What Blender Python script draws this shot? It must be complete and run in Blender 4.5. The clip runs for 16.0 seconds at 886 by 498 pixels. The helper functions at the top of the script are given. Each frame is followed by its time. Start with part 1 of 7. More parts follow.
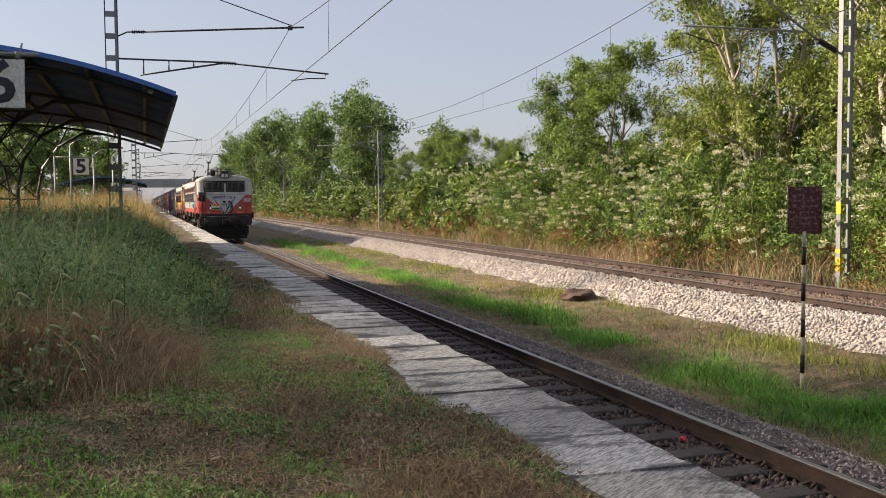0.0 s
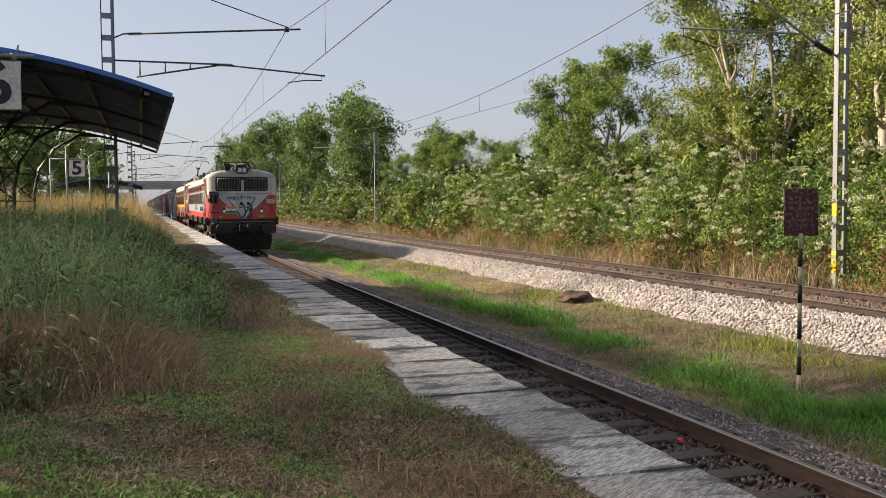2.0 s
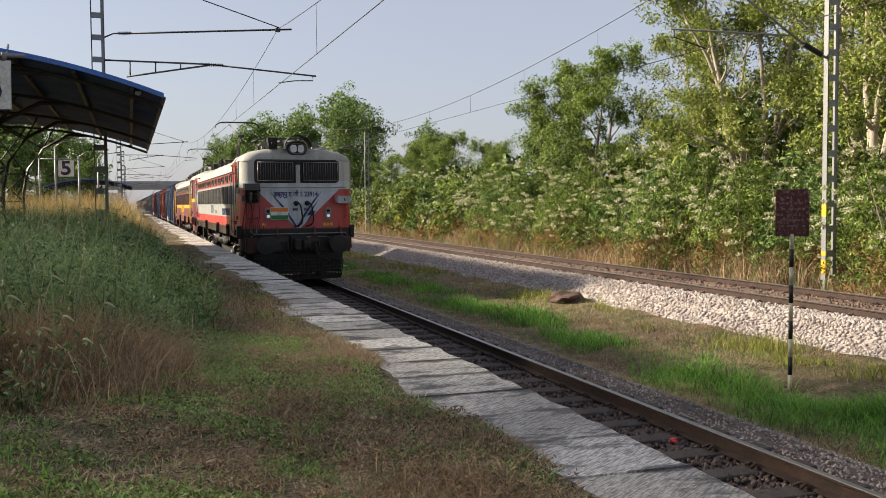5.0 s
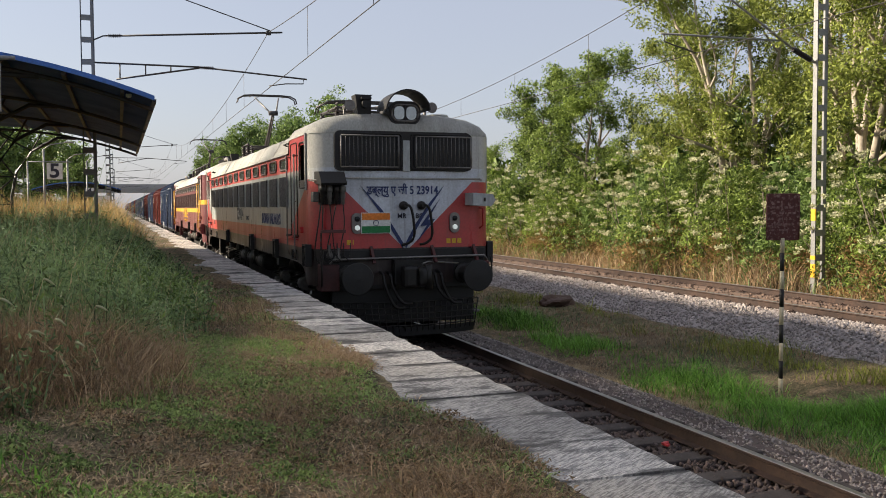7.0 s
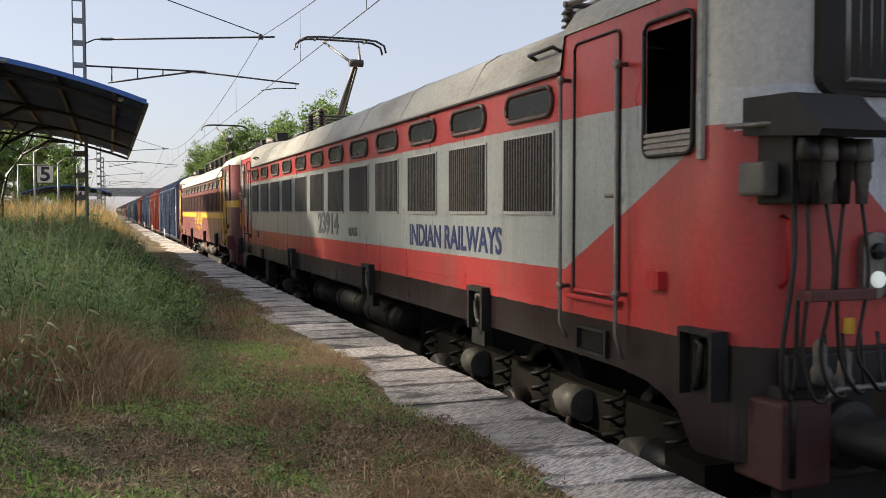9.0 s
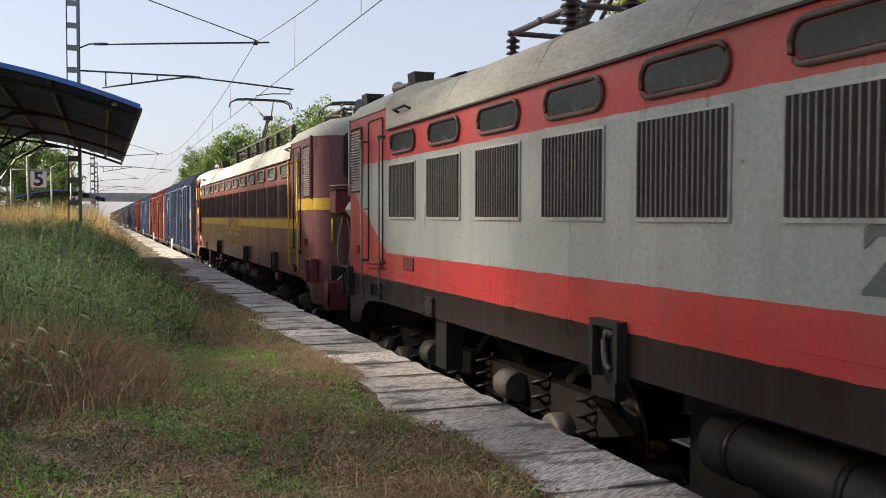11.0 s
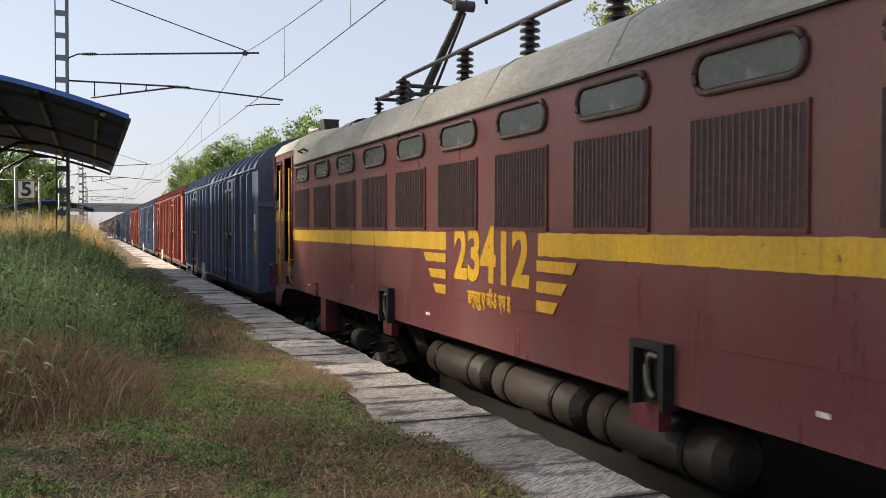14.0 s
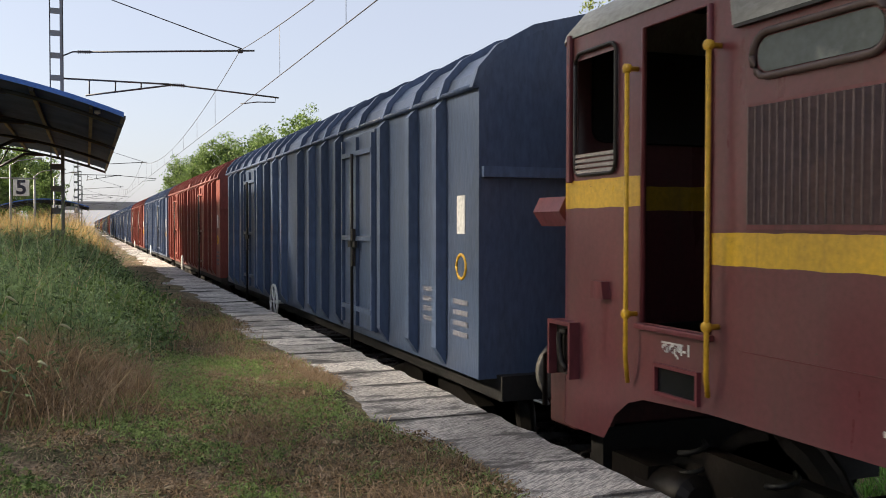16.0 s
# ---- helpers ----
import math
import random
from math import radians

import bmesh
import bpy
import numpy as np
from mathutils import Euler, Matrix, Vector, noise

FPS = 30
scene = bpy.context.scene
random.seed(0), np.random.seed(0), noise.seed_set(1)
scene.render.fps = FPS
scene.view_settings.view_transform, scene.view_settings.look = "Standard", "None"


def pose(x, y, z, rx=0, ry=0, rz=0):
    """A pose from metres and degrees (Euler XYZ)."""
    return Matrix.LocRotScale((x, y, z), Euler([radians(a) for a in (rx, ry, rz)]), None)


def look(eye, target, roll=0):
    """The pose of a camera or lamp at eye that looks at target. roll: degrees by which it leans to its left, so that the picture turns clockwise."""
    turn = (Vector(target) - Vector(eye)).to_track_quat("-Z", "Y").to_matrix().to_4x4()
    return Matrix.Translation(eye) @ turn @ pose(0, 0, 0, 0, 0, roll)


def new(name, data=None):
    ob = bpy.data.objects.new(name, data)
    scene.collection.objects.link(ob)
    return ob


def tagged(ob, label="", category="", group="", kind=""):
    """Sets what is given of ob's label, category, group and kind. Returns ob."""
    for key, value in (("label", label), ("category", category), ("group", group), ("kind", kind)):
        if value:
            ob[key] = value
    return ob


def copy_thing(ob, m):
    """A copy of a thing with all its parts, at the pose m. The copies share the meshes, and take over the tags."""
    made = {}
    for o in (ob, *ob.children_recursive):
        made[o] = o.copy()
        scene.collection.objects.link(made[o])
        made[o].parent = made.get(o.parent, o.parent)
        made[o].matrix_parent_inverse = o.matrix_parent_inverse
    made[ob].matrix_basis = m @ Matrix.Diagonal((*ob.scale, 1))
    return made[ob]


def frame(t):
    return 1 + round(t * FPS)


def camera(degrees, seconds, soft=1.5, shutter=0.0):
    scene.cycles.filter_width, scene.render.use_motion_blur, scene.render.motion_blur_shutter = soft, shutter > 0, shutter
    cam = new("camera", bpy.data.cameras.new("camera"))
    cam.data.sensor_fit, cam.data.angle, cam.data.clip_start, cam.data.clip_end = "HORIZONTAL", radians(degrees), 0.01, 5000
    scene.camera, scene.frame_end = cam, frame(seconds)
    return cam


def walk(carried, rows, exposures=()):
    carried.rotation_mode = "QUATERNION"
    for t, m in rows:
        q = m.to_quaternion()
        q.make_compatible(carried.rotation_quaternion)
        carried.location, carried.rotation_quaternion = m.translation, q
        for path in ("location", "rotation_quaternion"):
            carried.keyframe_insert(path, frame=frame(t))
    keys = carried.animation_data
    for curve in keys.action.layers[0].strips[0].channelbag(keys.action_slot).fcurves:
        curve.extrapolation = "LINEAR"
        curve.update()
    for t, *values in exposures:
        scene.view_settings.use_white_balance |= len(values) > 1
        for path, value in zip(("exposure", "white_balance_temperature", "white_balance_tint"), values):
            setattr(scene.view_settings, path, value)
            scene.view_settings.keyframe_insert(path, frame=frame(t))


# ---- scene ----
cam = camera(51.80, 16.0, soft=0.9, shutter=0.08)
CAM = [
    (0, -4.292, -0.025, 2.191, 86.931, 0.466, -18.058),
    (0.5, -4.297, -0.027, 2.187, 87.054, 0.457, -18.097),
    (1, -4.302, -0.025, 2.189, 87.098, 0.423, -18.159),
    (1.5, -4.302, -0.022, 2.189, 87.096, 0.421, -18.211),
    (2, -4.304, -0.021, 2.19, 87.055, 0.454, -18.298),
    (2.5, -4.307, -0.019, 2.19, 87.056, 0.452, -18.37),
    (3, -4.31, -0.015, 2.189, 87.042, 0.463, -18.427),
    (3.5, -4.314, -0.013, 2.186, 87.063, 0.467, -18.501),
    (4, -4.322, -0.012, 2.189, 87.043, 0.443, -18.625),
    (6.5, -4.357, 0.001, 2.189, 87.248, 0.35, -19.418),
    (7, -4.361, 0.007, 2.186, 87.311, 0.304, -19.564),
    (7.5, -4.361, 0.005, 2.186, 87.337, 0.28, -19.658),
    (8, -4.367, 0.006, 2.182, 87.416, 0.194, -19.782),
    (8.5, -4.373, 0.004, 2.181, 87.544, 0.067, -19.938),
    (9, -4.375, -0.003, 2.19, 87.618, 0.07, -20.095),
    (11.5, -4.366, 0.007, 2.186, 88.115, -0.171, -20.554),
    (12, -4.368, 0.007, 2.189, 88.225, -0.189, -20.662),
    (12.5, -4.36, 0.009, 2.191, 88.356, -0.077, -20.752),
    (13, -4.363, 0.013, 2.185, 88.591, -0.252, -20.886),
    (13.5, -4.362, 0.009, 2.184, 88.702, -0.237, -20.983),
    (14, -4.357, 0.02, 2.185, 88.667, -0.123, -21.093),
    (14.5, -4.352, 0.018, 2.19, 88.641, -0.099, -21.213),
    (15, -4.354, 0.024, 2.185, 88.631, -0.151, -21.321),
    (15.5, -4.353, 0.026, 2.186, 88.596, -0.081, -21.334),
    (16, -4.348, 0.027, 2.183, 88.538, -0.062, -21.341),
]
walk(cam, [(r[0], pose(*r[1:])) for r in CAM], exposures=[(0, 1.46), (7, 1.53), (9, 1.74), (11.5, 1.82), (16, 1.85)])

# where the front buffers of the train stand along the track, second by second
TRAIN = [
    (0, 52.11), (0.5, 49.25), (1, 46.4), (1.5, 43.55), (2, 40.7), (2.5, 37.87),
    (3, 35.06), (3.5, 32.29), (4, 29.55), (6.5, 16.03), (7, 13.35), (7.5, 10.67),
    (8, 8.01), (8.5, 5.39), (9, 2.82), (11.5, -9.89), (12, -12.39), (12.5, -14.94),
    (13, -17.47), (13.5, -19.97), (14, -22.54), (14.5, -25.08), (15, -27.57), (15.5, -30.06),
    (16, -32.46),
]

# ---- light ----
SUN_EL, SUN_AZ = radians(27), radians(-62)      # azimuth from +y, clockwise
world = bpy.data.worlds.new("sky")
scene.world = world
world.use_nodes = True
wn, wl = world.node_tree.nodes, world.node_tree.links
wn.clear()
w_out, w_bg, w_sky = wn.new("ShaderNodeOutputWorld"), wn.new("ShaderNodeBackground"), wn.new("ShaderNodeTexSky")
w_sky.sky_type, w_sky.sun_disc = "NISHITA", False
w_sky.sun_elevation, w_sky.sun_rotation = SUN_EL, SUN_AZ
w_sky.air_density, w_sky.dust_density, w_sky.ozone_density, w_sky.altitude = 1.0, 2.0, 2.0, 100
w_bg.inputs["Strength"].default_value = 0.11
w_mix = wn.new("ShaderNodeMix")                 # haze pales the whole sky
w_mix.data_type, w_mix.inputs[0].default_value = "RGBA", 0.80
w_mix.inputs[7].default_value = (1.50, 1.50, 1.70, 1)
wl.new(w_sky.outputs[0], w_mix.inputs[6])
wl.new(w_mix.outputs[2], w_bg.inputs[0])
wl.new(w_bg.outputs[0], w_out.inputs[0])
sun_data = bpy.data.lights.new("sun", "SUN")
sun_data.energy, sun_data.angle, sun_data.color = 4.2, radians(4.0), (1.0, 0.86, 0.67)
sun = new("sun", sun_data)
sun_dir = Vector((math.sin(SUN_AZ) * math.cos(SUN_EL), math.cos(SUN_AZ) * math.cos(SUN_EL), math.sin(SUN_EL)))
sun.matrix_basis = look(sun_dir * 100, (0, 0, 0))

# ---- materials ----
def ramp(nt, fac, stops):
    r = nt.nodes.new("ShaderNodeValToRGB")
    els = r.color_ramp.elements
    while len(els) < len(stops):
        els.new(0.5)
    for e, (p, c) in zip(els, stops):
        e.position, e.color = p, (*c, 1)
    nt.links.new(fac, r.inputs[0])
    return r.outputs[0]


def noise_tex(nt, scale, detail=4, rough=0.55, vec=None):
    n = nt.nodes.new("ShaderNodeTexNoise")
    n.inputs["Scale"].default_value, n.inputs["Detail"].default_value, n.inputs["Roughness"].default_value = scale, detail, rough
    if vec is not None:
        nt.links.new(vec, n.inputs["Vector"])
    return n.outputs["Fac"]


def mixc(nt, fac, a, b, mode="MIX"):
    m = nt.nodes.new("ShaderNodeMix")
    m.data_type, m.blend_type = "RGBA", mode
    for sock, v in ((m.inputs[0], fac), (m.inputs[6], a), (m.inputs[7], b)):
        if hasattr(v, "links") or hasattr(v, "is_linked"):
            nt.links.new(v, sock)
        else:
            sock.default_value = (*v, 1) if isinstance(v, tuple) else v
    return m.outputs[2]


def stretched(nt, sx, sy, sz):
    tc, mp = nt.nodes.new("ShaderNodeTexCoord"), nt.nodes.new("ShaderNodeMapping")
    mp.inputs["Scale"].default_value = (sx, sy, sz)
    nt.links.new(tc.outputs["Object"], mp.inputs["Vector"])
    return mp.outputs[0]


def surface(name, col, rough=0.6, metal=0.0, dirt=None, amount=0.4, coarse=1.2, fine=25.0, bump=0.15, streak=None, rand=0.0, island=0.0, spec=0.4, lo=0.42, hi=0.72):
    """A worn surface: a base colour with grain at two scales, patches of dirt, bump, and a spread from piece to piece."""
    m = bpy.data.materials.new(name)
    m.use_nodes = True
    nt = m.node_tree
    b = nt.nodes["Principled BSDF"]
    vec = stretched(nt, *(streak or (1, 1, 1)))
    dirt = dirt or tuple(c * 0.45 for c in col)
    n1, n2 = noise_tex(nt, coarse, 6, 0.62, vec), noise_tex(nt, fine, 5, 0.6, vec)
    f1 = ramp(nt, n1, [(lo, (0, 0, 0)), (hi, (amount,) * 3)])
    c = mixc(nt, f1, col, dirt)
    g = ramp(nt, n2, [(0.25, (0.72, 0.72, 0.72)), (0.75, (1.22, 1.22, 1.22))])
    c = mixc(nt, 1.0, c, g, "MULTIPLY")
    if rand or island:
        if rand:
            src = nt.nodes.new("ShaderNodeObjectInfo").outputs["Random"]
        else:
            src = nt.nodes.new("ShaderNodeNewGeometry").outputs["Random Per Island"]
        k = rand or island
        c = mixc(nt, 1.0, c, ramp(nt, src, [(0.0, (1 - k,) * 3), (1.0, (1 + k,) * 3)]), "MULTIPLY")
    nt.links.new(c, b.inputs["Base Color"])
    nt.links.new(ramp(nt, n1, [(0.3, (rough * 0.85,) * 3), (0.8, (min(1, rough * 1.25),) * 3)]), b.inputs["Roughness"])
    b.inputs["Metallic"].default_value = metal
    b.inputs["Specular IOR Level"].default_value = spec
    if bump:
        bp = nt.nodes.new("ShaderNodeBump")
        bp.inputs["Strength"].default_value, bp.inputs["Distance"].default_value = bump, 0.02
        nt.links.new(n2, bp.inputs["Height"])
        nt.links.new(bp.outputs[0], b.inputs["Normal"])
    return m


def leafy(name, dark, light, trans=0.27):
    """Leaf: colour spread from leaf to leaf, and light that passes through it."""
    m = bpy.data.materials.new(name)
    m.use_nodes = True
    nt = m.node_tree
    b = nt.nodes["Principled BSDF"]
    geo = nt.nodes.new("ShaderNodeNewGeometry")
    n = noise_tex(nt, 0.35, 3, 0.6, stretched(nt, 1, 1, 1))
    a = nt.nodes.new("ShaderNodeMath")
    a.operation = "MULTIPLY_ADD"
    nt.links.new(geo.outputs["Random Per Island"], a.inputs[0])
    a.inputs[1].default_value = 0.55
    nt.links.new(n, a.inputs[2])
    c = ramp(nt, a.outputs[0], [(0.42, dark), (1.0, light)])
    nt.links.new(c, b.inputs["Base Color"])
    b.inputs["Roughness"].default_value = 0.55
    b.inputs["Specular IOR Level"].default_value = 0.25
    t, mx, o = nt.nodes.new("ShaderNodeBsdfTranslucent"), nt.nodes.new("ShaderNodeMixShader"), nt.nodes["Material Output"]
    nt.links.new(c, t.inputs[0])
    mx.inputs[0].default_value = trans
    nt.links.new(b.outputs[0], mx.inputs[1])
    nt.links.new(t.outputs[0], mx.inputs[2])
    nt.links.new(mx.outputs[0], o.inputs[0])
    return m


def lamp_glow(name, col, power):
    m = bpy.data.materials.new(name)
    m.use_nodes = True
    b = m.node_tree.nodes["Principled BSDF"]
    b.inputs["Base Color"].default_value = (*col, 1)
    b.inputs["Emission Color"].default_value, b.inputs["Emission Strength"].default_value = (*col, 1), power
    return m


RED = surface("red_paint", (0.47, 0.026, 0.030), 0.42, dirt=(0.12, 0.03, 0.025), amount=0.55, coarse=1.4, streak=(1, 1, 0.35))
GREY = surface("grey_paint", (0.38, 0.40, 0.40), 0.45, dirt=(0.13, 0.12, 0.11), amount=0.5, coarse=1.3, streak=(1, 1, 0.35))
MAROON = surface("maroon_paint", (0.15, 0.037, 0.044), 0.38, dirt=(0.06, 0.03, 0.03), amount=0.5, streak=(1, 1, 0.35))
YELLOW = surface("yellow_paint", (0.62, 0.36, 0.02), 0.45, dirt=(0.30, 0.17, 0.04), amount=0.4)
ROOFGREY = surface("roof_paint", (0.33, 0.33, 0.30), 0.65, dirt=(0.15, 0.13, 0.112), amount=0.7, coarse=0.9, streak=(2, 0.6, 1))
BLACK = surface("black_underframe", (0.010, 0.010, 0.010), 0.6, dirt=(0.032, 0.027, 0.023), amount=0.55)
SOOT = surface("greasy_steel", (0.015, 0.014, 0.013), 0.45, 0.3, dirt=(0.046, 0.034, 0.027), amount=0.6)
STEEL = surface("dull_steel", (0.20, 0.19, 0.18), 0.45, 0.5, dirt=(0.08, 0.06, 0.05), amount=0.6)
GLASS = surface("dark_glass", (0.008, 0.009, 0.011), 0.22, dirt=(0.025, 0.025, 0.025), amount=0.35, bump=0.0, spec=0.25)
DUSTGLASS = surface("dusty_glass", (0.05, 0.06, 0.055), 0.3, dirt=(0.42, 0.44, 0.42), amount=0.7, coarse=2.2, bump=0.02, lo=0.50, hi=0.66)
VENTMAROON = surface("maroon_vent_mesh", (0.085, 0.052, 0.054), 0.5, dirt=(0.19, 0.11, 0.085), amount=0.7, coarse=2.0)
SMEARPANE = surface("smeared_pane", (0.085, 0.103, 0.103), 0.22, dirt=(0.30, 0.32, 0.30), amount=0.6, coarse=2.4, bump=0.02, lo=0.55, hi=0.70)
VENT = surface("vent_mesh", (0.030, 0.026, 0.026), 0.6, dirt=(0.075, 0.05, 0.04), amount=0.6)
BLUEW = surface("blue_wagon_paint", (0.080, 0.115, 0.195), 0.32, dirt=(0.07, 0.075, 0.095), amount=0.6, coarse=1.0, streak=(1, 1, 0.3), rand=0.25)
REDW = surface("oxide_wagon_paint", (0.20, 0.048, 0.036), 0.48, dirt=(0.09, 0.035, 0.025), amount=0.6, coarse=1.0, streak=(1, 1, 0.3), rand=0.2)
WHITE = surface("white_paint", (0.72, 0.72, 0.69), 0.5, dirt=(0.35, 0.33, 0.30), amount=0.4)
NAVY = surface("navy_lettering", (0.02, 0.035, 0.12), 0.5, bump=0.0)
DARKINK = surface("dark_lettering", (0.02, 0.022, 0.04), 0.5, bump=0.0)
SAFFRON = surface("saffron", (0.75, 0.22, 0.03), 0.6, bump=0.0)
FLAGGREEN = surface("flag_green", (0.02, 0.20, 0.06), 0.6, bump=0.0)
RUST = surface("rusty_rail", (0.034, 0.021, 0.017), 0.75, 0.2, dirt=(0.10, 0.06, 0.045), amount=0.6, coarse=4)
RAILTOP = surface("worn_rail_top", (0.30, 0.285, 0.27), 0.38, 0.9, dirt=(0.2, 0.16, 0.13), amount=0.4)
SLEEPER = surface("concrete_sleeper", (0.060, 0.050, 0.046), 0.85, dirt=(0.03, 0.024, 0.021), amount=0.6, coarse=3)
STONE_DARK = surface("dark_ballast", (0.29, 0.255, 0.235), 0.9, dirt=(0.10, 0.07, 0.055), amount=0.6, island=0.55)
STONE_OILY = surface("oily_ballast", (0.085, 0.062, 0.055), 0.8, dirt=(0.035, 0.025, 0.022), amount=0.6, island=0.7)
STONE_PALE = surface("pale_ballast", (0.38, 0.335, 0.31), 0.85, dirt=(0.22, 0.175, 0.15), amount=0.5, island=0.35)
STONE_BROWN = surface("rusty_ballast", (0.14, 0.095, 0.072), 0.9, dirt=(0.07, 0.042, 0.03), amount=0.6, island=0.5)
MORTAR = surface("platform_wall", (0.13, 0.12, 0.11), 0.9, dirt=(0.06, 0.05, 0.045), amount=0.7, bump=0.4)
GALV = surface("galvanised_mast", (0.22, 0.225, 0.225), 0.5, 0.4, dirt=(0.17, 0.16, 0.15), amount=0.4, coarse=3)
WIRE = surface("dark_wire", (0.06, 0.055, 0.055), 0.5, 0.4)
INSUL = surface("brown_insulator", (0.030, 0.020, 0.020), 0.3, bump=0)
# underside blue darker than the roof top, its shade put into the colour
ROOFSHADED = surface("shaded_roof_underside", (0.035, 0.078, 0.22), 0.7, dirt=(0.022, 0.042, 0.105), amount=0.6, coarse=1.2, spec=0.12)
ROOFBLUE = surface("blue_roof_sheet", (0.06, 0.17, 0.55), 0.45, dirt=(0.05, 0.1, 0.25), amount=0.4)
FRAME = surface("painted_truss", (0.03, 0.032, 0.035), 0.5, dirt=(0.08, 0.05, 0.035), amount=0.4)
SIGNBACK = surface("sign_white", (0.62, 0.62, 0.60), 0.6, dirt=(0.35, 0.32, 0.28), amount=0.5, coarse=4)
RUSTBOARD = surface("rusty_board", (0.085, 0.026, 0.022), 0.8, dirt=(0.30, 0.20, 0.18), amount=0.75, coarse=26, lo=0.52, hi=0.66)
BARK = surface("bark", (0.20, 0.165, 0.13), 0.9, dirt=(0.09, 0.07, 0.055), amount=0.6, coarse=4, bump=0.6, streak=(1, 1, 0.25))
BARKPALE = surface("pale_bark", (0.38, 0.33, 0.27), 0.85, dirt=(0.18, 0.14, 0.11), amount=0.6, coarse=4, bump=0.5, streak=(1, 1, 0.25))
CONC = surface("far_concrete", (0.36, 0.37, 0.38), 0.85, dirt=(0.2, 0.2, 0.2), amount=0.4, coarse=0.4)
ROCK = surface("brown_rock", (0.10, 0.06, 0.045), 0.9, bump=0.6, coarse=6)
LEAF_A = leafy("leaf_mid_green", (0.014, 0.036, 0.009), (0.26, 0.35, 0.075))
LEAF_B = leafy("leaf_dark_green", (0.015, 0.038, 0.012), (0.19, 0.28, 0.075))
LEAF_C = leafy("leaf_olive", (0.018, 0.038, 0.008), (0.30, 0.35, 0.075))
BLOSSOM = leafy("pale_blossom", (0.34, 0.35, 0.20), (0.54, 0.53, 0.35), 0.2)
DRYLEAF = leafy("dry_leaf", (0.13, 0.075, 0.035), (0.34, 0.22, 0.09), 0.3)
GRASS = leafy("green_grass", (0.020, 0.075, 0.008), (0.27, 0.52, 0.09), 0.3)
WEED = leafy("weed_green", (0.009, 0.024, 0.010), (0.27, 0.38, 0.17), 0.3)
STRAW = leafy("dry_grass", (0.24, 0.17, 0.10), (0.60, 0.47, 0.28), 0.3)
BROWNGRASS = leafy("brown_grass", (0.035, 0.024, 0.015), (0.66, 0.49, 0.32), 0.3)
LAWN = leafy("dull_turf", (0.016, 0.042, 0.008), (0.36, 0.47, 0.16), 0.3)
DEADGRASS = leafy("dead_grass", (0.034, 0.022, 0.013), (0.47, 0.33, 0.195), 0.25)
REDSTRAW = leafy("rust_brown_grass", (0.10, 0.052, 0.028), (0.42, 0.25, 0.14), 0.25)
YELLOWGREEN = leafy("yellow_green_grass", (0.06, 0.085, 0.012), (0.40, 0.42, 0.09), 0.3)
GOLD = leafy("golden_grass", (0.20, 0.13, 0.05), (0.48, 0.35, 0.14), 0.35)

def ground_material():
    """Earth, straw litter and short green in patches."""
    m = bpy.data.materials.new("ground")
    m.use_nodes = True
    nt = m.node_tree
    b = nt.nodes["Principled BSDF"]
    vec = stretched(nt, 1, 1, 1)
    big, mid, fine = noise_tex(nt, 0.55, 5, 0.6, vec), noise_tex(nt, 3.0, 6, 0.65, vec), noise_tex(nt, 38, 6, 0.7, vec)
    c = mixc(nt, ramp(nt, big, [(0.40, (0, 0, 0)), (0.62, (1, 1, 1))]), (0.205, 0.156, 0.099), (0.100, 0.104, 0.047))
    c = mixc(nt, ramp(nt, mid, [(0.45, (0, 0, 0)), (0.7, (0.8, 0.8, 0.8))]), c, (0.44, 0.32, 0.205))
    c = mixc(nt, 1.0, c, ramp(nt, fine, [(0.36, (0.20, 0.20, 0.20)), (0.66, (1.5, 1.5, 1.5))]), "MULTIPLY")
    nt.links.new(c, b.inputs["Base Color"])
    b.inputs["Roughness"].default_value = 0.95
    b.inputs["Specular IOR Level"].default_value = 0.15
    bp = nt.nodes.new("ShaderNodeBump")
    bp.inputs["Strength"].default_value, bp.inputs["Distance"].default_value = 0.8, 0.04
    nt.links.new(fine, bp.inputs["Height"])
    nt.links.new(bp.outputs[0], b.inputs["Normal"])
    return m


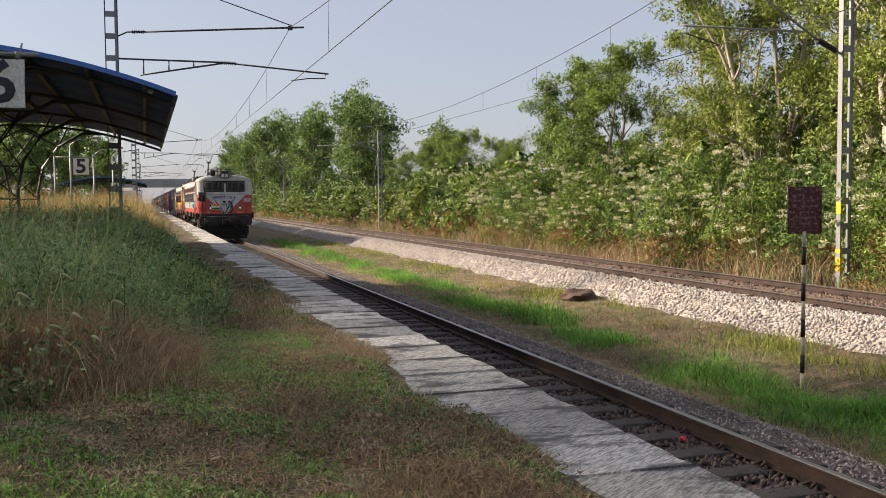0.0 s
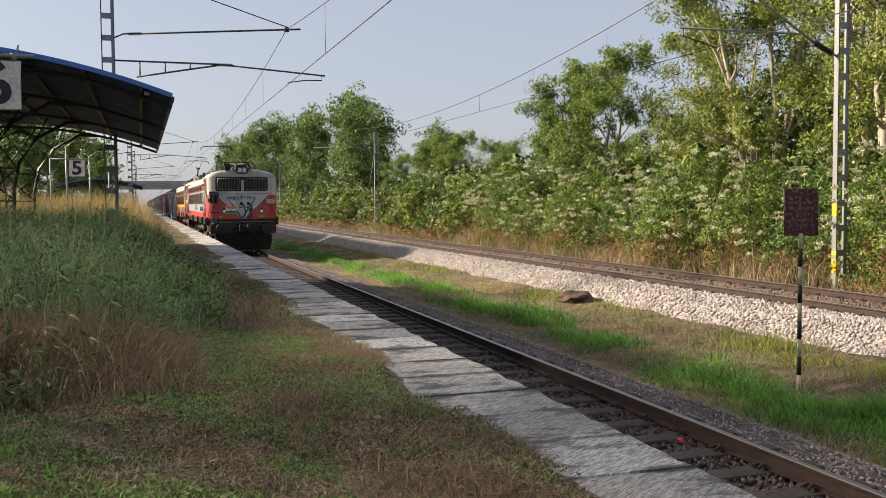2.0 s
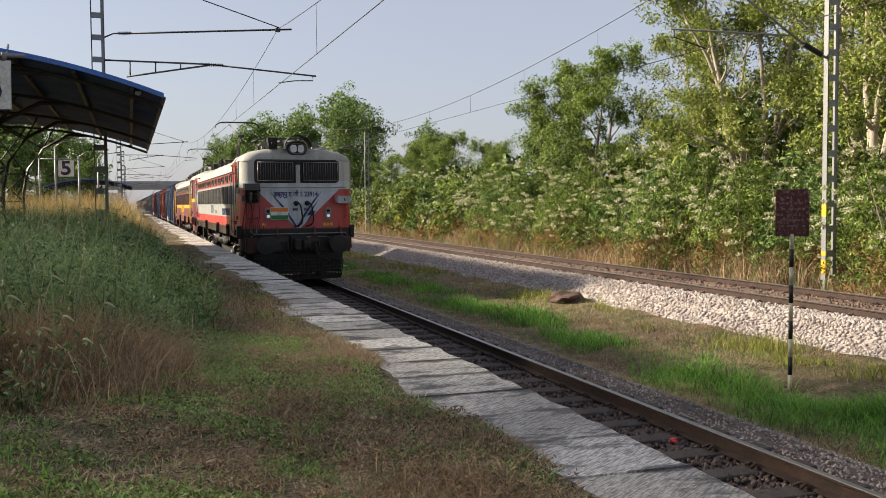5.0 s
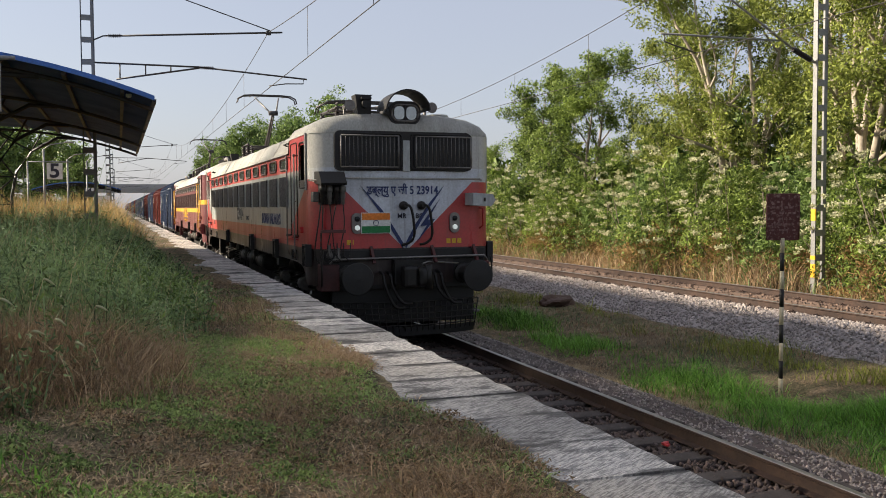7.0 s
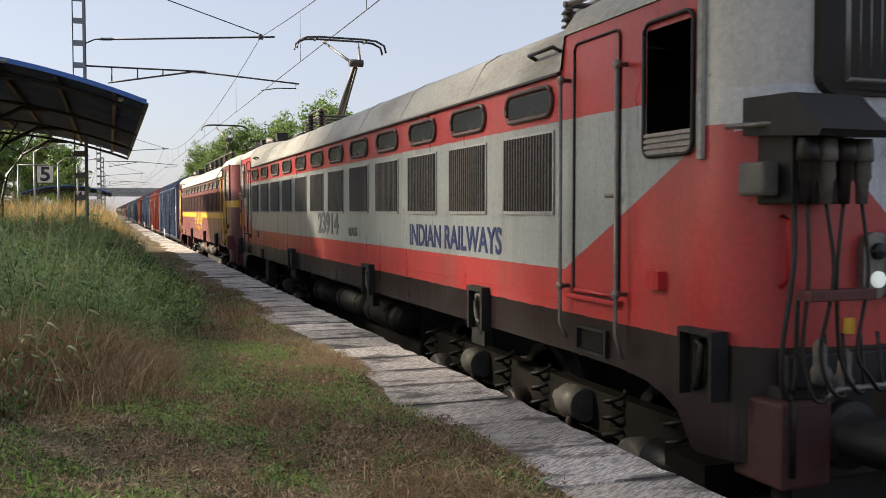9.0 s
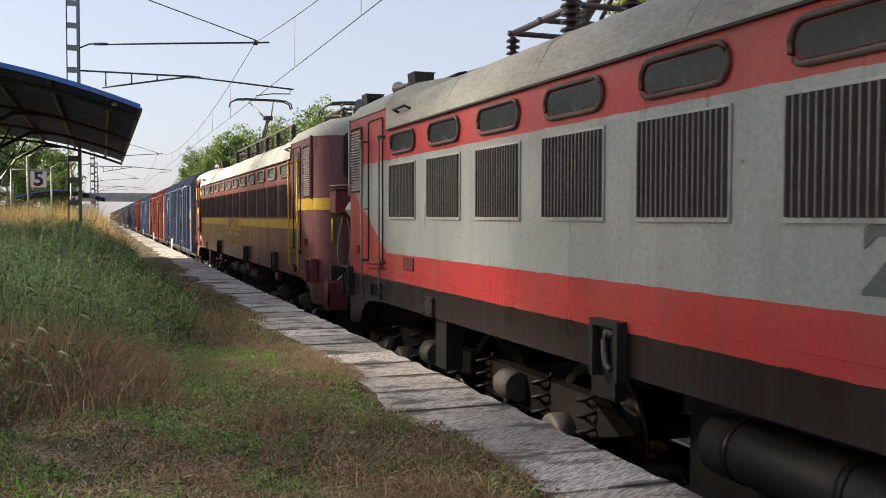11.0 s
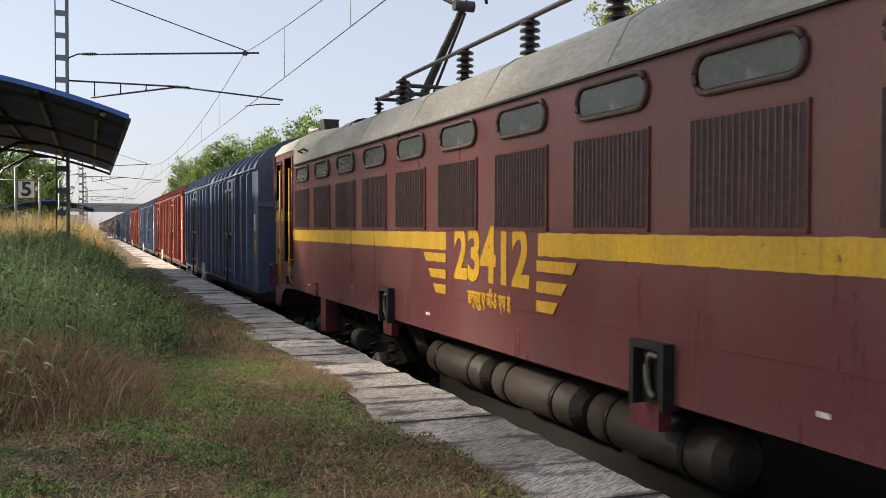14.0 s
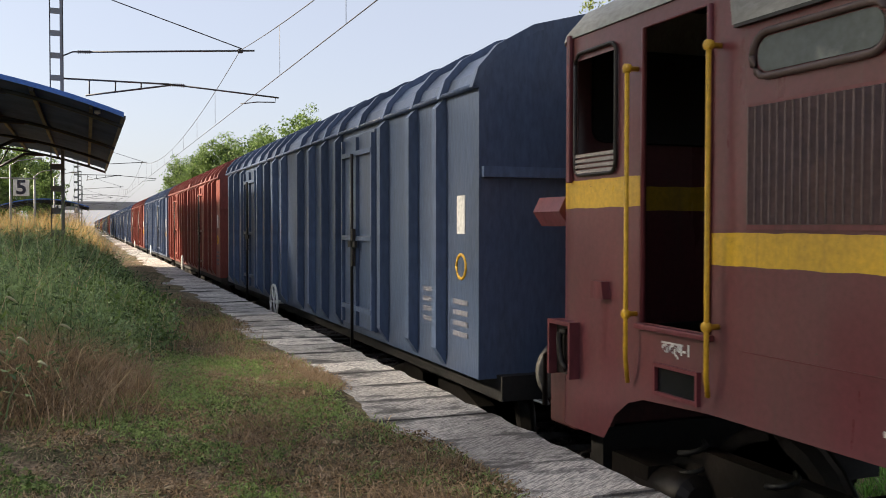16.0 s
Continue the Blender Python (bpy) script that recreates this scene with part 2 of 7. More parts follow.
def slab_material():
    """Worn concrete: broom marks across the slab, black moss in patches, and a spread from slab to slab."""
    m = bpy.data.materials.new("platform_slab")
    m.use_nodes = True
    nt = m.node_tree
    b = nt.nodes["Principled BSDF"]
    geo = nt.nodes.new("ShaderNodeNewGeometry")
    mp = nt.nodes.new("ShaderNodeMapping")
    mp.vector_type = "TEXTURE"
    mp.inputs["Scale"].default_value, mp.inputs["Rotation"].default_value = (0.22, 0.028, 1), (0, 0, 0.60)
    nt.links.new(geo.outputs["Position"], mp.inputs["Vector"])
    broom = noise_tex(nt, 2.0, 5, 0.6, mp.outputs[0])
    mp2 = nt.nodes.new("ShaderNodeMapping")
    mp2.inputs["Scale"].default_value = (1.0, 2.0, 1)
    nt.links.new(geo.outputs["Position"], mp2.inputs["Vector"])
    moss, grain = noise_tex(nt, 1.9, 7, 0.66, mp2.outputs[0]), noise_tex(nt, 60, 5, 0.7, geo.outputs["Position"])
    c = mixc(nt, ramp(nt, broom, [(0.42, (0, 0, 0)), (0.56, (1, 1, 1))]), (0.31, 0.29, 0.265), (0.66, 0.62, 0.56))
    tc, sp = nt.nodes.new("ShaderNodeTexCoord"), nt.nodes.new("ShaderNodeSeparateXYZ")
    nt.links.new(tc.outputs["Object"], sp.inputs[0])
    ab, pw, ma = (nt.nodes.new("ShaderNodeMath") for _ in range(3))
    ab.operation, pw.operation, ma.operation = "ABSOLUTE", "POWER", "MULTIPLY_ADD"        # moss gathers along the joints
    nt.links.new(sp.outputs[1], ab.inputs[0])
    nt.links.new(ab.outputs[0], pw.inputs[0])
    pw.inputs[1].default_value = 6.0
    nt.links.new(pw.outputs[0], ma.inputs[0])
    ma.inputs[1].default_value = 190.0
    nt.links.new(moss, ma.inputs[2])
    c = mixc(nt, ramp(nt, ma.outputs[0], [(0.535, (0, 0, 0)), (0.60, (0.72, 0.72, 0.72)), (0.70, (0.95, 0.95, 0.95))]), c, (0.055, 0.050, 0.046))
    stain = noise_tex(nt, 0.55, 6, 0.65, geo.outputs["Position"])
    c = mixc(nt, ramp(nt, stain, [(0.50, (0, 0, 0)), (0.62, (0.42, 0.42, 0.42))]), c, (0.12, 0.108, 0.098))
    pit = noise_tex(nt, 17, 6, 0.7, geo.outputs["Position"])
    c = mixc(nt, ramp(nt, pit, [(0.60, (0, 0, 0)), (0.68, (0.8, 0.8, 0.8))]), c, (0.09, 0.08, 0.072))
    c = mixc(nt, 1.0, c, ramp(nt, grain, [(0.32, (0.66, 0.66, 0.66)), (0.68, (1.25, 1.25, 1.25))]), "MULTIPLY")
    rnd_out = nt.nodes.new("ShaderNodeObjectInfo").outputs["Random"]
    c = mixc(nt, 1.0, c, ramp(nt, rnd_out, [(0.0, (0.72, 0.72, 0.72)), (1.0, (1.25, 1.25, 1.25))]), "MULTIPLY")
    nt.links.new(c, b.inputs["Base Color"])
    b.inputs["Roughness"].default_value = 0.88
    bp = nt.nodes.new("ShaderNodeBump")
    bp.inputs["Strength"].default_value, bp.inputs["Distance"].default_value = 0.9, 0.015
    nt.links.new(broom, bp.inputs["Height"])
    nt.links.new(bp.outputs[0], b.inputs["Normal"])
    return m


SLAB = slab_material()
GROUND = ground_material()

# ---- mesh helpers ----
def part(name, bm, material, parent=None, label="", smooth=False):
    """One mesh object out of a bmesh, under a thing or a part."""
    me = bpy.data.meshes.new(name)
    bm.to_mesh(me)
    bm.free()
    for mt in (material if isinstance(material, (list, tuple)) else [material]):
        me.materials.append(mt)
    if smooth:
        me.shade_smooth()
    ob = new(name, me)
    if parent is not None:
        ob.parent = parent
    return tagged(ob, label)


def thing(name, label, category, group="", kind="", m=None):
    ob = new(name)
    ob.empty_display_size = 0.2
    if m is not None:
        ob.matrix_basis = m
    return tagged(ob, label, category, group, kind)


def box(bm, lo, hi, bevel=0.0, mat=0):
    c = [(a + b) / 2 for a, b in zip(lo, hi)]
    s = [abs(b - a) for a, b in zip(lo, hi)]
    r = bmesh.ops.create_cube(bm, size=1.0, matrix=Matrix.Translation(c) @ Matrix.Diagonal((*s, 1)))
    fs = list({f for v in r["verts"] for f in v.link_faces})
    for f in fs:
        f.material_index = mat
    if bevel:
        es = list({e for v in r["verts"] for e in v.link_edges})
        bmesh.ops.bevel(bm, geom=es, offset=bevel, segments=2, affect="EDGES", profile=0.5)
    return bm


def B(lo, hi, bevel=0.0):
    return box(bmesh.new(), lo, hi, bevel)


def tube(bm, pts, rad, seg=8, caps=True):
    """A round bar along points; rad is one radius or one for each point."""
    pts = [Vector(p) for p in pts]
    rads = rad if isinstance(rad, (list, tuple)) else [rad] * len(pts)
    rings = []
    for i, p in enumerate(pts):
        d = (pts[min(i + 1, len(pts) - 1)] - pts[max(i - 1, 0)]).normalized()
        side = d.cross(Vector((0, 0, 1)) if abs(d.z) < 0.9 else Vector((1, 0, 0))).normalized()
        up = side.cross(d)
        rings.append([bm.verts.new(p + (side * math.cos(a) + up * math.sin(a)) * rads[i]) for a in (2 * math.pi * k / seg for k in range(seg))])
    for a, b in zip(rings, rings[1:]):
        for k in range(seg):
            f = bm.faces.new((a[k], a[(k + 1) % seg], b[(k + 1) % seg], b[k]))
            f.smooth = True
    if caps:
        bm.faces.new(rings[0][::-1])
        bm.faces.new(rings[-1])
    return bm


def bent(pts, n=5):
    """A smooth way through points, for hoses and cables."""
    q = [Vector(p) for p in pts]
    q = [q[0] * 2 - q[1]] + q + [q[-1] * 2 - q[-2]]
    out = []
    for a, b, c, d in zip(q, q[1:], q[2:], q[3:]):
        for k in range(n):
            t = k / n
            out.append(0.5 * (2 * b + (c - a) * t + (2 * a - 5 * b + 4 * c - d) * t * t + (3 * b - a - 3 * c + d) * t ** 3))
    return out + [q[-2]]


def bar(p, q, r, seg=8):
    return tube(bmesh.new(), [p, q], r, seg)


def lathe(bm, axis_from, axis_dir, profile, seg=16):
    """A turned body: profile is (distance along the axis, radius)."""
    o, d = Vector(axis_from), Vector(axis_dir).normalized()
    made = len(bm.faces)
    tube(bm, [o + d * a for a, _ in profile], [max(r, 0.002) for _, r in profile], seg)
    for f in list(bm.faces)[made:]:         # end faces stay flat, the round stays smooth
        f.normal_update()
        f.smooth = abs(f.normal.dot(d)) < 0.72
    return bm


def prism(bm, outline, axis, a, b):
    """An outline in two axes, drawn out along the third from a to b."""
    def at(p, v):
        q = list(p)
        q.insert(axis, v)
        return bm.verts.new(q)
    lo, hi = [at(p, a) for p in outline], [at(p, b) for p in outline]
    n = len(outline)
    for i in range(n):
        bm.faces.new((lo[i], lo[(i + 1) % n], hi[(i + 1) % n], hi[i]))
    bm.faces.new(lo[::-1])
    bm.faces.new(hi)
    bmesh.ops.recalc_face_normals(bm, faces=bm.faces)
    return bm


def rounded(w, h, r, n=4):
    """A rectangle with round corners, about the origin."""
    pts = []
    for cx, cy, a0 in ((w / 2 - r, h / 2 - r, 0), (-w / 2 + r, h / 2 - r, 90), (-w / 2 + r, -h / 2 + r, 180), (w / 2 - r, -h / 2 + r, 270)):
        for k in range(n + 1):
            a = radians(a0 + 90 * k / n)
            pts.append((cx + r * math.cos(a), cy + r * math.sin(a)))
    return pts


def from_arrays(name, verts, faces, material, parent=None, smooth=False):
    """A mesh from numpy arrays, faces all with the same number of corners."""
    me = bpy.data.meshes.new(name)
    nf, k = faces.shape
    me.vertices.add(len(verts))
    me.vertices.foreach_set("co", np.ascontiguousarray(verts, dtype=np.float32).ravel())
    me.loops.add(nf * k)
    me.loops.foreach_set("vertex_index", np.ascontiguousarray(faces, dtype=np.int32).ravel())
    me.polygons.add(nf)
    me.polygons.foreach_set("loop_start", np.arange(0, nf * k, k, dtype=np.int32))
    me.update(calc_edges=True)
    me.materials.append(material)
    if smooth:
        me.shade_smooth()
    ob = new(name, me)
    if parent is not None:
        ob.parent = parent
    return ob

def lettering(name, text, size, material, parent, m, label="", bold=0.0, squeeze=1.0):
    """Painted letters: built-in font, as a thin mesh."""
    cu = bpy.data.curves.new(name, "FONT")
    cu.body, cu.size, cu.extrude, cu.offset, cu.resolution_u = text, size, 0.002, bold, 3
    cu.align_x, cu.align_y = "CENTER", "CENTER"
    tmp = bpy.data.objects.new(name, cu)
    scene.collection.objects.link(tmp)
    bpy.context.view_layer.update()
    me = bpy.data.meshes.new_from_object(tmp.evaluated_get(bpy.context.evaluated_depsgraph_get()))
    bpy.data.objects.remove(tmp)
    me.materials.clear()
    me.materials.append(material)
    for v in me.vertices:
        v.co.x *= squeeze
    ob = new(name, me)
    ob.parent, ob.matrix_basis = parent, m
    return tagged(ob, label)


def on_left(y, z, off=-1.5335):
    """Upright on the side that faces the platform, reading towards the train's front."""
    return Matrix.Translation((off, y, z)) @ Matrix(((0, 0, -1, 0), (-1, 0, 0, 0), (0, 1, 0, 0), (0, 0, 0, 1)))


def on_front(x, z, y):
    return Matrix.Translation((x, y, z)) @ Matrix(((1, 0, 0, 0), (0, 0, -1, 0), (0, 1, 0, 0), (0, 0, 0, 1)))


def insulator_mesh(p, d, length, r):
    prof = [(0, r * 0.5)]
    n = max(3, int(length / 0.055))
    for k in range(n):
        a = length * (k + 0.15) / n
        prof += [(a, r * 0.45), (a + 0.008, r), (a + length * 0.45 / n, r * 0.9), (a + length * 0.5 / n, r * 0.45)]
    return lathe(bmesh.new(), p, d, prof + [(length, r * 0.5)], 12)


# ---- ground ----
RAIL2 = 0.30        # height of the second track's rails
TRACK2 = 8.5
PLAT, EDGE = 0.966, -1.91


def profile(xx):
    """Height of the ground across the tracks."""
    return np.interp(xx, [-3000, -40, -9, -4.5, EDGE - 0.66, EDGE - 0.35, EDGE - 0.30, 0.0, 1.7, 2.6, 4.2, 5.6, 6.15, 6.6, 10.1, 11.2, 11.9, 14, 30, 3000],
                     [0.6, 0.9, 1.08, 0.995, 0.985, 0.80, -0.35, -0.26, -0.28, -0.40, -0.34, -0.24, -0.20, -0.45, -0.45, -0.40, -0.20, -0.1, -0.1, -0.5])


def ground_z(xx, yy):
    n = 0.035 * np.sin(xx * 2.1 + np.sin(yy * 0.7)) * np.sin(yy * 1.3 + xx) + 0.03 * np.sin(xx * 5.3 + yy * 1.1) * np.sin(yy * 3.7)
    flat = np.where((xx > EDGE - 0.4) & (xx < 2.2) | (xx > 6.3) & (xx < 11.4), 0.0, 1.0)
    return profile(xx) + n * flat * np.where(xx < 0, 0.6, 1.0)


def build_ground():
    gx = np.concatenate([[-3000, -800, -200, -80, -40, -25], np.arange(-18, EDGE - 0.4, 0.25), [EDGE - 0.36, EDGE - 0.35, EDGE - 0.30], np.arange(-2, 14.1, 0.2), [16, 18, 22, 30, 60, 200, 800, 3000]])
    gy = np.concatenate([[-400, -60, -20, -8], np.arange(-3, 40, 0.25), np.arange(40, 100, 1.0), np.arange(100, 300, 8), [320, 400, 600, 1200, 4000]])
    X, Y = np.meshgrid(gx, gy)
    V = np.stack([X, Y, ground_z(X, Y)], -1).reshape(-1, 3)
    i = np.arange(len(gy) - 1)[:, None] * len(gx) + np.arange(len(gx) - 1)[None]
    Fc = np.stack([i, i + 1, i + 1 + len(gx), i + len(gx)], -1).reshape(-1, 4)
    g = from_arrays("ground", V, Fc, GROUND, smooth=True)
    tagged(g, "dry earth with straw litter and short grass", "ground", kind="structure")


build_ground()

# ---- tracks ----
def rail_outline(s=1.0):
    half = [(0.068, 0.0), (0.068, 0.012), (0.010, 0.030), (0.010, 0.115), (0.034, 0.128), (0.034, 0.150), (0.028, 0.156)]
    pts = [(x, z) for x, z in half] + [(-x, z) for x, z in reversed(half)]
    return pts


def build_track(label, cx, top, y0, y1, sleepers, name):
    tr = thing(name, label, "railway track", kind="structure")
    for side in (-1, 1):
        x0 = cx + side * 0.872
        bm = prism(bmesh.new(), [(x0 + x, top - 0.156 + z) for x, z in rail_outline()], 1, y0, y1)
        for f in bm.faces:
            f.material_index = 1 if f.normal.z > 0.7 and f.calc_center_median().z > top - 0.01 else 0
        rail = part("rail", bm, [RUST, RAILTOP], tr, "rusty steel rail with a worn bright top")
    sl = B((-1.37, -0.125, -0.2), (1.37, 0.125, 0.0), 0.02)
    me = bpy.data.meshes.new("sleeper")
    sl.to_mesh(me)
    sl.free()
    me.materials.append(SLEEPER)
    clip = bmesh.new()
    for side in (-1, 1):
        for e in (-1, 1):
            tube(clip, [(side * 0.872 + e * 0.16, -0.05, 0.02), (side * 0.872 + e * 0.10, -0.05, 0.055), (side * 0.872 + e * 0.075, 0.03, 0.05), (side * 0.872 + e * 0.14, 0.06, 0.02)], 0.014, 6)
            box(clip, (side * 0.872 + e * 0.085 - 0.012, -0.07, -0.002), (side * 0.872 + e * 0.085 + 0.012, 0.07, 0.03))
    cm = bpy.data.meshes.new("rail_clip")
    clip.to_mesh(cm)
    clip.free()
    cm.materials.append(RUST)
    y = sleepers[0]
    while y < sleepers[1]:
        o = new("sleeper", me)
        o.parent, o.location = tr, (cx + random.uniform(-0.02, 0.02), y, top - 0.158)
        if y < sleepers[0] + 40:
            c = new("rail_clip", cm)
            c.parent, c.location = tr, (cx, y, top - 0.158)
        y += 0.62
    return tr


build_track("broad gauge track beside the platform on dark oily ballast", 0.0, 0.0, -60, 420, (1.0, 80), "track_1")
build_track("second broad gauge track on clean pale ballast", TRACK2, RAIL2, -60, 420, (4.0, 130), "track_2")


def stones(name, n, xr, yr, zf, size, material, label, skew=1.0):
    """Broken stone: small uneven lumps, joined."""
    rng = np.random.default_rng(len(name) * 7 + n)
    base = np.array([(1, 0, 0), (-1, 0, 0), (0, 1, 0), (0, -1, 0), (0, 0, 1), (0, 0, -1)], float)
    tri = np.array([(0, 2, 4), (2, 1, 4), (1, 3, 4), (3, 0, 4), (2, 0, 5), (1, 2, 5), (3, 1, 5), (0, 3, 5)])
    c = np.empty((n, 3))
    c[:, 0] = rng.uniform(*xr, n)
    c[:, 1] = yr[0] + (yr[1] - yr[0]) * rng.random(n) ** skew
    c[:, 2] = zf(c[:, 0], c[:, 1])
    sc = rng.uniform(0.6, 1.35, (n, 1, 3)) * size * rng.uniform(0.7, 1.25, (n, 1, 1))
    v = base[None] * sc * rng.uniform(0.75, 1.2, (n, 6, 3))
    a = rng.uniform(0, 6.28, n)
    tilt = rng.uniform(-0.8, 0.8, n)
    ca, sa, ct, st = np.cos(a)[:, None], np.sin(a)[:, None], np.cos(tilt)[:, None], np.sin(tilt)[:, None]
    x1, z1 = v[..., 0] * ct - v[..., 2] * st, v[..., 0] * st + v[..., 2] * ct
    v = np.stack([x1 * ca - v[..., 1] * sa, x1 * sa + v[..., 1] * ca, z1], -1) + c[:, None]
    f = (tri[None] + np.arange(n)[:, None, None] * 6).reshape(-1, 3)
    return tagged(from_arrays(name, v.reshape(-1, 3), f, material), label, "ballast", kind="stuff")


def bed(name, xs, zs, y0, y1, material, label):
    """The packed bed under the loose stones."""
    gy = np.concatenate([np.arange(y0, min(y1, 60), 0.3), np.arange(60, y1, 4.0)])
    gx = np.linspace(xs[0], xs[-1], 40)
    X, Y = np.meshgrid(gx, gy)
    Z = np.interp(X, xs, zs) + 0.02 * np.sin(X * 23 + Y * 3) * np.sin(Y * 19 - X * 5)
    V = np.stack([X, Y, Z], -1).reshape(-1, 3)
    i = np.arange(len(gy) - 1)[:, None] * len(gx) + np.arange(len(gx) - 1)[None]
    return tagged(from_arrays(name, V, np.stack([i, i + 1, i + 1 + len(gx), i + len(gx)], -1).reshape(-1, 4), material), label, "ballast", kind="structure")


B1X, B1Z = [-1.85, -1.4, 1.3, 1.9, 2.5], [-0.215, -0.200, -0.200, -0.23, -0.42]
B2X, B2Z = [6.12, 6.9, 7.2, 9.8, 10.3, 11.6], [-0.30, 0.07, 0.13, 0.13, 0.05, -0.25]
bed("ballast_bed_1", B1X, B1Z, -10, 300, STONE_OILY, "dark oily ballast bed")
bed("ballast_bed_2", B2X, B2Z, -10, 300, STONE_PALE, "pale crushed stone ballast bed")
bed("ballast_bed_between_rails", [7.7, 9.4], [0.146, 0.146], -10, 300, STONE_BROWN, "rust-stained ballast bed between rails")
stones("ballast_1", 26000, (-1.8, 1.15), (3.0, 45), lambda a, b: np.interp(a, B1X, B1Z) + 0.016, 0.030, STONE_OILY, "dark oily track ballast", 2.0)
stones("ballast_shoulder", 15000, (0.98, 2.35), (4.5, 60), lambda a, b: np.interp(a, B1X, B1Z) + 0.006, 0.017, STONE_DARK, "grey gravel shoulder of the track", 2.0)
stones("ballast_2", 30000, (6.1, 7.7), (8, 95), lambda a, b: np.interp(a, B2X, B2Z) + 0.015, 0.034, STONE_PALE, "clean pale crushed stone ballast", 1.7)
stones("ballast_2_far_side", 5000, (7.8, 10.6), (8, 70), lambda a, b: np.interp(a, B2X, B2Z) + 0.022, 0.036, STONE_BROWN, "rust-stained ballast between the rails", 1.6)

# ---- platform ----
def build_platform():
    pl = thing("platform", "low concrete slab platform with a worn edge", "platform", kind="structure")
    part("edge_wall", B((EDGE + 0.06, -60, -0.5), (EDGE - 0.30, 320, PLAT - 0.115)), MORTAR, pl, "stained masonry platform wall")
    meshes = []
    for k in range(5):
        rnd = random.Random(k)
        edge = [(0.012 + rnd.uniform(-0.022, 0.012), -0.308 + 0.616 * q / 5) for q in range(6)]         # chipped front edge
        rear = [(-1.05 + rnd.uniform(-0.02, 0.02), 0.308 - 0.616 * q / 2) for q in range(3)]
        bm = prism(bmesh.new(), edge + rear, 2, -0.11, 0.0)
        for v in bm.verts:
            v.co += Vector((0, rnd.uniform(-1, 1) * 0.007, rnd.uniform(-1, 1) * 0.004))
            if v.co.z > -0.05 and v.co.x > -0.5:
                v.co.z -= rnd.choice((0.0, 0.004, 0.010))
        me = bpy.data.meshes.new("slab")
        bm.to_mesh(me)
        bm.free()
        me.materials.append(SLAB)
        meshes.append(me)
    y, i = -3.0, 0
    while i < 200:
        o = new("slab", meshes[random.randrange(5)])
        o.parent = pl
        o.matrix_basis = pose(EDGE + random.uniform(-0.010, 0.010), y, PLAT + random.uniform(-0.005, 0.004), random.uniform(-0.4, 0.4), random.uniform(-0.3, 0.3), random.uniform(-0.5, 0.5))
        y += 0.625
        i += 1
    part("far_paving", B((EDGE - 1.05, y - 0.3, PLAT - 0.1), (EDGE, 320, PLAT), 0.01), SLAB, pl, "far platform paving")


build_platform()

# ---- leaves, trees, shrubs ----
def leaf_cloud(rng, centres, radii, per, size, flat=0.75, aspect=0.55):
    """Leaf blades scattered through clumps; returns vertices and three-cornered faces."""
    n = len(centres) * per
    c = np.repeat(centres, per, 0)
    r = np.repeat(radii, per, 0)
    d = rng.normal(size=(n, 3))
    d /= np.linalg.norm(d, axis=1, keepdims=True)
    p = c + d * (rng.random((n, 1)) ** 0.45) * r[:, None] * np.array([1, 1, flat])
    u = rng.normal(size=(n, 3)) + np.array([0, 0, -0.3])
    u /= np.linalg.norm(u, axis=1, keepdims=True)
    w = np.cross(u, rng.normal(size=(n, 3)))
    w /= np.linalg.norm(w, axis=1, keepdims=True) + 1e-9
    s = size * rng.uniform(0.55, 1.35, (n, 1))
    v = np.stack([p - u * s + w * s * aspect * 0.2, p + w * s * aspect * 1.1, p + u * s - w * s * aspect * 0.9], 1)
    return v.reshape(-1, 3), np.arange(n * 3).reshape(n, 3)


def limb(bm, rng, p, d, length, rad, depth, tips, droop=0.0):
    pts, rads = [p], [rad]
    for k in range(4):
        d = (d + Vector(rng.normal(size=3)) * 0.16 + Vector((0, 0, 0.06 - droop))).normalized()
        pts.append(pts[-1] + d * length / 4)
        rads.append(rad * (1 - 0.16 * (k + 1)))
        if depth > 0 and k >= 1:
            for _ in range(2 if depth > 1 else 1):
                side = Vector(rng.normal(size=3)).normalized()
                limb(bm, rng, pts[-1], (d * 0.8 + side * 0.8).normalized(), length * rng.uniform(0.45, 0.65), rads[-1] * 0.55, depth - 1, tips, droop)
        if depth == 0:
            tips.append(pts[-1])
    tube(bm, pts, rads, 5 if depth < 2 else 8, caps=False)
    tips.append(pts[-1])


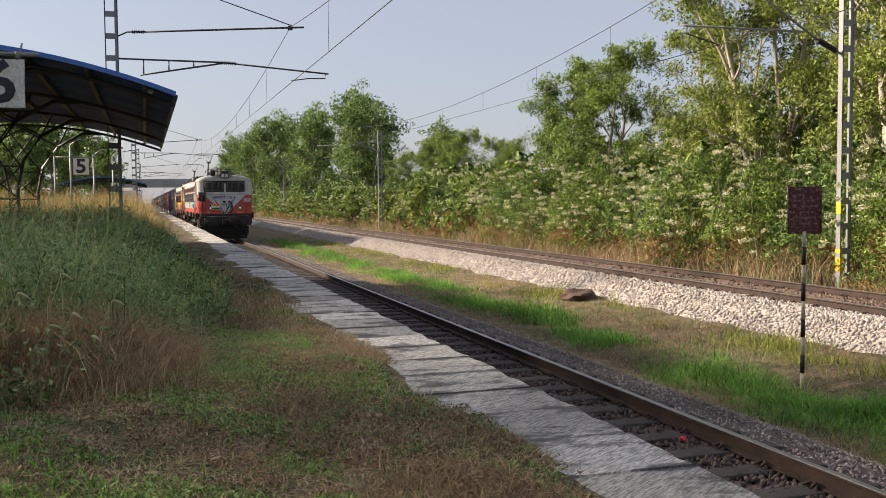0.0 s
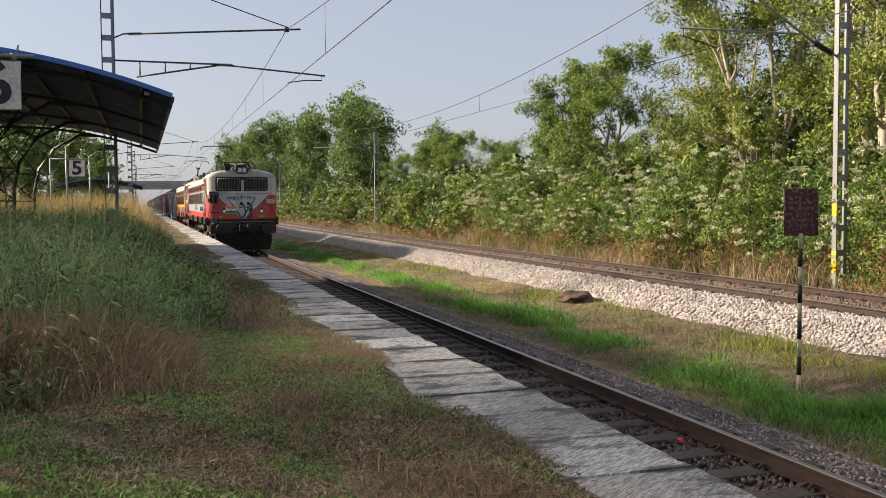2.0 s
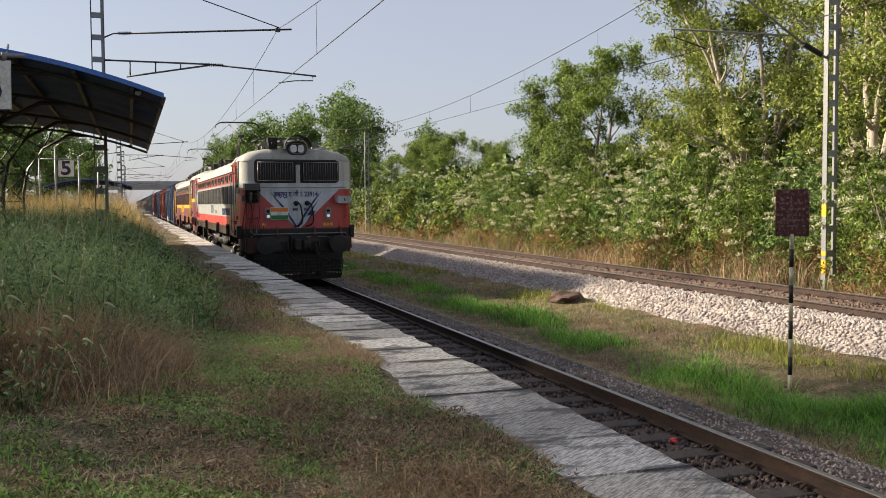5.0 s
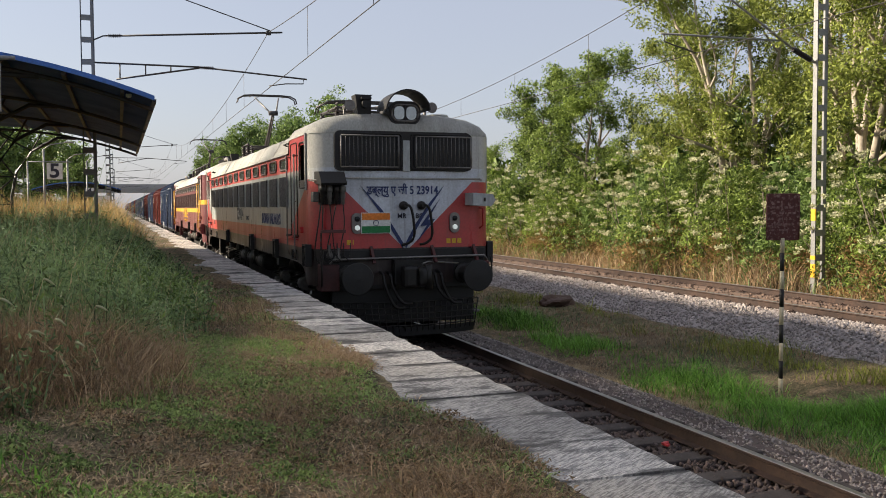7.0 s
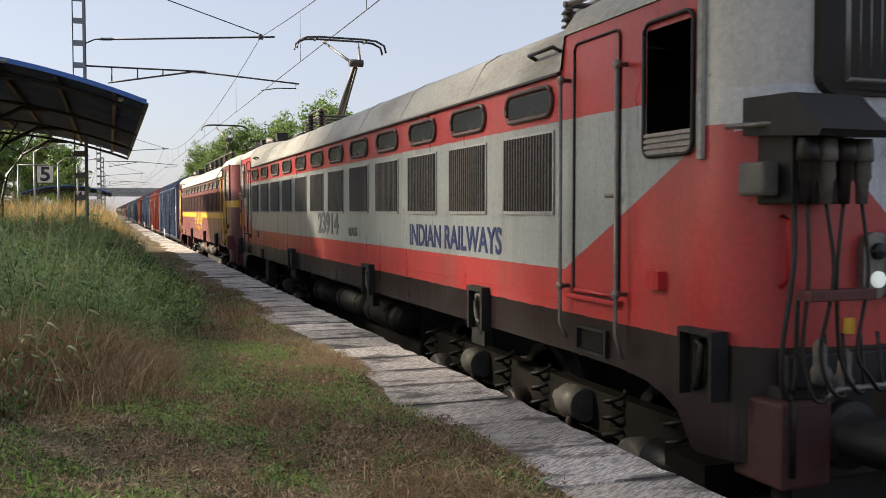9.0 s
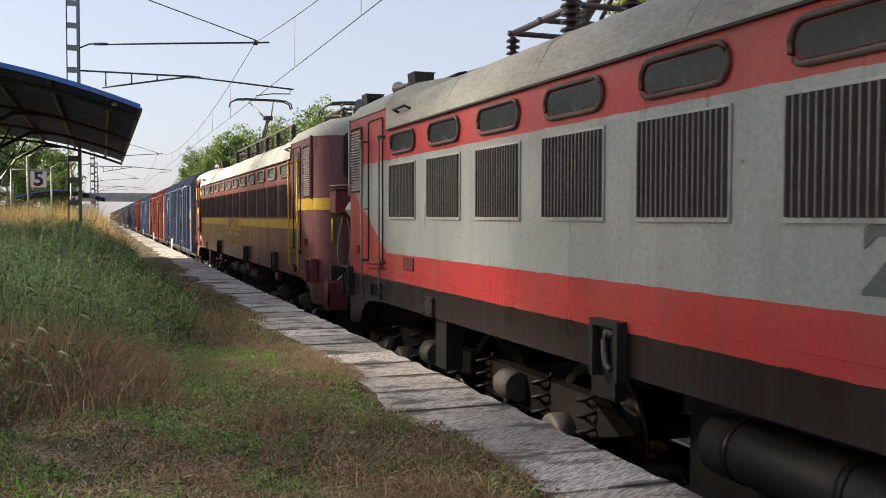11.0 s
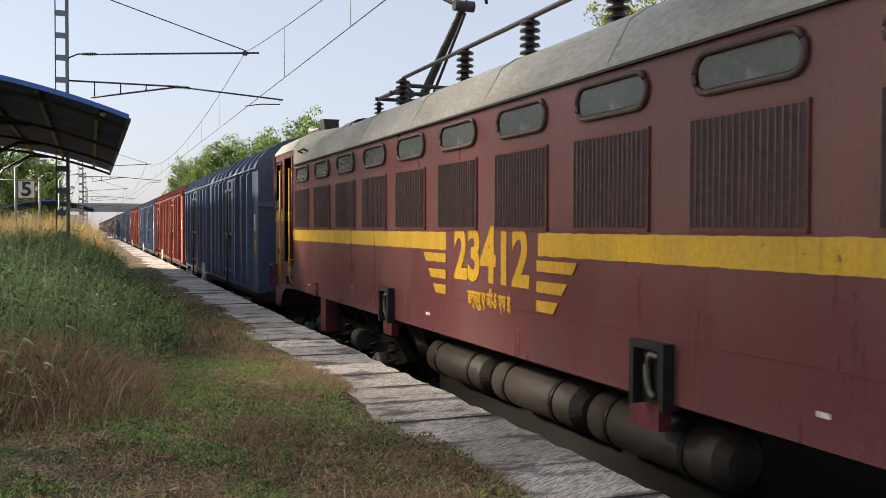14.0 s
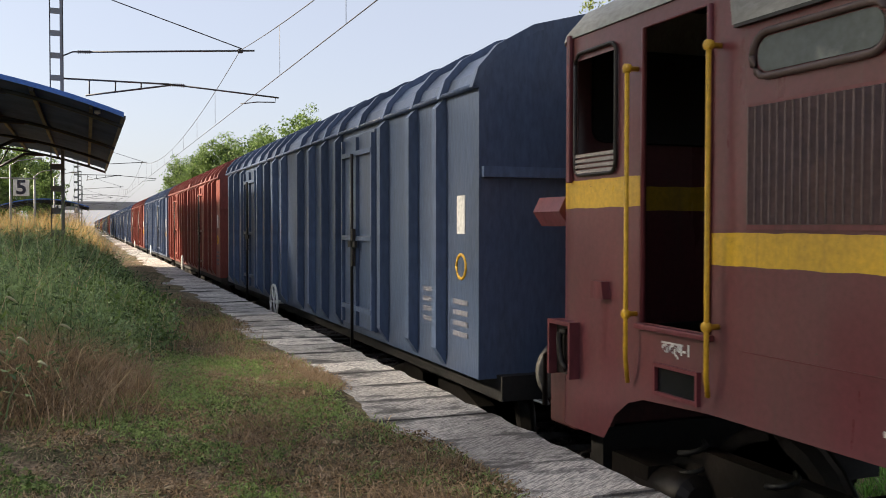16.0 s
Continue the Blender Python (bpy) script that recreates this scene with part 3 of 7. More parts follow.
def tree_proto(seed, height, spread, leaf_mat, leaf=0.11, total=9000, clump=0.55, trunks=1, bare=0.3, label="", fill=0.0, bark=None, dense=0.66):
    rng = np.random.default_rng(seed)
    t = thing("tree", label, "tree", "trees beside the railway")
    bm, tips = bmesh.new(), []
    for k in range(trunks):
        lean = Vector((rng.normal() * 0.10, rng.normal() * 0.10, 1)).normalized()
        p, d = Vector((rng.normal() * 0.3 * (k > 0), rng.normal() * 0.3 * (k > 0), -0.3)), lean
        pts, rads, r0 = [p], [height * 0.017], height * 0.017
        steps = 9
        for i in range(1, steps + 1):
            d = (d + Vector((rng.normal() * 0.07, rng.normal() * 0.07, 0.05))).normalized()
            p = p + d * height * 0.92 / steps
            pts.append(p)
            rads.append(r0 * (1 - 0.88 * i / steps))
            h = i / steps
            if h > bare:
                for _ in range(2 if trunks == 1 else 1):
                    a = rng.uniform(0, 6.28)
                    up = 0.25 + 0.6 * h
                    ln = spread * (1.15 - 0.65 * h) * rng.uniform(0.6, 1.1)
                    limb(bm, rng, p, Vector((math.cos(a), math.sin(a), up)).normalized(), ln, rads[-1] * 0.55 + 0.01, 1, tips)
        tube(bm, pts, rads, 10)
        tips.append(pts[-1])
    part("trunk", bm, bark or BARK, t, smooth=True)
    c = np.array([tuple(q) for q in tips])
    keep = rng.random(len(c)) < dense
    c = c[keep]
    if fill:
        extra = c[rng.integers(0, len(c), int(len(c) * fill))] + rng.normal(size=(int(len(c) * fill), 3)) * clump * 0.9
        c = np.concatenate([c, extra])
    v, f = leaf_cloud(rng, c, clump * rng.uniform(0.55, 1.25, len(c)), max(3, total // len(c)), leaf)
    from_arrays("crown", v, f, leaf_mat, t)
    return t


def shrub_proto(seed, w, h, mats, n, per, leaf, label, name="shrub", blossom=0.0, category="shrub"):
    """A thicket: stems and clumps of leaves, pale flower heads on its lit outside."""
    rng = np.random.default_rng(seed)
    t = thing(name, label, category, "shrubs along the railway")
    bm = bmesh.new()
    ends = []
    for _ in range(14):
        a, l = rng.uniform(0, 6.28), rng.uniform(0.25, 1.0)
        e = Vector((math.cos(a) * w * 0.5 * l, math.sin(a) * w * 0.5 * l, h * rng.uniform(0.5, 0.95)))
        p0 = Vector((e.x * 0.25, e.y * 0.25, -0.2))
        mid = (p0 + e) / 2 + Vector(rng.normal(size=3)) * 0.15
        tube(bm, [p0, mid, e], [0.03, 0.02, 0.006], 5, caps=False)
        ends.append(e)
    part("stem", bm, BARK, t)
    a, rr, hh = rng.uniform(0, 6.28, n), rng.random(n) ** 0.5, rng.random(n) ** 0.8
    lim = np.sqrt(np.clip(1 - (hh * 0.95) ** 2.2, 0.05, 1)) * (0.85 + 0.25 * np.sin(a * 3 + seed) + 0.12 * np.sin(a * 7))
    c = np.stack([np.cos(a) * rr * lim * w / 2, np.sin(a) * rr * lim * w / 2, hh * h * (0.85 + 0.2 * np.sin(a * 2 + seed))], 1)
    k = int(n * (1 - blossom))
    v, f = leaf_cloud(rng, c[:k], 0.30 * rng.uniform(0.6, 1.3, k) * (h / 3) ** 0.3, per, leaf)
    from_arrays("foliage", v, f, mats[0], t)
    if blossom:
        ha, hz = rng.uniform(0, 6.28, 16), rng.uniform(0.30, 0.98, 16)
        hr = np.sqrt(np.clip(1 - (hz * 0.95) ** 2.2, 0.05, 1)) * (0.88 + 0.25 * np.sin(ha * 3 + seed)) * w / 2
        hub = np.stack([np.cos(ha) * hr, np.sin(ha) * hr, hz * h * (0.88 + 0.2 * np.sin(ha * 2 + seed))], 1)
        top = hub[rng.integers(0, 16, n - k)] + rng.normal(size=(n - k, 3)) * np.array([0.40, 0.40, 0.28])
        v, f = leaf_cloud(rng, top, 0.17 * rng.uniform(0.6, 1.2, n - k), int(per * 1.4), min(leaf * 0.55, 0.040), 0.5, 0.9)
        from_arrays("blossom", v, f, BLOSSOM, t)
    if len(mats) > 1:
        low = c[rng.integers(0, n, int(n * 0.45))] * np.array([1.08, 1.08, 0.48])
        v, f = leaf_cloud(rng, low, 0.3 * np.ones(len(low)), per, leaf, 0.8, 0.35)
        from_arrays("dry_foliage", v, f, mats[1], t)
    return t


def scatter(proto, places, z=-0.15):
    """Copies of a plant: (x, y, scale, turn)."""
    first = True
    for x, y, s, r in places:
        m = Matrix.Translation((x, y, z)) @ Matrix.Rotation(radians(r), 4, "Z")
        o = proto if first else copy_thing(proto, m)
        if first:
            o.matrix_basis = m
        o.scale = (s, s, s)
        first = False


T_TALL = tree_proto(11, 11.0, 3.0, LEAF_C, 0.066, 34000, 0.50, 4, 0.24, "tall thin-stemmed tree with pale bark and olive leaves", 0.55, BARKPALE)
scatter(T_TALL, [(17.8, 27.5, 1.05, 0), (16.5, 22.0, 1.05, 100), (19.0, 24.0, 1.15, 200), (18.2, 31.0, 0.95, 300), (20, 19.0, 1.2, 40), (17.0, 17.5, 1.0, 150), (22, 29, 1.2, 250)])
T_MID = tree_proto(23, 8.6, 2.6, LEAF_A, 0.068, 26000, 0.50, 2, 0.26, "slender roadside tree with a ragged green crown", 0.55)
scatter(T_MID, [(15.5, 37.5, 1.04, 0), (16.0, 41.5, 1.05, 80), (18.5, 35.0, 0.70, 160), (18, 46, 0.82, 240), (17, 52, 0.66, 300), (16, 60, 0.80, 20), (17, 66, 0.84, 100), (19, 57, 0.72, 190), (18, 72, 0.82, 290), (17.5, 80, 0.75, 45)])
T_BIG = tree_proto(37, 12.5, 4.2, LEAF_B, 0.19, 11000, 0.95, 1, 0.22, "broad dark green tree with a dense crown", 0.9)
scatter(T_BIG, [(17, 93, 0.90, 0), (19, 100, 0.95, 70), (16, 118, 1.0, 140), (19, 128, 1.1, 220), (17, 150, 1.15, 280), (20, 165, 1.25, 10), (16, 185, 1.2, 90), (19, 205, 1.3, 200), (22, 110, 1.15, 250), (16, 230, 1.3, 30), (20, 260, 1.4, 120), (24, 85, 0.7, 330)])
S_FLOWER = shrub_proto(5, 4.2, 3.7, [LEAF_A, DRYLEAF], 460, 34, 0.060, "tall flowering thicket with pale blossom and dry stems", blossom=0.24)
S_GREEN = shrub_proto(8, 3.8, 3.4, [LEAF_B, DRYLEAF], 440, 34, 0.064, "dense dark green thicket beside the track", blossom=0.07)
S_OLIVE = shrub_proto(9, 3.6, 3.0, [LEAF_C, DRYLEAF], 400, 34, 0.062, "olive and straw coloured thicket", blossom=0.14)
F_FLOWER = shrub_proto(15, 4.2, 3.7, [LEAF_A, DRYLEAF], 200, 16, 0.15, "tall flowering thicket with pale blossom and dry stems", blossom=0.20)
F_GREEN = shrub_proto(18, 3.8, 3.4, [LEAF_B, DRYLEAF], 200, 16, 0.15, "dense dark green thicket beside the track", blossom=0.06)
F_OLIVE = shrub_proto(19, 3.6, 3.0, [LEAF_C, DRYLEAF], 190, 16, 0.15, "olive and straw coloured thicket", blossom=0.12)
rnd = random.Random(4)
places = {0: [], 1: [], 2: [], 3: [], 4: [], 5: []}
yy = 9.0
while yy < 175:
    for row, x0 in enumerate((13.6, 16.2)):
        s = rnd.uniform(0.82, 1.12) * (1.0 if yy < 60 else 0.95) * (1.15 if row else 1.0)
        places[(rnd.choice((0, 0, 1, 2)) if yy < 60 else rnd.choice((0, 1, 1, 2))) + (0 if yy < 46 and row == 0 else 3)].append((x0 + rnd.uniform(-0.5, 0.6), yy + rnd.uniform(-0.5, 0.5), s, rnd.uniform(0, 360)))
    yy += 2.3 if yy < 60 else 3.0
scatter(S_FLOWER, places[0], -0.2)
for yy in np.arange(14, 120, 3.6):      # taller growth behind the thicket
    places[rnd.choice((4, 4, 5))].append((19.6 + rnd.uniform(-1, 1.5), yy, rnd.uniform(1.5, 2.0) * (1 if yy < 45 else 0.8), rnd.uniform(0, 360)))
scatter(S_GREEN, places[1], -0.2)
scatter(S_OLIVE, places[2], -0.2)
scatter(F_FLOWER, places[3], -0.2)
scatter(F_GREEN, places[4], -0.2)
scatter(F_OLIVE, places[5], -0.2)
# trees that close the place on the platform's side, and shade it
T_LEFT = tree_proto(51, 11.5, 3.8, LEAF_B, 0.24, 9000, 0.9, 1, 0.2, "broad-crowned shade tree behind the platform", 1.1)
rnd = random.Random(12)
T_SHADE = tree_proto(53, 11.8, 3.8, LEAF_B, 0.14, 4300, 1.3, 1, 0.36, "airy shade tree behind the platform", 0.8)
scatter(T_SHADE, [(-18.5 + rnd.uniform(-1, 1), y, rnd.uniform(0.94, 1.04) * (1.40 if 10 < y < 19 else 1.28 if y < 22 else 1.0), rnd.uniform(0, 360)) for y in np.arange(-6, 29, 3.5)], 0.6)
scatter(T_LEFT, [(-22, 95, 1.0, 140), (-18, 110, 0.95, 200), (-24, 78, 1.0, 300), (-16, 135, 1.0, 40), (-15, 160, 1.1, 80), (-14, 190, 1.15, 180), (-13, 225, 1.2, 270), (-21, 66, 0.85, 20), (-17, 84, 0.8, 60), (-26, 120, 1.1, 0), (-22, 145, 1.1, 99), (-12.5, 205, 0.9, 10)], 0.6)

# ---- grass and weeds ----
def blades(rng, p, h, lean, width, droop=0.35):
    """Grass blades, each a bent strip of two faces; p is the root, h the length."""
    n = len(p)
    a = rng.uniform(0, 6.283, n)
    d = np.stack([np.cos(a), np.sin(a), np.zeros(n)], 1)
    w = np.stack([-np.sin(a), np.cos(a), np.zeros(n)], 1)
    a2 = rng.uniform(0, 6.283, n)
    w = w * 0.4 + np.stack([np.cos(a2), np.sin(a2), np.zeros(n)], 1) * 0.8
    w *= (width * rng.uniform(0.6, 1.4, n))[:, None]
    l = (lean * rng.uniform(0.2, 1.6, n))[:, None]
    hh = h[:, None]
    up = np.array([0, 0, 1.0])
    m = p + up * hh * 0.58 + d * hh * l * 0.35
    t = p + up * hh * (1 - droop * l * 0.5) + d * hh * l
    v = np.stack([p - w, p + w, m + w * 0.75, m - w * 0.75, t + w * 0.12, t - w * 0.12], 1).reshape(-1, 3)
    k = np.arange(n)[:, None] * 6
    f = np.concatenate([k + np.array([[0, 1, 2, 3]]), k + np.array([[3, 2, 4, 5]])], 0)
    return v, f


def root(x, y):
    return np.stack([x, y, ground_z(x, y) - 0.01], 1)


def patchy(x, y, s, seed):
    """A smooth field from 0 to 1, to gather plants in patches."""
    v = np.zeros_like(x)
    for k, (a, b) in enumerate(((1.0, 0.37), (0.61, 1.27), (1.73, -0.83), (2.9, 2.1))):
        v += np.sin(x * s * a + y * s * b + seed * (k + 1.7)) / (1 + 0.35 * k)
    return np.clip(0.5 + v * 0.28, 0, 1)


def meadow(name, seed, n, xr, yr, h, lean, width, material, label, keep=None, skew=1.0, tall=None, category="grass"):
    rng = np.random.default_rng(seed)
    x = rng.uniform(*xr, n)
    y = yr[0] + (yr[1] - yr[0]) * rng.random(n) ** skew
    if keep is not None:
        ok = rng.random(n) < keep(x, y)
        x, y = x[ok], y[ok]
    hh = h * rng.uniform(0.45, 1.25, len(x))
    if tall is not None:
        hh = hh * tall(x, y)
    v, f = blades(rng, root(x, y), hh, np.full(len(x), lean), width)
    return tagged(from_arrays(name, v, f, material), label, category, kind="stuff")


def weed_edge(y):
    return np.interp(y, [4.5, 6, 7.5, 9, 11, 14, 20, 40, 80], [-5.4, -4.55, -4.1, -3.55, -3.35, -3.45, -3.6, -3.9, -4.2])


def slab_fringe(x, y):
    """Where turf has crept over the slabs."""
    return np.clip((-2.53 + 0.13 * np.sin(y * 1.9) + 0.10 * np.sin(y * 4.7 + 1) - x) * 6, 0, 1)


meadow("lawn_green", 1, 130000, (-6.5, -2.4), (2.6, 14), 0.040, 1.3, 0.0044, LAWN, "short green turf on the platform", lambda x, y: slab_fringe(x, y) * (0.30 + 0.70 * (patchy(x, y, 1.6, 2.0) > 0.46)) * (0.15 + 0.85 * (patchy(x, y, 11.0, 3.0) > 0.45)), 1.5)
meadow("lawn_brown", 2, 80000, (-6.5, -2.3), (2.6, 14), 0.036, 1.6, 0.0036, BROWNGRASS, "short withered turf on the platform", lambda x, y: slab_fringe(x, y) * (0.2 + 0.8 * (patchy(x, y, 1.6, 2.0) < 0.62)) * (0.15 + 0.85 * (patchy(x, y, 9.0, 1.0) > 0.42)), 1.5)
meadow("lawn_straw", 3, 22000, (-6.5, -2.3), (2.6, 16), 0.045, 2.0, 0.0028, STRAW, "straw litter in the turf", lambda x, y: slab_fringe(x, y) * (0.1 + 0.6 * patchy(x, y, 2.3, 5.0)), 1.5)
meadow("fringe_brown", 4, 90000, (-3.6, -2.35), (3.0, 16), 0.062, 1.5, 0.0028, DEADGRASS, "withered brown grass along the slabs", lambda x, y: slab_fringe(x + 0.10, y) * (0.08 + 0.92 * (patchy(x, y, 2.6, 1.0) > 0.42)) * np.interp(y, [3, 6.6, 8.2, 16], [1, 1, 0.45, 0.3]), 1.3, lambda x, y: 0.5 + 0.9 * patchy(x, y, 3.1, 4.0))
meadow("bright_tuft", 5, 26000, (-6.4, -3.8), (2.7, 5.6), 0.055, 1.0, 0.0042, GRASS, "fresh green grass on the platform", lambda x, y: np.clip(0.55 * (4.5 - y + (-4.3 - x) * 0.5), 0, 1) * (0.12 + 0.88 * (patchy(x, y, 4.5, 2.0) > 0.5)), 1.0, lambda x, y: 0.5 + 0.9 * patchy(x, y, 6.0, 1.0))
meadow("tuft_at_edge", 6, 900, (-2.25, -1.95), (5.75, 6.35), 0.13, 1.0, 0.003, YELLOWGREEN, "dry tuft at the platform edge")

weedtall = lambda x, y: np.clip(0.35 + (weed_edge(y) - x) * 0.55, 0.30, 1.0) * (0.22 + 0.62 * patchy(x, y, 1.9, 3.0) + 0.62 * patchy(x, y, 5.1, 1.0))
weedkeep = lambda x, y: np.clip((weed_edge(y) - x) * 4 + 0.2, 0, 1) * np.where((y < 7.4) & (x > -6.0), 0.25, 1.0)
meadow("weed_stems", 7, 30000, (-10.5, -3.2), (5.2, 36), 1.02, 0.45, 0.0045, WEED, "tall green weeds on the platform", weedkeep, 1.5, weedtall, "weeds")
meadow("weed_straw", 8, 12000, (-10.5, -3.2), (5.2, 36), 1.12, 0.5, 0.003, STRAW, "dry stalks among the weeds", lambda x, y: weedkeep(x, y) * (0.25 + patchy(x, y, 0.8, 7.0) * 0.75), 1.5, weedtall, "weeds")
meadow("weed_wisps", 24, 1600, (-10.5, -3.7), (7.5, 34), 1.55, 0.55, 0.0035, WEED, "tall wispy stems above the weeds", weedkeep, 1.3, lambda x, y: np.clip(0.45 + (weed_edge(y) - x) * 0.5, 0.4, 1.0), "weeds")
meadow("dry_stalks", 25, 2200, (-6.3, -4.0), (5.8, 8.8), 0.60, 1.5, 0.0026, STRAW, "pale curved stalks in the withered clump", lambda x, y: np.exp(-(((x + 5.05) / 0.85) ** 2 + ((y - 7.0) / 1.0) ** 2)), 1.0, lambda x, y: 0.35 + 0.7 * patchy(x, y, 4.3, 6.0), "weeds")
meadow("dry_clump", 9, 56000, (-6.4, -3.9), (5.6, 9.2), 0.56, 1.1, 0.0030, DEADGRASS, "dense clump of withered brown grass", lambda x, y: np.exp(-(((x + 5.05) / 0.85) ** 2 + ((y - 7.0) / 1.0) ** 2)) * (0.45 + 0.55 * (patchy(x, y, 5.5, 2.0) > 0.45)) + 0.03, 1.0, lambda x, y: 0.30 + 0.80 * (0.6 + 0.5 * patchy(x, y, 4.3, 6.0)) * np.exp(-(((x + 5.0) / 0.8) ** 2 + ((y - 7.1) / 0.9) ** 2)), "weeds")
meadow("dry_clump_edge", 10, 1500, (-3.9, -2.75), (8.6, 12.5), 0.24, 0.7, 0.0034, DEADGRASS, "withered grass at the weeds' edge", lambda x, y: np.exp(-(((x + 3.15) / 0.35) ** 2 + ((y - 10.3) / 1.1) ** 2)), 1.0, None, "weeds")
meadow("golden_grass", 11, 26000, (-13, -4.0), (26, 75), 1.55, 0.45, 0.008, GOLD, "tall golden dry grass in the sun", lambda x, y: np.clip((weed_edge(y) - 0.2 - x) * 1.5, 0, 1) * np.clip((y - 27) / 6 + (-4.5 - x) * 0.10, 0, 1), 1.2, lambda x, y: 0.75 + 0.4 * patchy(x, y, 0.5, 1.0))
meadow("bank_grass", 12, 9000, (-5.0, -3.6), (26, 80), 0.75, 0.5, 0.007, GOLD, "dry grass along the platform", lambda x, y: np.clip((weed_edge(y) + 0.1 - x) * 3, 0, 1), 1.2)


def leaf_weeds(name, seed, n, per, xr, yr, size, material, label, keep, skew=1.5):
    rng = np.random.default_rng(seed)
    x = rng.uniform(*xr, n)
    y = yr[0] + (yr[1] - yr[0]) * rng.random(n) ** skew
    ok = rng.random(n) < keep(x, y)
    x, y = x[ok], y[ok]
    top = 0.86 * weedtall(x, y)
    c = np.stack([x, y, ground_z(x, y) + top * rng.random(len(x)) ** 0.6], 1)
    v, f = leaf_cloud(rng, c, 0.12 * rng.uniform(0.6, 1.5, len(c)), per, size, 0.9, 0.42)
    return tagged(from_arrays(name, v, f, material), label, "weeds", kind="stuff")


leaf_weeds("weed_leaves", 13, 28000, 12, (-10.5, -3.2), (5.6, 34), 0.027, WEED, "leafy green weeds on the platform", lambda x, y: weedkeep(x, y) * (0.35 + 0.65 * patchy(x, y, 1.1, 9.0)))
leaf_weeds("weed_leaves_dark", 14, 14000, 12, (-10.5, -3.2), (5.6, 34), 0.032, LEAF_B, "dark leafy weeds on the platform", lambda x, y: weedkeep(x, y) * patchy(x, y, 0.9, 4.0))
leaf_weeds("weed_flowers", 15, 1100, 6, (-10.5, -3.4), (6, 26), 0.008, BLOSSOM, "tiny pale weed flowers", lambda x, y: weedkeep(x, y) * patchy(x, y, 1.4, 1.0))
# creeping herbs in the turf
rng1 = np.random.default_rng(78)
hx, hy = rng1.uniform(-6.2, -2.75, 20000), 2.7 + 9.5 * rng1.random(20000) ** 1.4
ok = (patchy(hx, hy, 2.1, 6.0) * 0.55 + patchy(hx, hy, 7.0, 2.0) * 0.45 > 0.47) & (hx < weed_edge(hy) + 1.9)
hx, hy = hx[ok], hy[ok]
v1, f1 = leaf_cloud(rng1, root(hx, hy) + np.array([0, 0, 0.022]), 0.05 * rng1.uniform(0.5, 1.4, len(hx)), 9, 0.011, 0.45, 0.8)
tagged(from_arrays("turf_herbs", v1, f1, LAWN), "creeping green herbs in the turf", "herbs", kind="stuff")
# dry crumbs and dead leaves matted between the blades
hx, hy = rng1.uniform(-6.2, -2.40, 22000), 2.7 + 9.5 * rng1.random(22000) ** 1.4
ok = (patchy(hx, hy, 1.9, 2.5) * 0.5 + patchy(hx, hy, 8.0, 5.0) * 0.5 > 0.48) & (hx < -2.56 + 0.13 * np.sin(hy * 1.9))
hx, hy = hx[ok], hy[ok]
v1, f1 = leaf_cloud(rng1, root(hx, hy) + np.array([0, 0, 0.018]), 0.06 * rng1.uniform(0.5, 1.4, len(hx)), 7, 0.012, 0.35, 0.5)
tagged(from_arrays("turf_crumbs", v1, f1, DEADGRASS), "brown matted crumbs of dead plants in the turf", "litter", kind="stuff")
# low broad-leaved plant close by
rng0 = np.random.default_rng(77)
v0, f0 = leaf_cloud(rng0, np.stack([rng0.uniform(-6.35, -5.72, 60), rng0.uniform(5.0, 5.8, 60), rng0.uniform(1.05, 1.40, 60)], 1), np.full(60, 0.10), 8, 0.036, 0.8, 0.6)
tagged(from_arrays("leafy_plant", v0, f0, LEAF_A), "low broad-leaved green plant beside the weeds", "plant", kind="stuff")


def seed_head(x, y, h, dx, dy):
    z0 = float(ground_z(np.array([x]), np.array([y]))[0])
    pts = [(x, y, z0), (x + dx * 0.3, y + dy * 0.3, z0 + h * 0.7), (x + dx * 0.8, y + dy * 0.8, z0 + h), (x + dx * 1.3, y + dy * 1.3, z0 + h * 0.93)]
    t = thing("seed_grass", "foxtail grass with a pale feathery drooping head", "grass", "foxtail grasses")
    part("stalk", tube(bmesh.new(), pts[:3], 0.002, 5), STRAW, t)
    a, b = Vector(pts[2]), Vector(pts[3])
    hd = tube(bmesh.new(), [a, a.lerp(b, 0.25) + Vector((0, 0, 0.006)), a.lerp(b, 0.6) + Vector((0, 0, 0.006)), b], [0.003, 0.009, 0.008, 0.002], 7)
    part("seed_plume", hd, BLOSSOM, t, smooth=True)


for q in ((-5.20, 6.3, 0.60, 0.16, -0.05), (-4.95, 6.5, 0.72, 0.14, 0.08), (-4.85, 6.2, 0.50, 0.13, -0.1), (-4.72, 6.0, 0.38, 0.12, -0.12), (-5.45, 6.6, 0.66, -0.14, 0.0), (-4.65, 6.6, 0.55, 0.16, 0.02), (-5.0, 6.0, 0.42, 0.15, 0.1)):
    seed_head(*q)

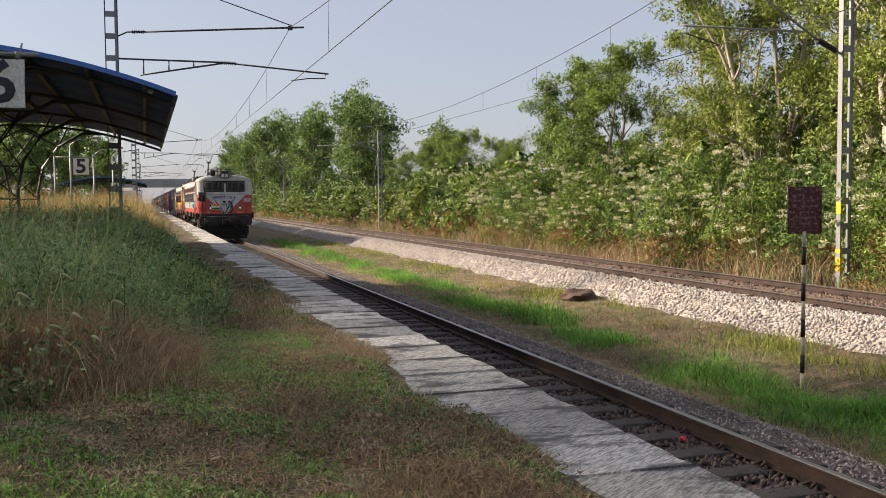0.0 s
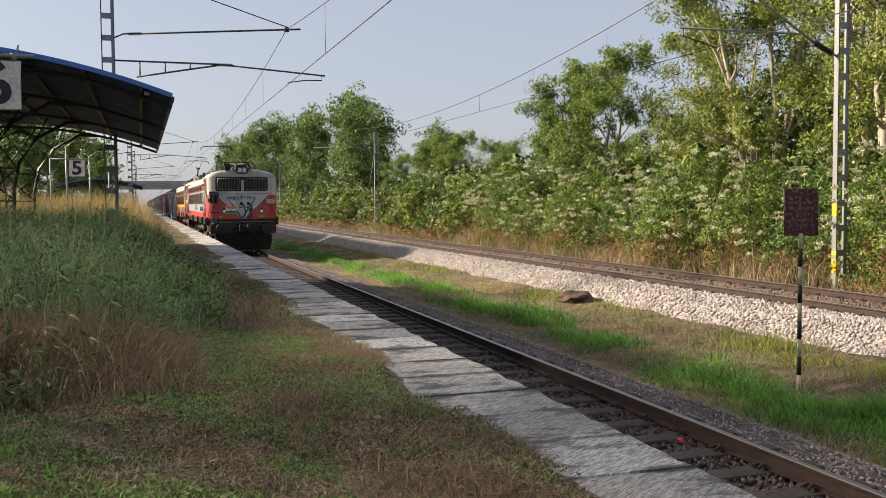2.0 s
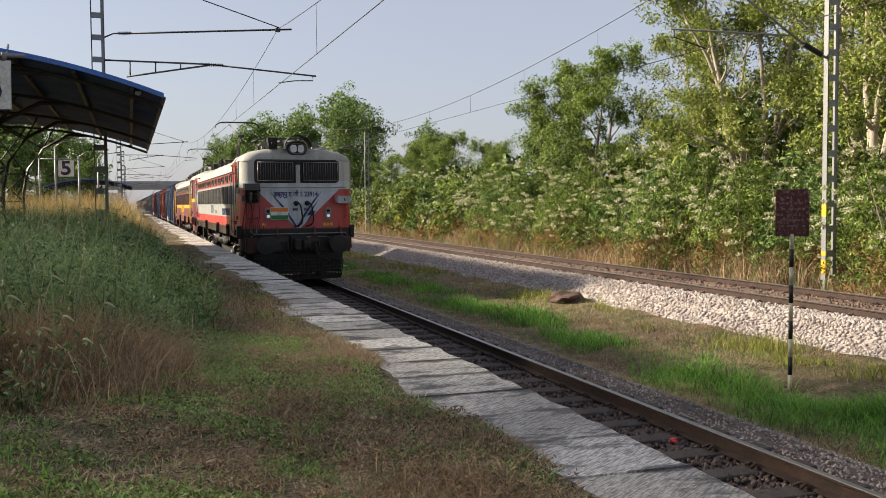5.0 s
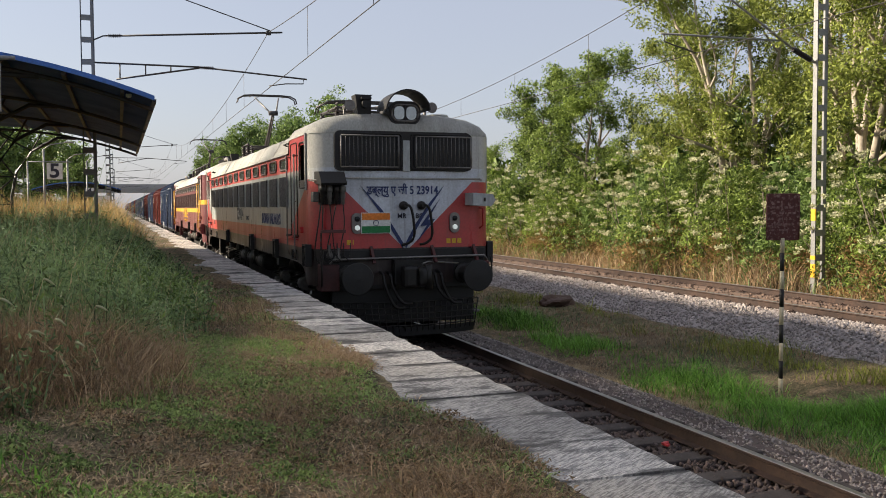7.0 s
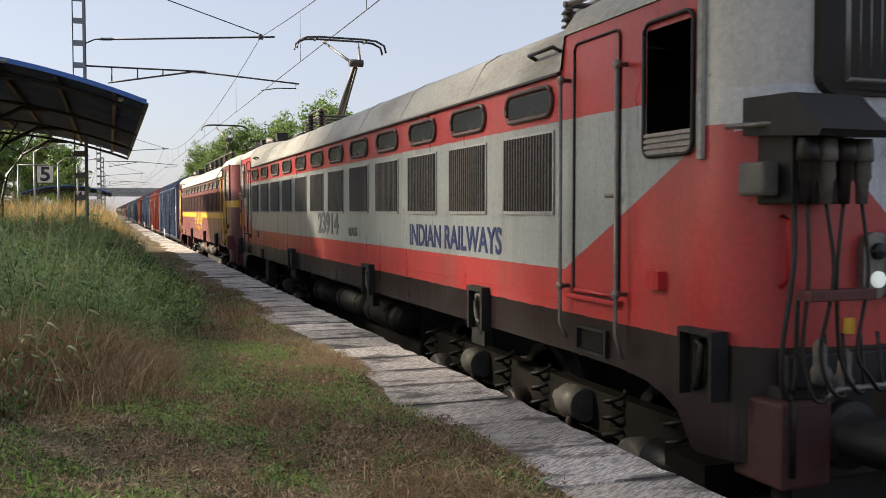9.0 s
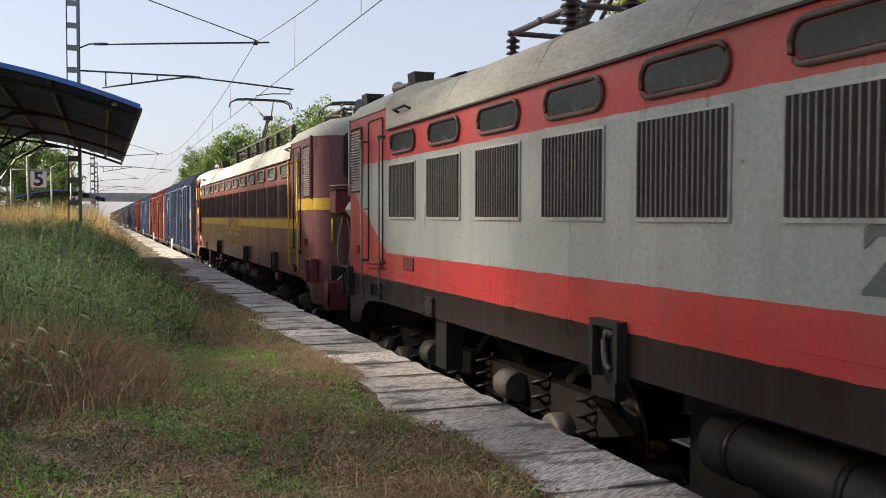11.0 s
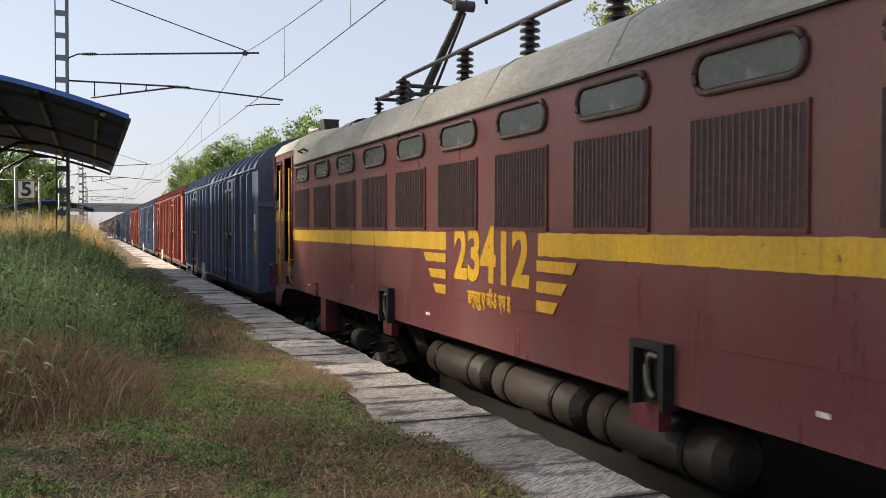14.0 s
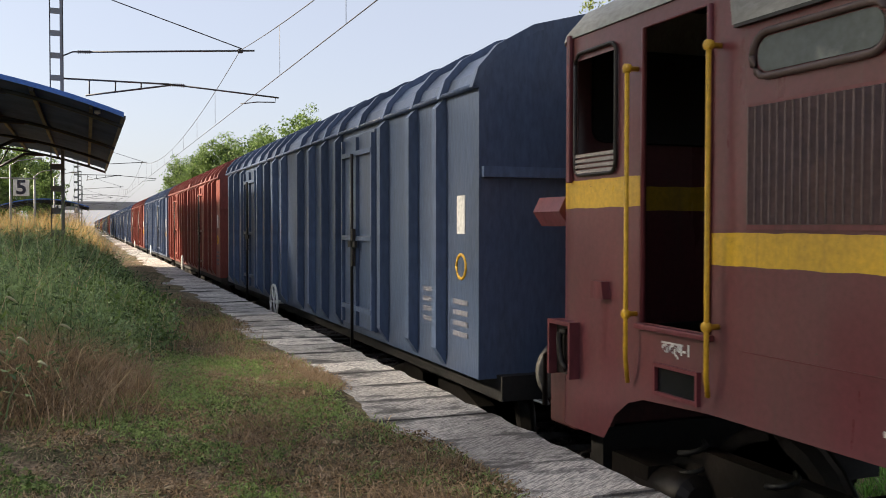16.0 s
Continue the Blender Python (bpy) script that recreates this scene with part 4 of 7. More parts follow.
# strip between the tracks
STRIP_Y = [5, 7, 8.3, 9.4, 11, 14, 20, 26, 38, 60]
strip_x = lambda y: np.interp(y, STRIP_Y, [3.0, 3.3, 3.6, 3.45, 3.3, 3.4, 3.5, 3.55, 3.55, 3.6])
strip_w = lambda y: np.interp(y, STRIP_Y, [0.9, 1.0, 1.0, 0.85, 0.75, 0.7, 0.65, 0.6, 0.6, 0.6])
mid = lambda x, y: np.clip(1.25 - np.abs(x - strip_x(y) - 0.22 * np.sin(y * 1.1) - 0.12 * np.sin(y * 2.7)) / strip_w(y), 0, 1) * (0.10 + 0.90 * (patchy(x, y, 1.5, 3.0) > 0.36))
meadow("green_strip", 16, 130000, (2.1, 5.2), (5, 60), 0.30, 0.9, 0.0060, GRASS, "lush green grass between the tracks", mid, 1.9, lambda x, y: (0.40 + 0.9 * patchy(x, y, 2.2, 2.0)) * (0.55 + 0.45 * mid(x, y)))
meadow("straw_edge", 26, 20000, (1.75, 3.0), (4.5, 14), 0.075, 2.0, 0.0034, STRAW, "flattened straw along the gravel", lambda x, y: 0.25 + 0.75 * (patchy(x, y, 2.4, 3.0) > 0.45), 1.3)
meadow("straw_strip", 17, 45000, (1.9, 5.9), (4, 60), 0.09, 1.7, 0.0036, STRAW, "dry straw between the tracks", lambda x, y: 0.12 + 0.85 * (patchy(x, y, 1.3, 8.0) > 0.5), 1.8)
meadow("rusty_strip", 22, 46000, (2.3, 6.0), (5, 60), 0.085, 1.6, 0.0038, REDSTRAW, "rust-brown trampled grass between the tracks", lambda x, y: 0.15 + 0.85 * (patchy(x, y, 1.0, 5.0) > 0.42), 1.8)
meadow("low_strip", 18, 36000, (2.2, 5.8), (5, 70), 0.12, 0.9, 0.005, WEED, "low green weeds between the tracks", lambda x, y: (patchy(x, y, 0.9, 6.0) > 0.5) * 0.8, 1.8)
meadow("ballast_tuft", 19, 26000, (4.5, 6.1), (8, 60), 0.24, 0.8, 0.006, YELLOWGREEN, "yellow-green tufts at the foot of the ballast", lambda x, y: (patchy(x, y, 1.7, 2.5) > 0.62) * np.clip(1.1 - np.abs(x - 5.35) / 0.7, 0, 1), 1.7, lambda x, y: 0.4 + patchy(x, y, 4.0, 3.0))
meadow("hedge_straw", 20, 26000, (11.2, 13.2), (8, 150), 0.85, 0.7, 0.010, DEADGRASS, "brown dry grass below the thicket", lambda x, y: np.clip((x - 11.2) * 1.2, 0, 1), 1.5, lambda x, y: 0.5 + 0.8 * patchy(x, y, 0.9, 1.0))
meadow("hedge_green", 21, 7000, (11.4, 13.4), (8, 120), 0.65, 0.5, 0.010, WEED, "green growth below the thicket", lambda x, y: patchy(x, y, 0.7, 4.0), 1.5)

# ---- shelter ----
def truss_bars(name, pairs, r, parent, label=""):
    for k, (p, q) in enumerate(pairs):
        part(name, bar(p, q, r, 6), FRAME, parent, label)


def build_shelter(x0, y0, length, sign):
    sh = thing("platform_shelter", "platform shelter with a curved sheet roof on dark steel arches", "shelter", "platform shelters", m=pose(x0, y0, PLAT))
    zc, kf, half = 3.77, 0.0445, 4.1
    zz = lambda u, lift=0.0: zc - kf * u * u + lift
    us = np.linspace(-half, half, 33)
    for nm, lo, hi, mt in (("roof_sheet", 0.0, 0.012, ROOFSHADED), ("roof_top", 0.014, 0.024, ROOFBLUE)):
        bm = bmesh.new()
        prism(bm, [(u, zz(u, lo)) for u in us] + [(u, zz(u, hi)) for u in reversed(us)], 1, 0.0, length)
        part(nm, bm, mt, sh, "sheet underside with its shade put into the dark blue" if nm == "roof_sheet" else "blue outer roof sheet")
    part("fascia", prism(bmesh.new(), [(u, zz(u, -0.025)) for u in us] + [(u, zz(u, 0.055)) for u in reversed(us)], 1, -0.035, -0.006), ROOFBLUE, sh, "blue fascia strip")
    part("edge_trim", tube(bmesh.new(), [(u, -0.01, zz(u, 0.02)) for u in us], 0.022, 6), ROOFBLUE, sh, "blue roof edge")
    for u in (-3.6, -2.7, -1.8, -0.9, 0.0, 0.9, 1.8, 2.7, 3.6):
        part("purlin", B((u - 0.03, 0.05, zz(u) - 0.08), (u + 0.03, length - 0.05, zz(u) - 0.003)), FRAME, sh)
    fr = np.linspace(0.6, length - 0.3, 4)
    for fy in fr:
        part("arch", tube(bmesh.new(), [(u, fy, zz(u) - 0.12) for u in us], 0.04, 6), FRAME, sh, "curved steel arch")
        for s in (-1, 1):
            part("post", tube(bmesh.new(), [(s * 0.42, fy, -0.1), (s * 0.40, fy, 1.6), (s * 0.55, fy, 2.35), (s * 1.0, fy, 3.0), (s * 1.75, fy, 3.42), (s * 2.3, fy, zz(2.3) - 0.13)], 0.045, 8), FRAME, sh, "curved steel post")
        pairs = [((-0.41, fy, 1.35), (0.41, fy, 1.35)), ((-0.5, fy, 2.2), (0.5, fy, 2.2)), ((-0.41, fy, 1.35), (0.5, fy, 2.2)), ((0.41, fy, 1.35), (-0.5, fy, 2.2)), ((-1.0, fy, 3.0), (0.2, fy, zz(0.2) - 0.12)), ((1.0, fy, 3.0), (-0.2, fy, zz(0.2) - 0.12)), ((0.5, fy, 2.2), (-0.5, fy, 3.6)), ((-0.5, fy, 2.2), (0.5, fy, 3.6)), ((1.0, fy, 3.0), (1.3, fy, zz(1.3) - 0.12)), ((-1.0, fy, 3.0), (-1.3, fy, zz(1.3) - 0.12))]
        truss_bars("brace", pairs, 0.025, sh)
    for s in (-1, 1):
        part("eave_angle", B((s * half - 0.03, 0.0, zz(half) - 0.05), (s * half + 0.03, length, zz(half) + 0.0)), FRAME, sh)
        part("lamp_fitting", lathe(bmesh.new(), (s * 3.7, 0.4, zz(3.7) - 0.02), (0, 0, -1), [(0, 0.05), (0.05, 0.05), (0.07, 0.0)], 10), WHITE, sh)
    return sh


build_shelter(-7.86, 16.0, 15.4, "6")
build_shelter(-8.2, 97.0, 15.4, "4")


def number_board(text, x, y, z, w, h, hang):
    t = thing("platform_sign", "square white coach position board with a dark numeral", "sign", "coach position boards", m=pose(x, y, z))
    part("board", B((-w / 2, -0.015, -h / 2), (w / 2, 0.015, h / 2), 0.006), SIGNBACK, t)
    part("border", tube(bmesh.new(), [(-w / 2, 0, -h / 2), (w / 2, 0, -h / 2), (w / 2, 0, h / 2), (-w / 2, 0, h / 2), (-w / 2, 0, -h / 2)], 0.018, 6), SIGNBACK, t)
    lettering("numeral", text, h * 1.22, DARKINK, t, on_front(0, -0.01, -0.018), "dark navy numeral", 0.035 * h, 1.05)
    if hang == "pipe":
        part("pipe", bar((-w / 2 - 0.1, 0, h / 2 + 0.09), (w / 2 + 0.22, 0, h / 2 + 0.09), 0.035), GALV, t)
        for s in (-1, 1):
            part("clamp", lathe(bmesh.new(), (s * w * 0.38, 0, h / 2 + 0.0), (0, 0, 1), [(0, 0.02), (0.05, 0.05), (0.13, 0.05), (0.14, 0.0)], 8), GALV, t)
            part("hanger", bar((s * w * 0.42, 0, h / 2 + 0.09), (s * w * 0.42, 0.3, h / 2 + 0.30), 0.02), GALV, t)
    return t


def lamp_post(x, y, h, arm):
    t = thing("lamp_post", "slim galvanised platform lamp post with a bent arm", "lamp post", "platform lamp posts", m=pose(x, y, PLAT))
    part("pole", tube(bmesh.new(), [(0, 0, -0.1), (0, 0, h)], [0.06, 0.045], 10), GALV, t)
    part("arm", tube(bmesh.new(), [(0, 0, h - 0.02), (arm * 0.3, 0, h + 0.22), (arm, 0, h + 0.35)], 0.025, 6), GALV, t)
    part("lamp_head", B((arm - 0.12, -0.08, h + 0.31), (arm + 0.35, 0.08, h + 0.39), 0.03), GALV, t)


def lettered_signs():
    number_board("6", -6.42, 15.85, 4.08, 0.72, 0.74, "pipe")
    s5 = number_board("5", -7.35, 50.0, 4.05, 0.72, 0.80, "posts")
    number_board("4", -7.05, 96.6, 3.75, 0.85, 0.80, "posts")
    for x in (-7.85, -6.75):
        lamp_post(x, 50.1, 4.2 if x < -7 else 3.7, 1.1)
    lamp_post(-6.2, 62.0, 4.2, 1.1)
    fr = thing("sign_gantry", "galvanised pipe frame for a platform sign", "sign frame", m=pose(0, 50.05, 0))
    part("top_pipe", bar((-8.6, 0, 4.52), (-6.6, 0, 4.52), 0.03), GALV, fr)
    part("upright", bar((-8.6, 0, 0.9), (-8.6, 0, 4.55), 0.04), GALV, fr)
    gantry = thing("sign_gantry", "galvanised pipe frame for a platform sign", "sign frame", m=pose(0, 96.65, 0))
    for x in (-7.5, -6.6):
        part("upright", bar((x, 0, 0.9), (x, 0, 4.2), 0.04), GALV, gantry)


lettered_signs()

# ---- overhead line ----
def lattice_mast(x, y, h, width, base, label):
    t = thing("catenary_mast", label, "mast", "overhead line masts", m=pose(x, y, base))
    for s in (-1, 1):
        c = bmesh.new()
        box(c, (s * width / 2 - 0.012, -0.075, -0.4), (s * width / 2 + 0.012, 0.075, h))
        box(c, (s * width / 2 - s * 0.05 - 0.03, -0.075, -0.4), (s * width / 2, -0.062, h))
        part("channel", c, GALV, t)
    z = 0.4
    while z < h:
        part("batten", B((-width / 2 + 0.012, -0.083, z), (width / 2 - 0.012, -0.062, z + 0.16)), GALV, t)
        z += 0.62
    return t


def cantilever(name_x, y, reach, z_top, z_low, sign_x, mast_x, truss):
    """Bracket that carries the wires: stay, insulators, tube and steady arm. reach: from the mast to the wire, with sign."""
    t = thing("cantilever", "overhead line bracket with brown disc insulators", "bracket", "overhead line brackets", m=pose(mast_x, y, 0))
    s = 1 if reach > 0 else -1
    r = abs(reach)
    X = lambda v: s * v
    zt, zl = z_top, z_low
    if not truss:
        part("insulator", insulator_mesh((X(0.30), 0, zl - 0.42), (s, 0, 0.44), 0.62, 0.075), INSUL, t)
        part("clevis", bar((X(0.12), 0, zl - 0.50), (X(0.34), 0, zl - 0.40), 0.03), GALV, t)
        part("bracket_tube", bar((X(0.86), 0, zl - 0.17), (X(r + 0.1), 0, zt + 0.02), 0.028), GALV, t)
        part("register_tube", bar((X(1.25), 0, zl), (X(r + 0.95), 0, zl - 0.02), 0.025), GALV, t)
        part("steady_arm", tube(bmesh.new(), [(X(r + 0.85), 0, zl - 0.02), (X(r + 0.85), 0, zl - 0.2), (X(r), 0, zl - 0.42)], 0.018, 6), WIRE, t)
        return t
    part("insulator", insulator_mesh((X(0.55), 0, zt - 0.36), (s, 0, 0.06), 0.35, 0.06), INSUL, t)
    part("clevis", tube(bmesh.new(), [(X(0.12), 0, zt - 0.52), (X(0.42), 0, zt - 0.37), (X(0.55), 0, zt - 0.36)], 0.022, 6), WIRE, t)
    part("top_tube", bar((X(0.9), 0, zt - 0.34), (X(r + 0.42), 0, zt + 0.02), 0.028), WIRE, t)
    part("stay_wire", bar((X(0.1), 0, zt + 1.6), (X(r + 0.05), 0, zt + 0.05), 0.016), WIRE, t)
    part("messenger_clamp", B((X(r - 0.07), -0.06, zt - 0.08), (X(r + 0.07), 0.06, zt + 0.04), 0.01), WIRE, t)
    if truss:
        part("truss_top", bar((X(0.15), 0, zl + 0.03), (X(3.05), 0, zl + 0.03), 0.026), WIRE, t)
        part("truss_low", bar((X(0.75), 0, zl - 0.42), (X(3.05), 0, zl + 0.0), 0.026), WIRE, t)
        for v in (0.85, 1.55, 2.25):
            part("strut", bar((X(v), 0, zl + 0.03), (X(v), 0, zl - 0.42 + (v - 0.75) * 0.183), 0.02), WIRE, t)
    if truss:
        part("insulator", insulator_mesh((X(3.05), 0, zl + 0.02), (s, 0, -0.02), 0.42, 0.06), INSUL, t)
        part("register_tube", bar((X(3.45), 0, zl), (X(r + 1.15), 0, zl - 0.20), 0.025), WIRE, t)
    part("steady_arm", tube(bmesh.new(), [(X(r + 1.05), 0, zl - 0.20), (X(r + 1.05), 0, zl - 0.34), (X(r + 0.5), 0, zl - 0.36), (X(r), 0, zl - 0.44)], 0.018, 6), WIRE, t)
    return t


def wires(x, z_contact, z_mess, spans, label):
    for ya, yb in zip(spans, spans[1:]):
        n = 9
        t = thing("overhead_wire", label, "overhead wire", "overhead wire spans")
        mess = lambda q: z_mess - (z_mess - z_contact - 0.5) * (1 - (2 * q - 1) ** 2)
        part("messenger_wire", tube(bmesh.new(), [(x, ya + (yb - ya) * q, mess(q)) for q in np.linspace(0, 1, 25)], 0.011, 5), WIRE, t)
        part("contact_wire", tube(bmesh.new(), [(x, ya, z_contact), (x, yb, z_contact)], 0.011, 5), WIRE, t)
        for k in range(1, n):
            q = k / n
            part("dropper", bar((x, ya + (yb - ya) * q, z_contact), (x, ya + (yb - ya) * q, mess(q)), 0.006, 4), WIRE, t)


MASTS1 = [-26.0, 27.9, 80.0, 132.0, 184.0]
for y in MASTS1:
    lattice_mast(-5.09, y, 8.6, 0.34, PLAT - 0.1, "galvanised lattice mast on the platform")
    cantilever("left", y, 5.09, 7.44, 6.28, 1, -5.09, True)
wires(0.0, 5.78, 7.44, MASTS1 + [250], "overhead wires above the platform track")
MASTS2 = [-30.0, 18.4, 65.2, 113.6, 165.0]
for y in MASTS2:
    m2 = lattice_mast(12.15, y, 9.2 if y < 30 else 7.6, 0.30, -0.25, "galvanised lattice mast beside the thicket")
    if 0 < y < 30:
        for z0, l in ((2.02, 0.30), (1.05, 0.10), (0.60, 0.34)):
            part("yellow_band", B((-0.166, -0.080, z0), (-0.138, 0.078, z0 + l)), YELLOW, m2)
    cantilever("right", y, -3.65, 7.67, 6.17, -1, 12.15, False)
wires(TRACK2, 5.75, 7.67, MASTS2 + [230], "overhead wires above the second track")
guy = thing("guy_wire", "anchor stay from a mast to the ground", "guy wire")
part("stay", bar((12.2, 65.4, 6.6), (12.6, 72.0, -0.2), 0.02), GALV, guy)

# ---- single things ----
def rusty_board():
    t = thing("track_board", "rusty maroon notice board on a black and white banded post", "sign", m=pose(3.94, 9.91, -0.38, 0, 0, -22))
    part("plate", B((-0.215, -0.012, 2.09), (0.215, 0.012, 2.71), 0.008), RUSTBOARD, t, "flaking rusty plate")
    for s in (-1, 1):
        part("rim", bar((s * 0.21, -0.014, 2.10), (s * 0.21, -0.014, 2.70), 0.010, 6), RUSTBOARD, t)
    rng = random.Random(6)
    for k in range(6):
        z = 2.60 - k * 0.075
        x = -0.15
        while x < 0.14:
            w = rng.uniform(0.02, 0.06)
            if rng.random() < 0.75:
                part("worn_mark", B((x, -0.0155, z - 0.014), (min(x + w, 0.165), -0.0125, z + 0.014)), WORNMARK, t)
            x += w + 0.015
    z, k = 0.0, 0
    while z < 2.10:
        h = 0.24
        part("post_band", bar((0, 0.0, z), (0, 0.0, min(z + h, 2.12)), 0.028, 10), WHITEBAND if k % 2 == 0 else BLACK, t)
        z += h
        k += 1


WORNMARK = surface("worn_mark", (0.22, 0.13, 0.12), 0.8, dirt=(0.08, 0.03, 0.025), amount=0.9, coarse=20, bump=0)
WHITEBAND = surface("post_white", (0.50, 0.44, 0.30), 0.6, dirt=(0.25, 0.2, 0.12), amount=0.5, coarse=8)
rusty_board()


def lump(name, label, category, x, y, z, sx, sy, sz, material, seed):
    bm = bmesh.new()
    bmesh.ops.create_icosphere(bm, subdivisions=3, radius=1.0)
    for v in bm.verts:
        k = 1 + 0.45 * noise.noise(v.co * 1.3 + Vector((seed, 0, 0))) + 0.12 * noise.noise(v.co * 4.0)
        v.co = Vector((v.co.x * sx, v.co.y * sy, v.co.z * sz)) * k
    o = part(name, bm, material)
    o.matrix_basis = pose(x, y, z, 0, 0, seed * 40)
    return tagged(o, label, category)


lump("boulder", "dark brown boulder at the foot of the ballast", "rock", 5.62, 19.9, -0.15, 0.40, 0.48, 0.17, ROCK, 3)
lump("dead_leaf", "dry curled tan leaf on the turf", "leaf", -4.40, 5.72, 0.99, 0.05, 0.035, 0.012, STRAW, 1)
lump("litter_scrap", "small crumpled red wrapper on the ballast", "litter", 0.60, 7.54, -0.13, 0.05, 0.04, 0.025, RED, 2)
for k in range(16):
    r = random.Random(k + 40)
    lump("dead_leaf", "dry curled tan leaf on the turf", "leaf", r.uniform(-5.2, -2.8), r.uniform(3.2, 7.5), 0.985, r.uniform(0.02, 0.035), r.uniform(0.012, 0.02), 0.006, STRAW, k)


def road_bridge():
    t = thing("road_bridge", "distant concrete road bridge across the tracks", "bridge", m=pose(0, 258, 0))
    part("deck", B((-60, 0, 6.3), (70, 8, 7.5)), CONC, t)
    part("parapet", B((-60, -0.05, 7.5), (70, 0.2, 8.5)), CONC, t)
    part("edge_beam", B((-60, -0.25, 7.25), (70, 0.0, 7.6)), CONC, t)
    for x in (-16, -6.6, 15, 30):
        part("pier", B((x - 0.6, 1, -0.5), (x + 0.6, 7, 6.3), 0.1), CONC, t)


road_bridge()
hut = thing("relay_box", "small white trackside cabinet on the platform", "cabinet", m=pose(-5.35, 62, PLAT))
part("cabinet", B((-0.5, -0.3, 0.5), (0.5, 0.3, 2.0), 0.02), WHITE, hut)
part("plinth", B((-0.55, -0.35, -0.1), (0.55, 0.35, 0.5)), CONC, hut)

# ---- train ----
def lit(nt, op, a, b=None):
    n = nt.nodes.new("ShaderNodeMath")
    n.operation = op
    for s, v in zip(n.inputs, (a, b)):
        if v is None:
            continue
        if isinstance(v, (int, float)):
            s.default_value = v
        else:
            nt.links.new(v, s)
    return n.outputs[0]


LOCO = 19.3


def livery(name, kind):
    """Painted body side: colour fields by place on the body, with grain, streaks of grime and chips."""
    m = bpy.data.materials.new(name)
    m.use_nodes = True
    nt = m.node_tree
    b = nt.nodes["Principled BSDF"]
    tc, sp = nt.nodes.new("ShaderNodeTexCoord"), nt.nodes.new("ShaderNodeSeparateXYZ")
    nt.links.new(tc.outputs["Object"], sp.inputs[0])
    wob = lit(nt, "MULTIPLY", lit(nt, "SUBTRACT", noise_tex(nt, 6, 3, 0.5, tc.outputs["Object"]), 0.5), 0.02)
    x, y, z = sp.outputs[0], sp.outputs[1], lit(nt, "ADD", sp.outputs[2], wob)
    yy = lit(nt, "MINIMUM", y, lit(nt, "SUBTRACT", LOCO, y))
    ax = lit(nt, "ABSOLUTE", x)
    gt = lambda a, c: lit(nt, "GREATER_THAN", a, c)
    lt = lambda a, c: lit(nt, "LESS_THAN", a, c)
    both = lambda *v: v[0] if len(v) == 1 else lit(nt, "MULTIPLY", v[0], both(*v[1:]))
    if kind == "red":
        c = (0.42, 0.034, 0.037)
        rise = lit(nt, "ADD", 1.805, lit(nt, "MULTIPLY", lit(nt, "MAXIMUM", lit(nt, "SUBTRACT", 2.6, yy), 0.0), 0.50))
        c = mixc(nt, both(gt(z, rise), lt(z, 2.79), gt(yy, 1.13)), c, (0.305, 0.340, 0.345))
        c = mixc(nt, both(lt(yy, 1.13), gt(z, 2.62)), c, (0.50, 0.515, 0.505))
        c = mixc(nt, both(lt(yy, 0.93), gt(z, 2.58)), c, (0.51, 0.53, 0.54))
        vee = lit(nt, "MULTIPLY", lit(nt, "SUBTRACT", z, 1.47), 1.03)
        c = mixc(nt, both(lt(yy, 0.93), lt(ax, vee)), c, (0.52, 0.56, 0.62))
        c = mixc(nt, both(lt(yy, 1.13), gt(z, 2.80)), c, (0.48, 0.48, 0.455))
    else:
        c = (0.135, 0.033, 0.041)
        y0 = lit(nt, "MULTIPLY", gt(y, 8.80), lt(y, 10.52))
        c = mixc(nt, both(gt(z, 1.995), lt(z, 2.150), gt(yy, 2.0), lit(nt, "SUBTRACT", 1.0, y0)), c, (0.66, 0.40, 0.02))
        c = mixc(nt, both(gt(z, 2.29), lt(z, 2.46), lt(yy, 2.30), gt(yy, 0.93)), c, (0.66, 0.40, 0.02))
        c = mixc(nt, both(lt(yy, 0.93), gt(z, 2.29), lt(z, 2.46)), c, (0.66, 0.40, 0.02))
    st = stretched(nt, 1.6, 1.6, 0.28)
    n1, n2 = noise_tex(nt, 1.6, 7, 0.65, st), noise_tex(nt, 30, 5, 0.65, tc.outputs["Object"])
    c = mixc(nt, ramp(nt, n1, [(0.45, (0, 0, 0)), (0.85, (0.5, 0.5, 0.5))]), c, (0.085, 0.065, 0.055))
    c = mixc(nt, 1.0, c, ramp(nt, n2, [(0.25, (0.78,) * 3), (0.75, (1.18,) * 3)]), "MULTIPLY")
    chips = noise_tex(nt, 11, 8, 0.75, tc.outputs["Object"])
    c = mixc(nt, ramp(nt, chips, [(0.645, (0, 0, 0)), (0.67, (0.8, 0.8, 0.8))]), c, (0.085, 0.05, 0.038))
    if kind == "red":       # tarred sole bar
        c = mixc(nt, lit(nt, "MULTIPLY", lt(z, 1.52), 0.98), c, (0.009, 0.009, 0.009))
    dust_haze = noise_tex(nt, 0.55, 5, 0.6, stretched(nt, 1.0, 0.7, 1.2))       # road dust and bleaching, plus warm sun and haze put into the colour
    k = 0.55 if kind == "red" else 0.45
    c = mixc(nt, lit(nt, "MULTIPLY", ramp(nt, dust_haze, [(0.40, (0.03 * k,) * 3), (0.72, (0.24 * k,) * 3)]), gt(z, 1.52 if kind == "red" else 0.5)), c, (0.36, 0.29, 0.24))
    runs = noise_tex(nt, 5.0, 4, 0.6, stretched(nt, 3.0, 3.0, 0.10))       # rain runs
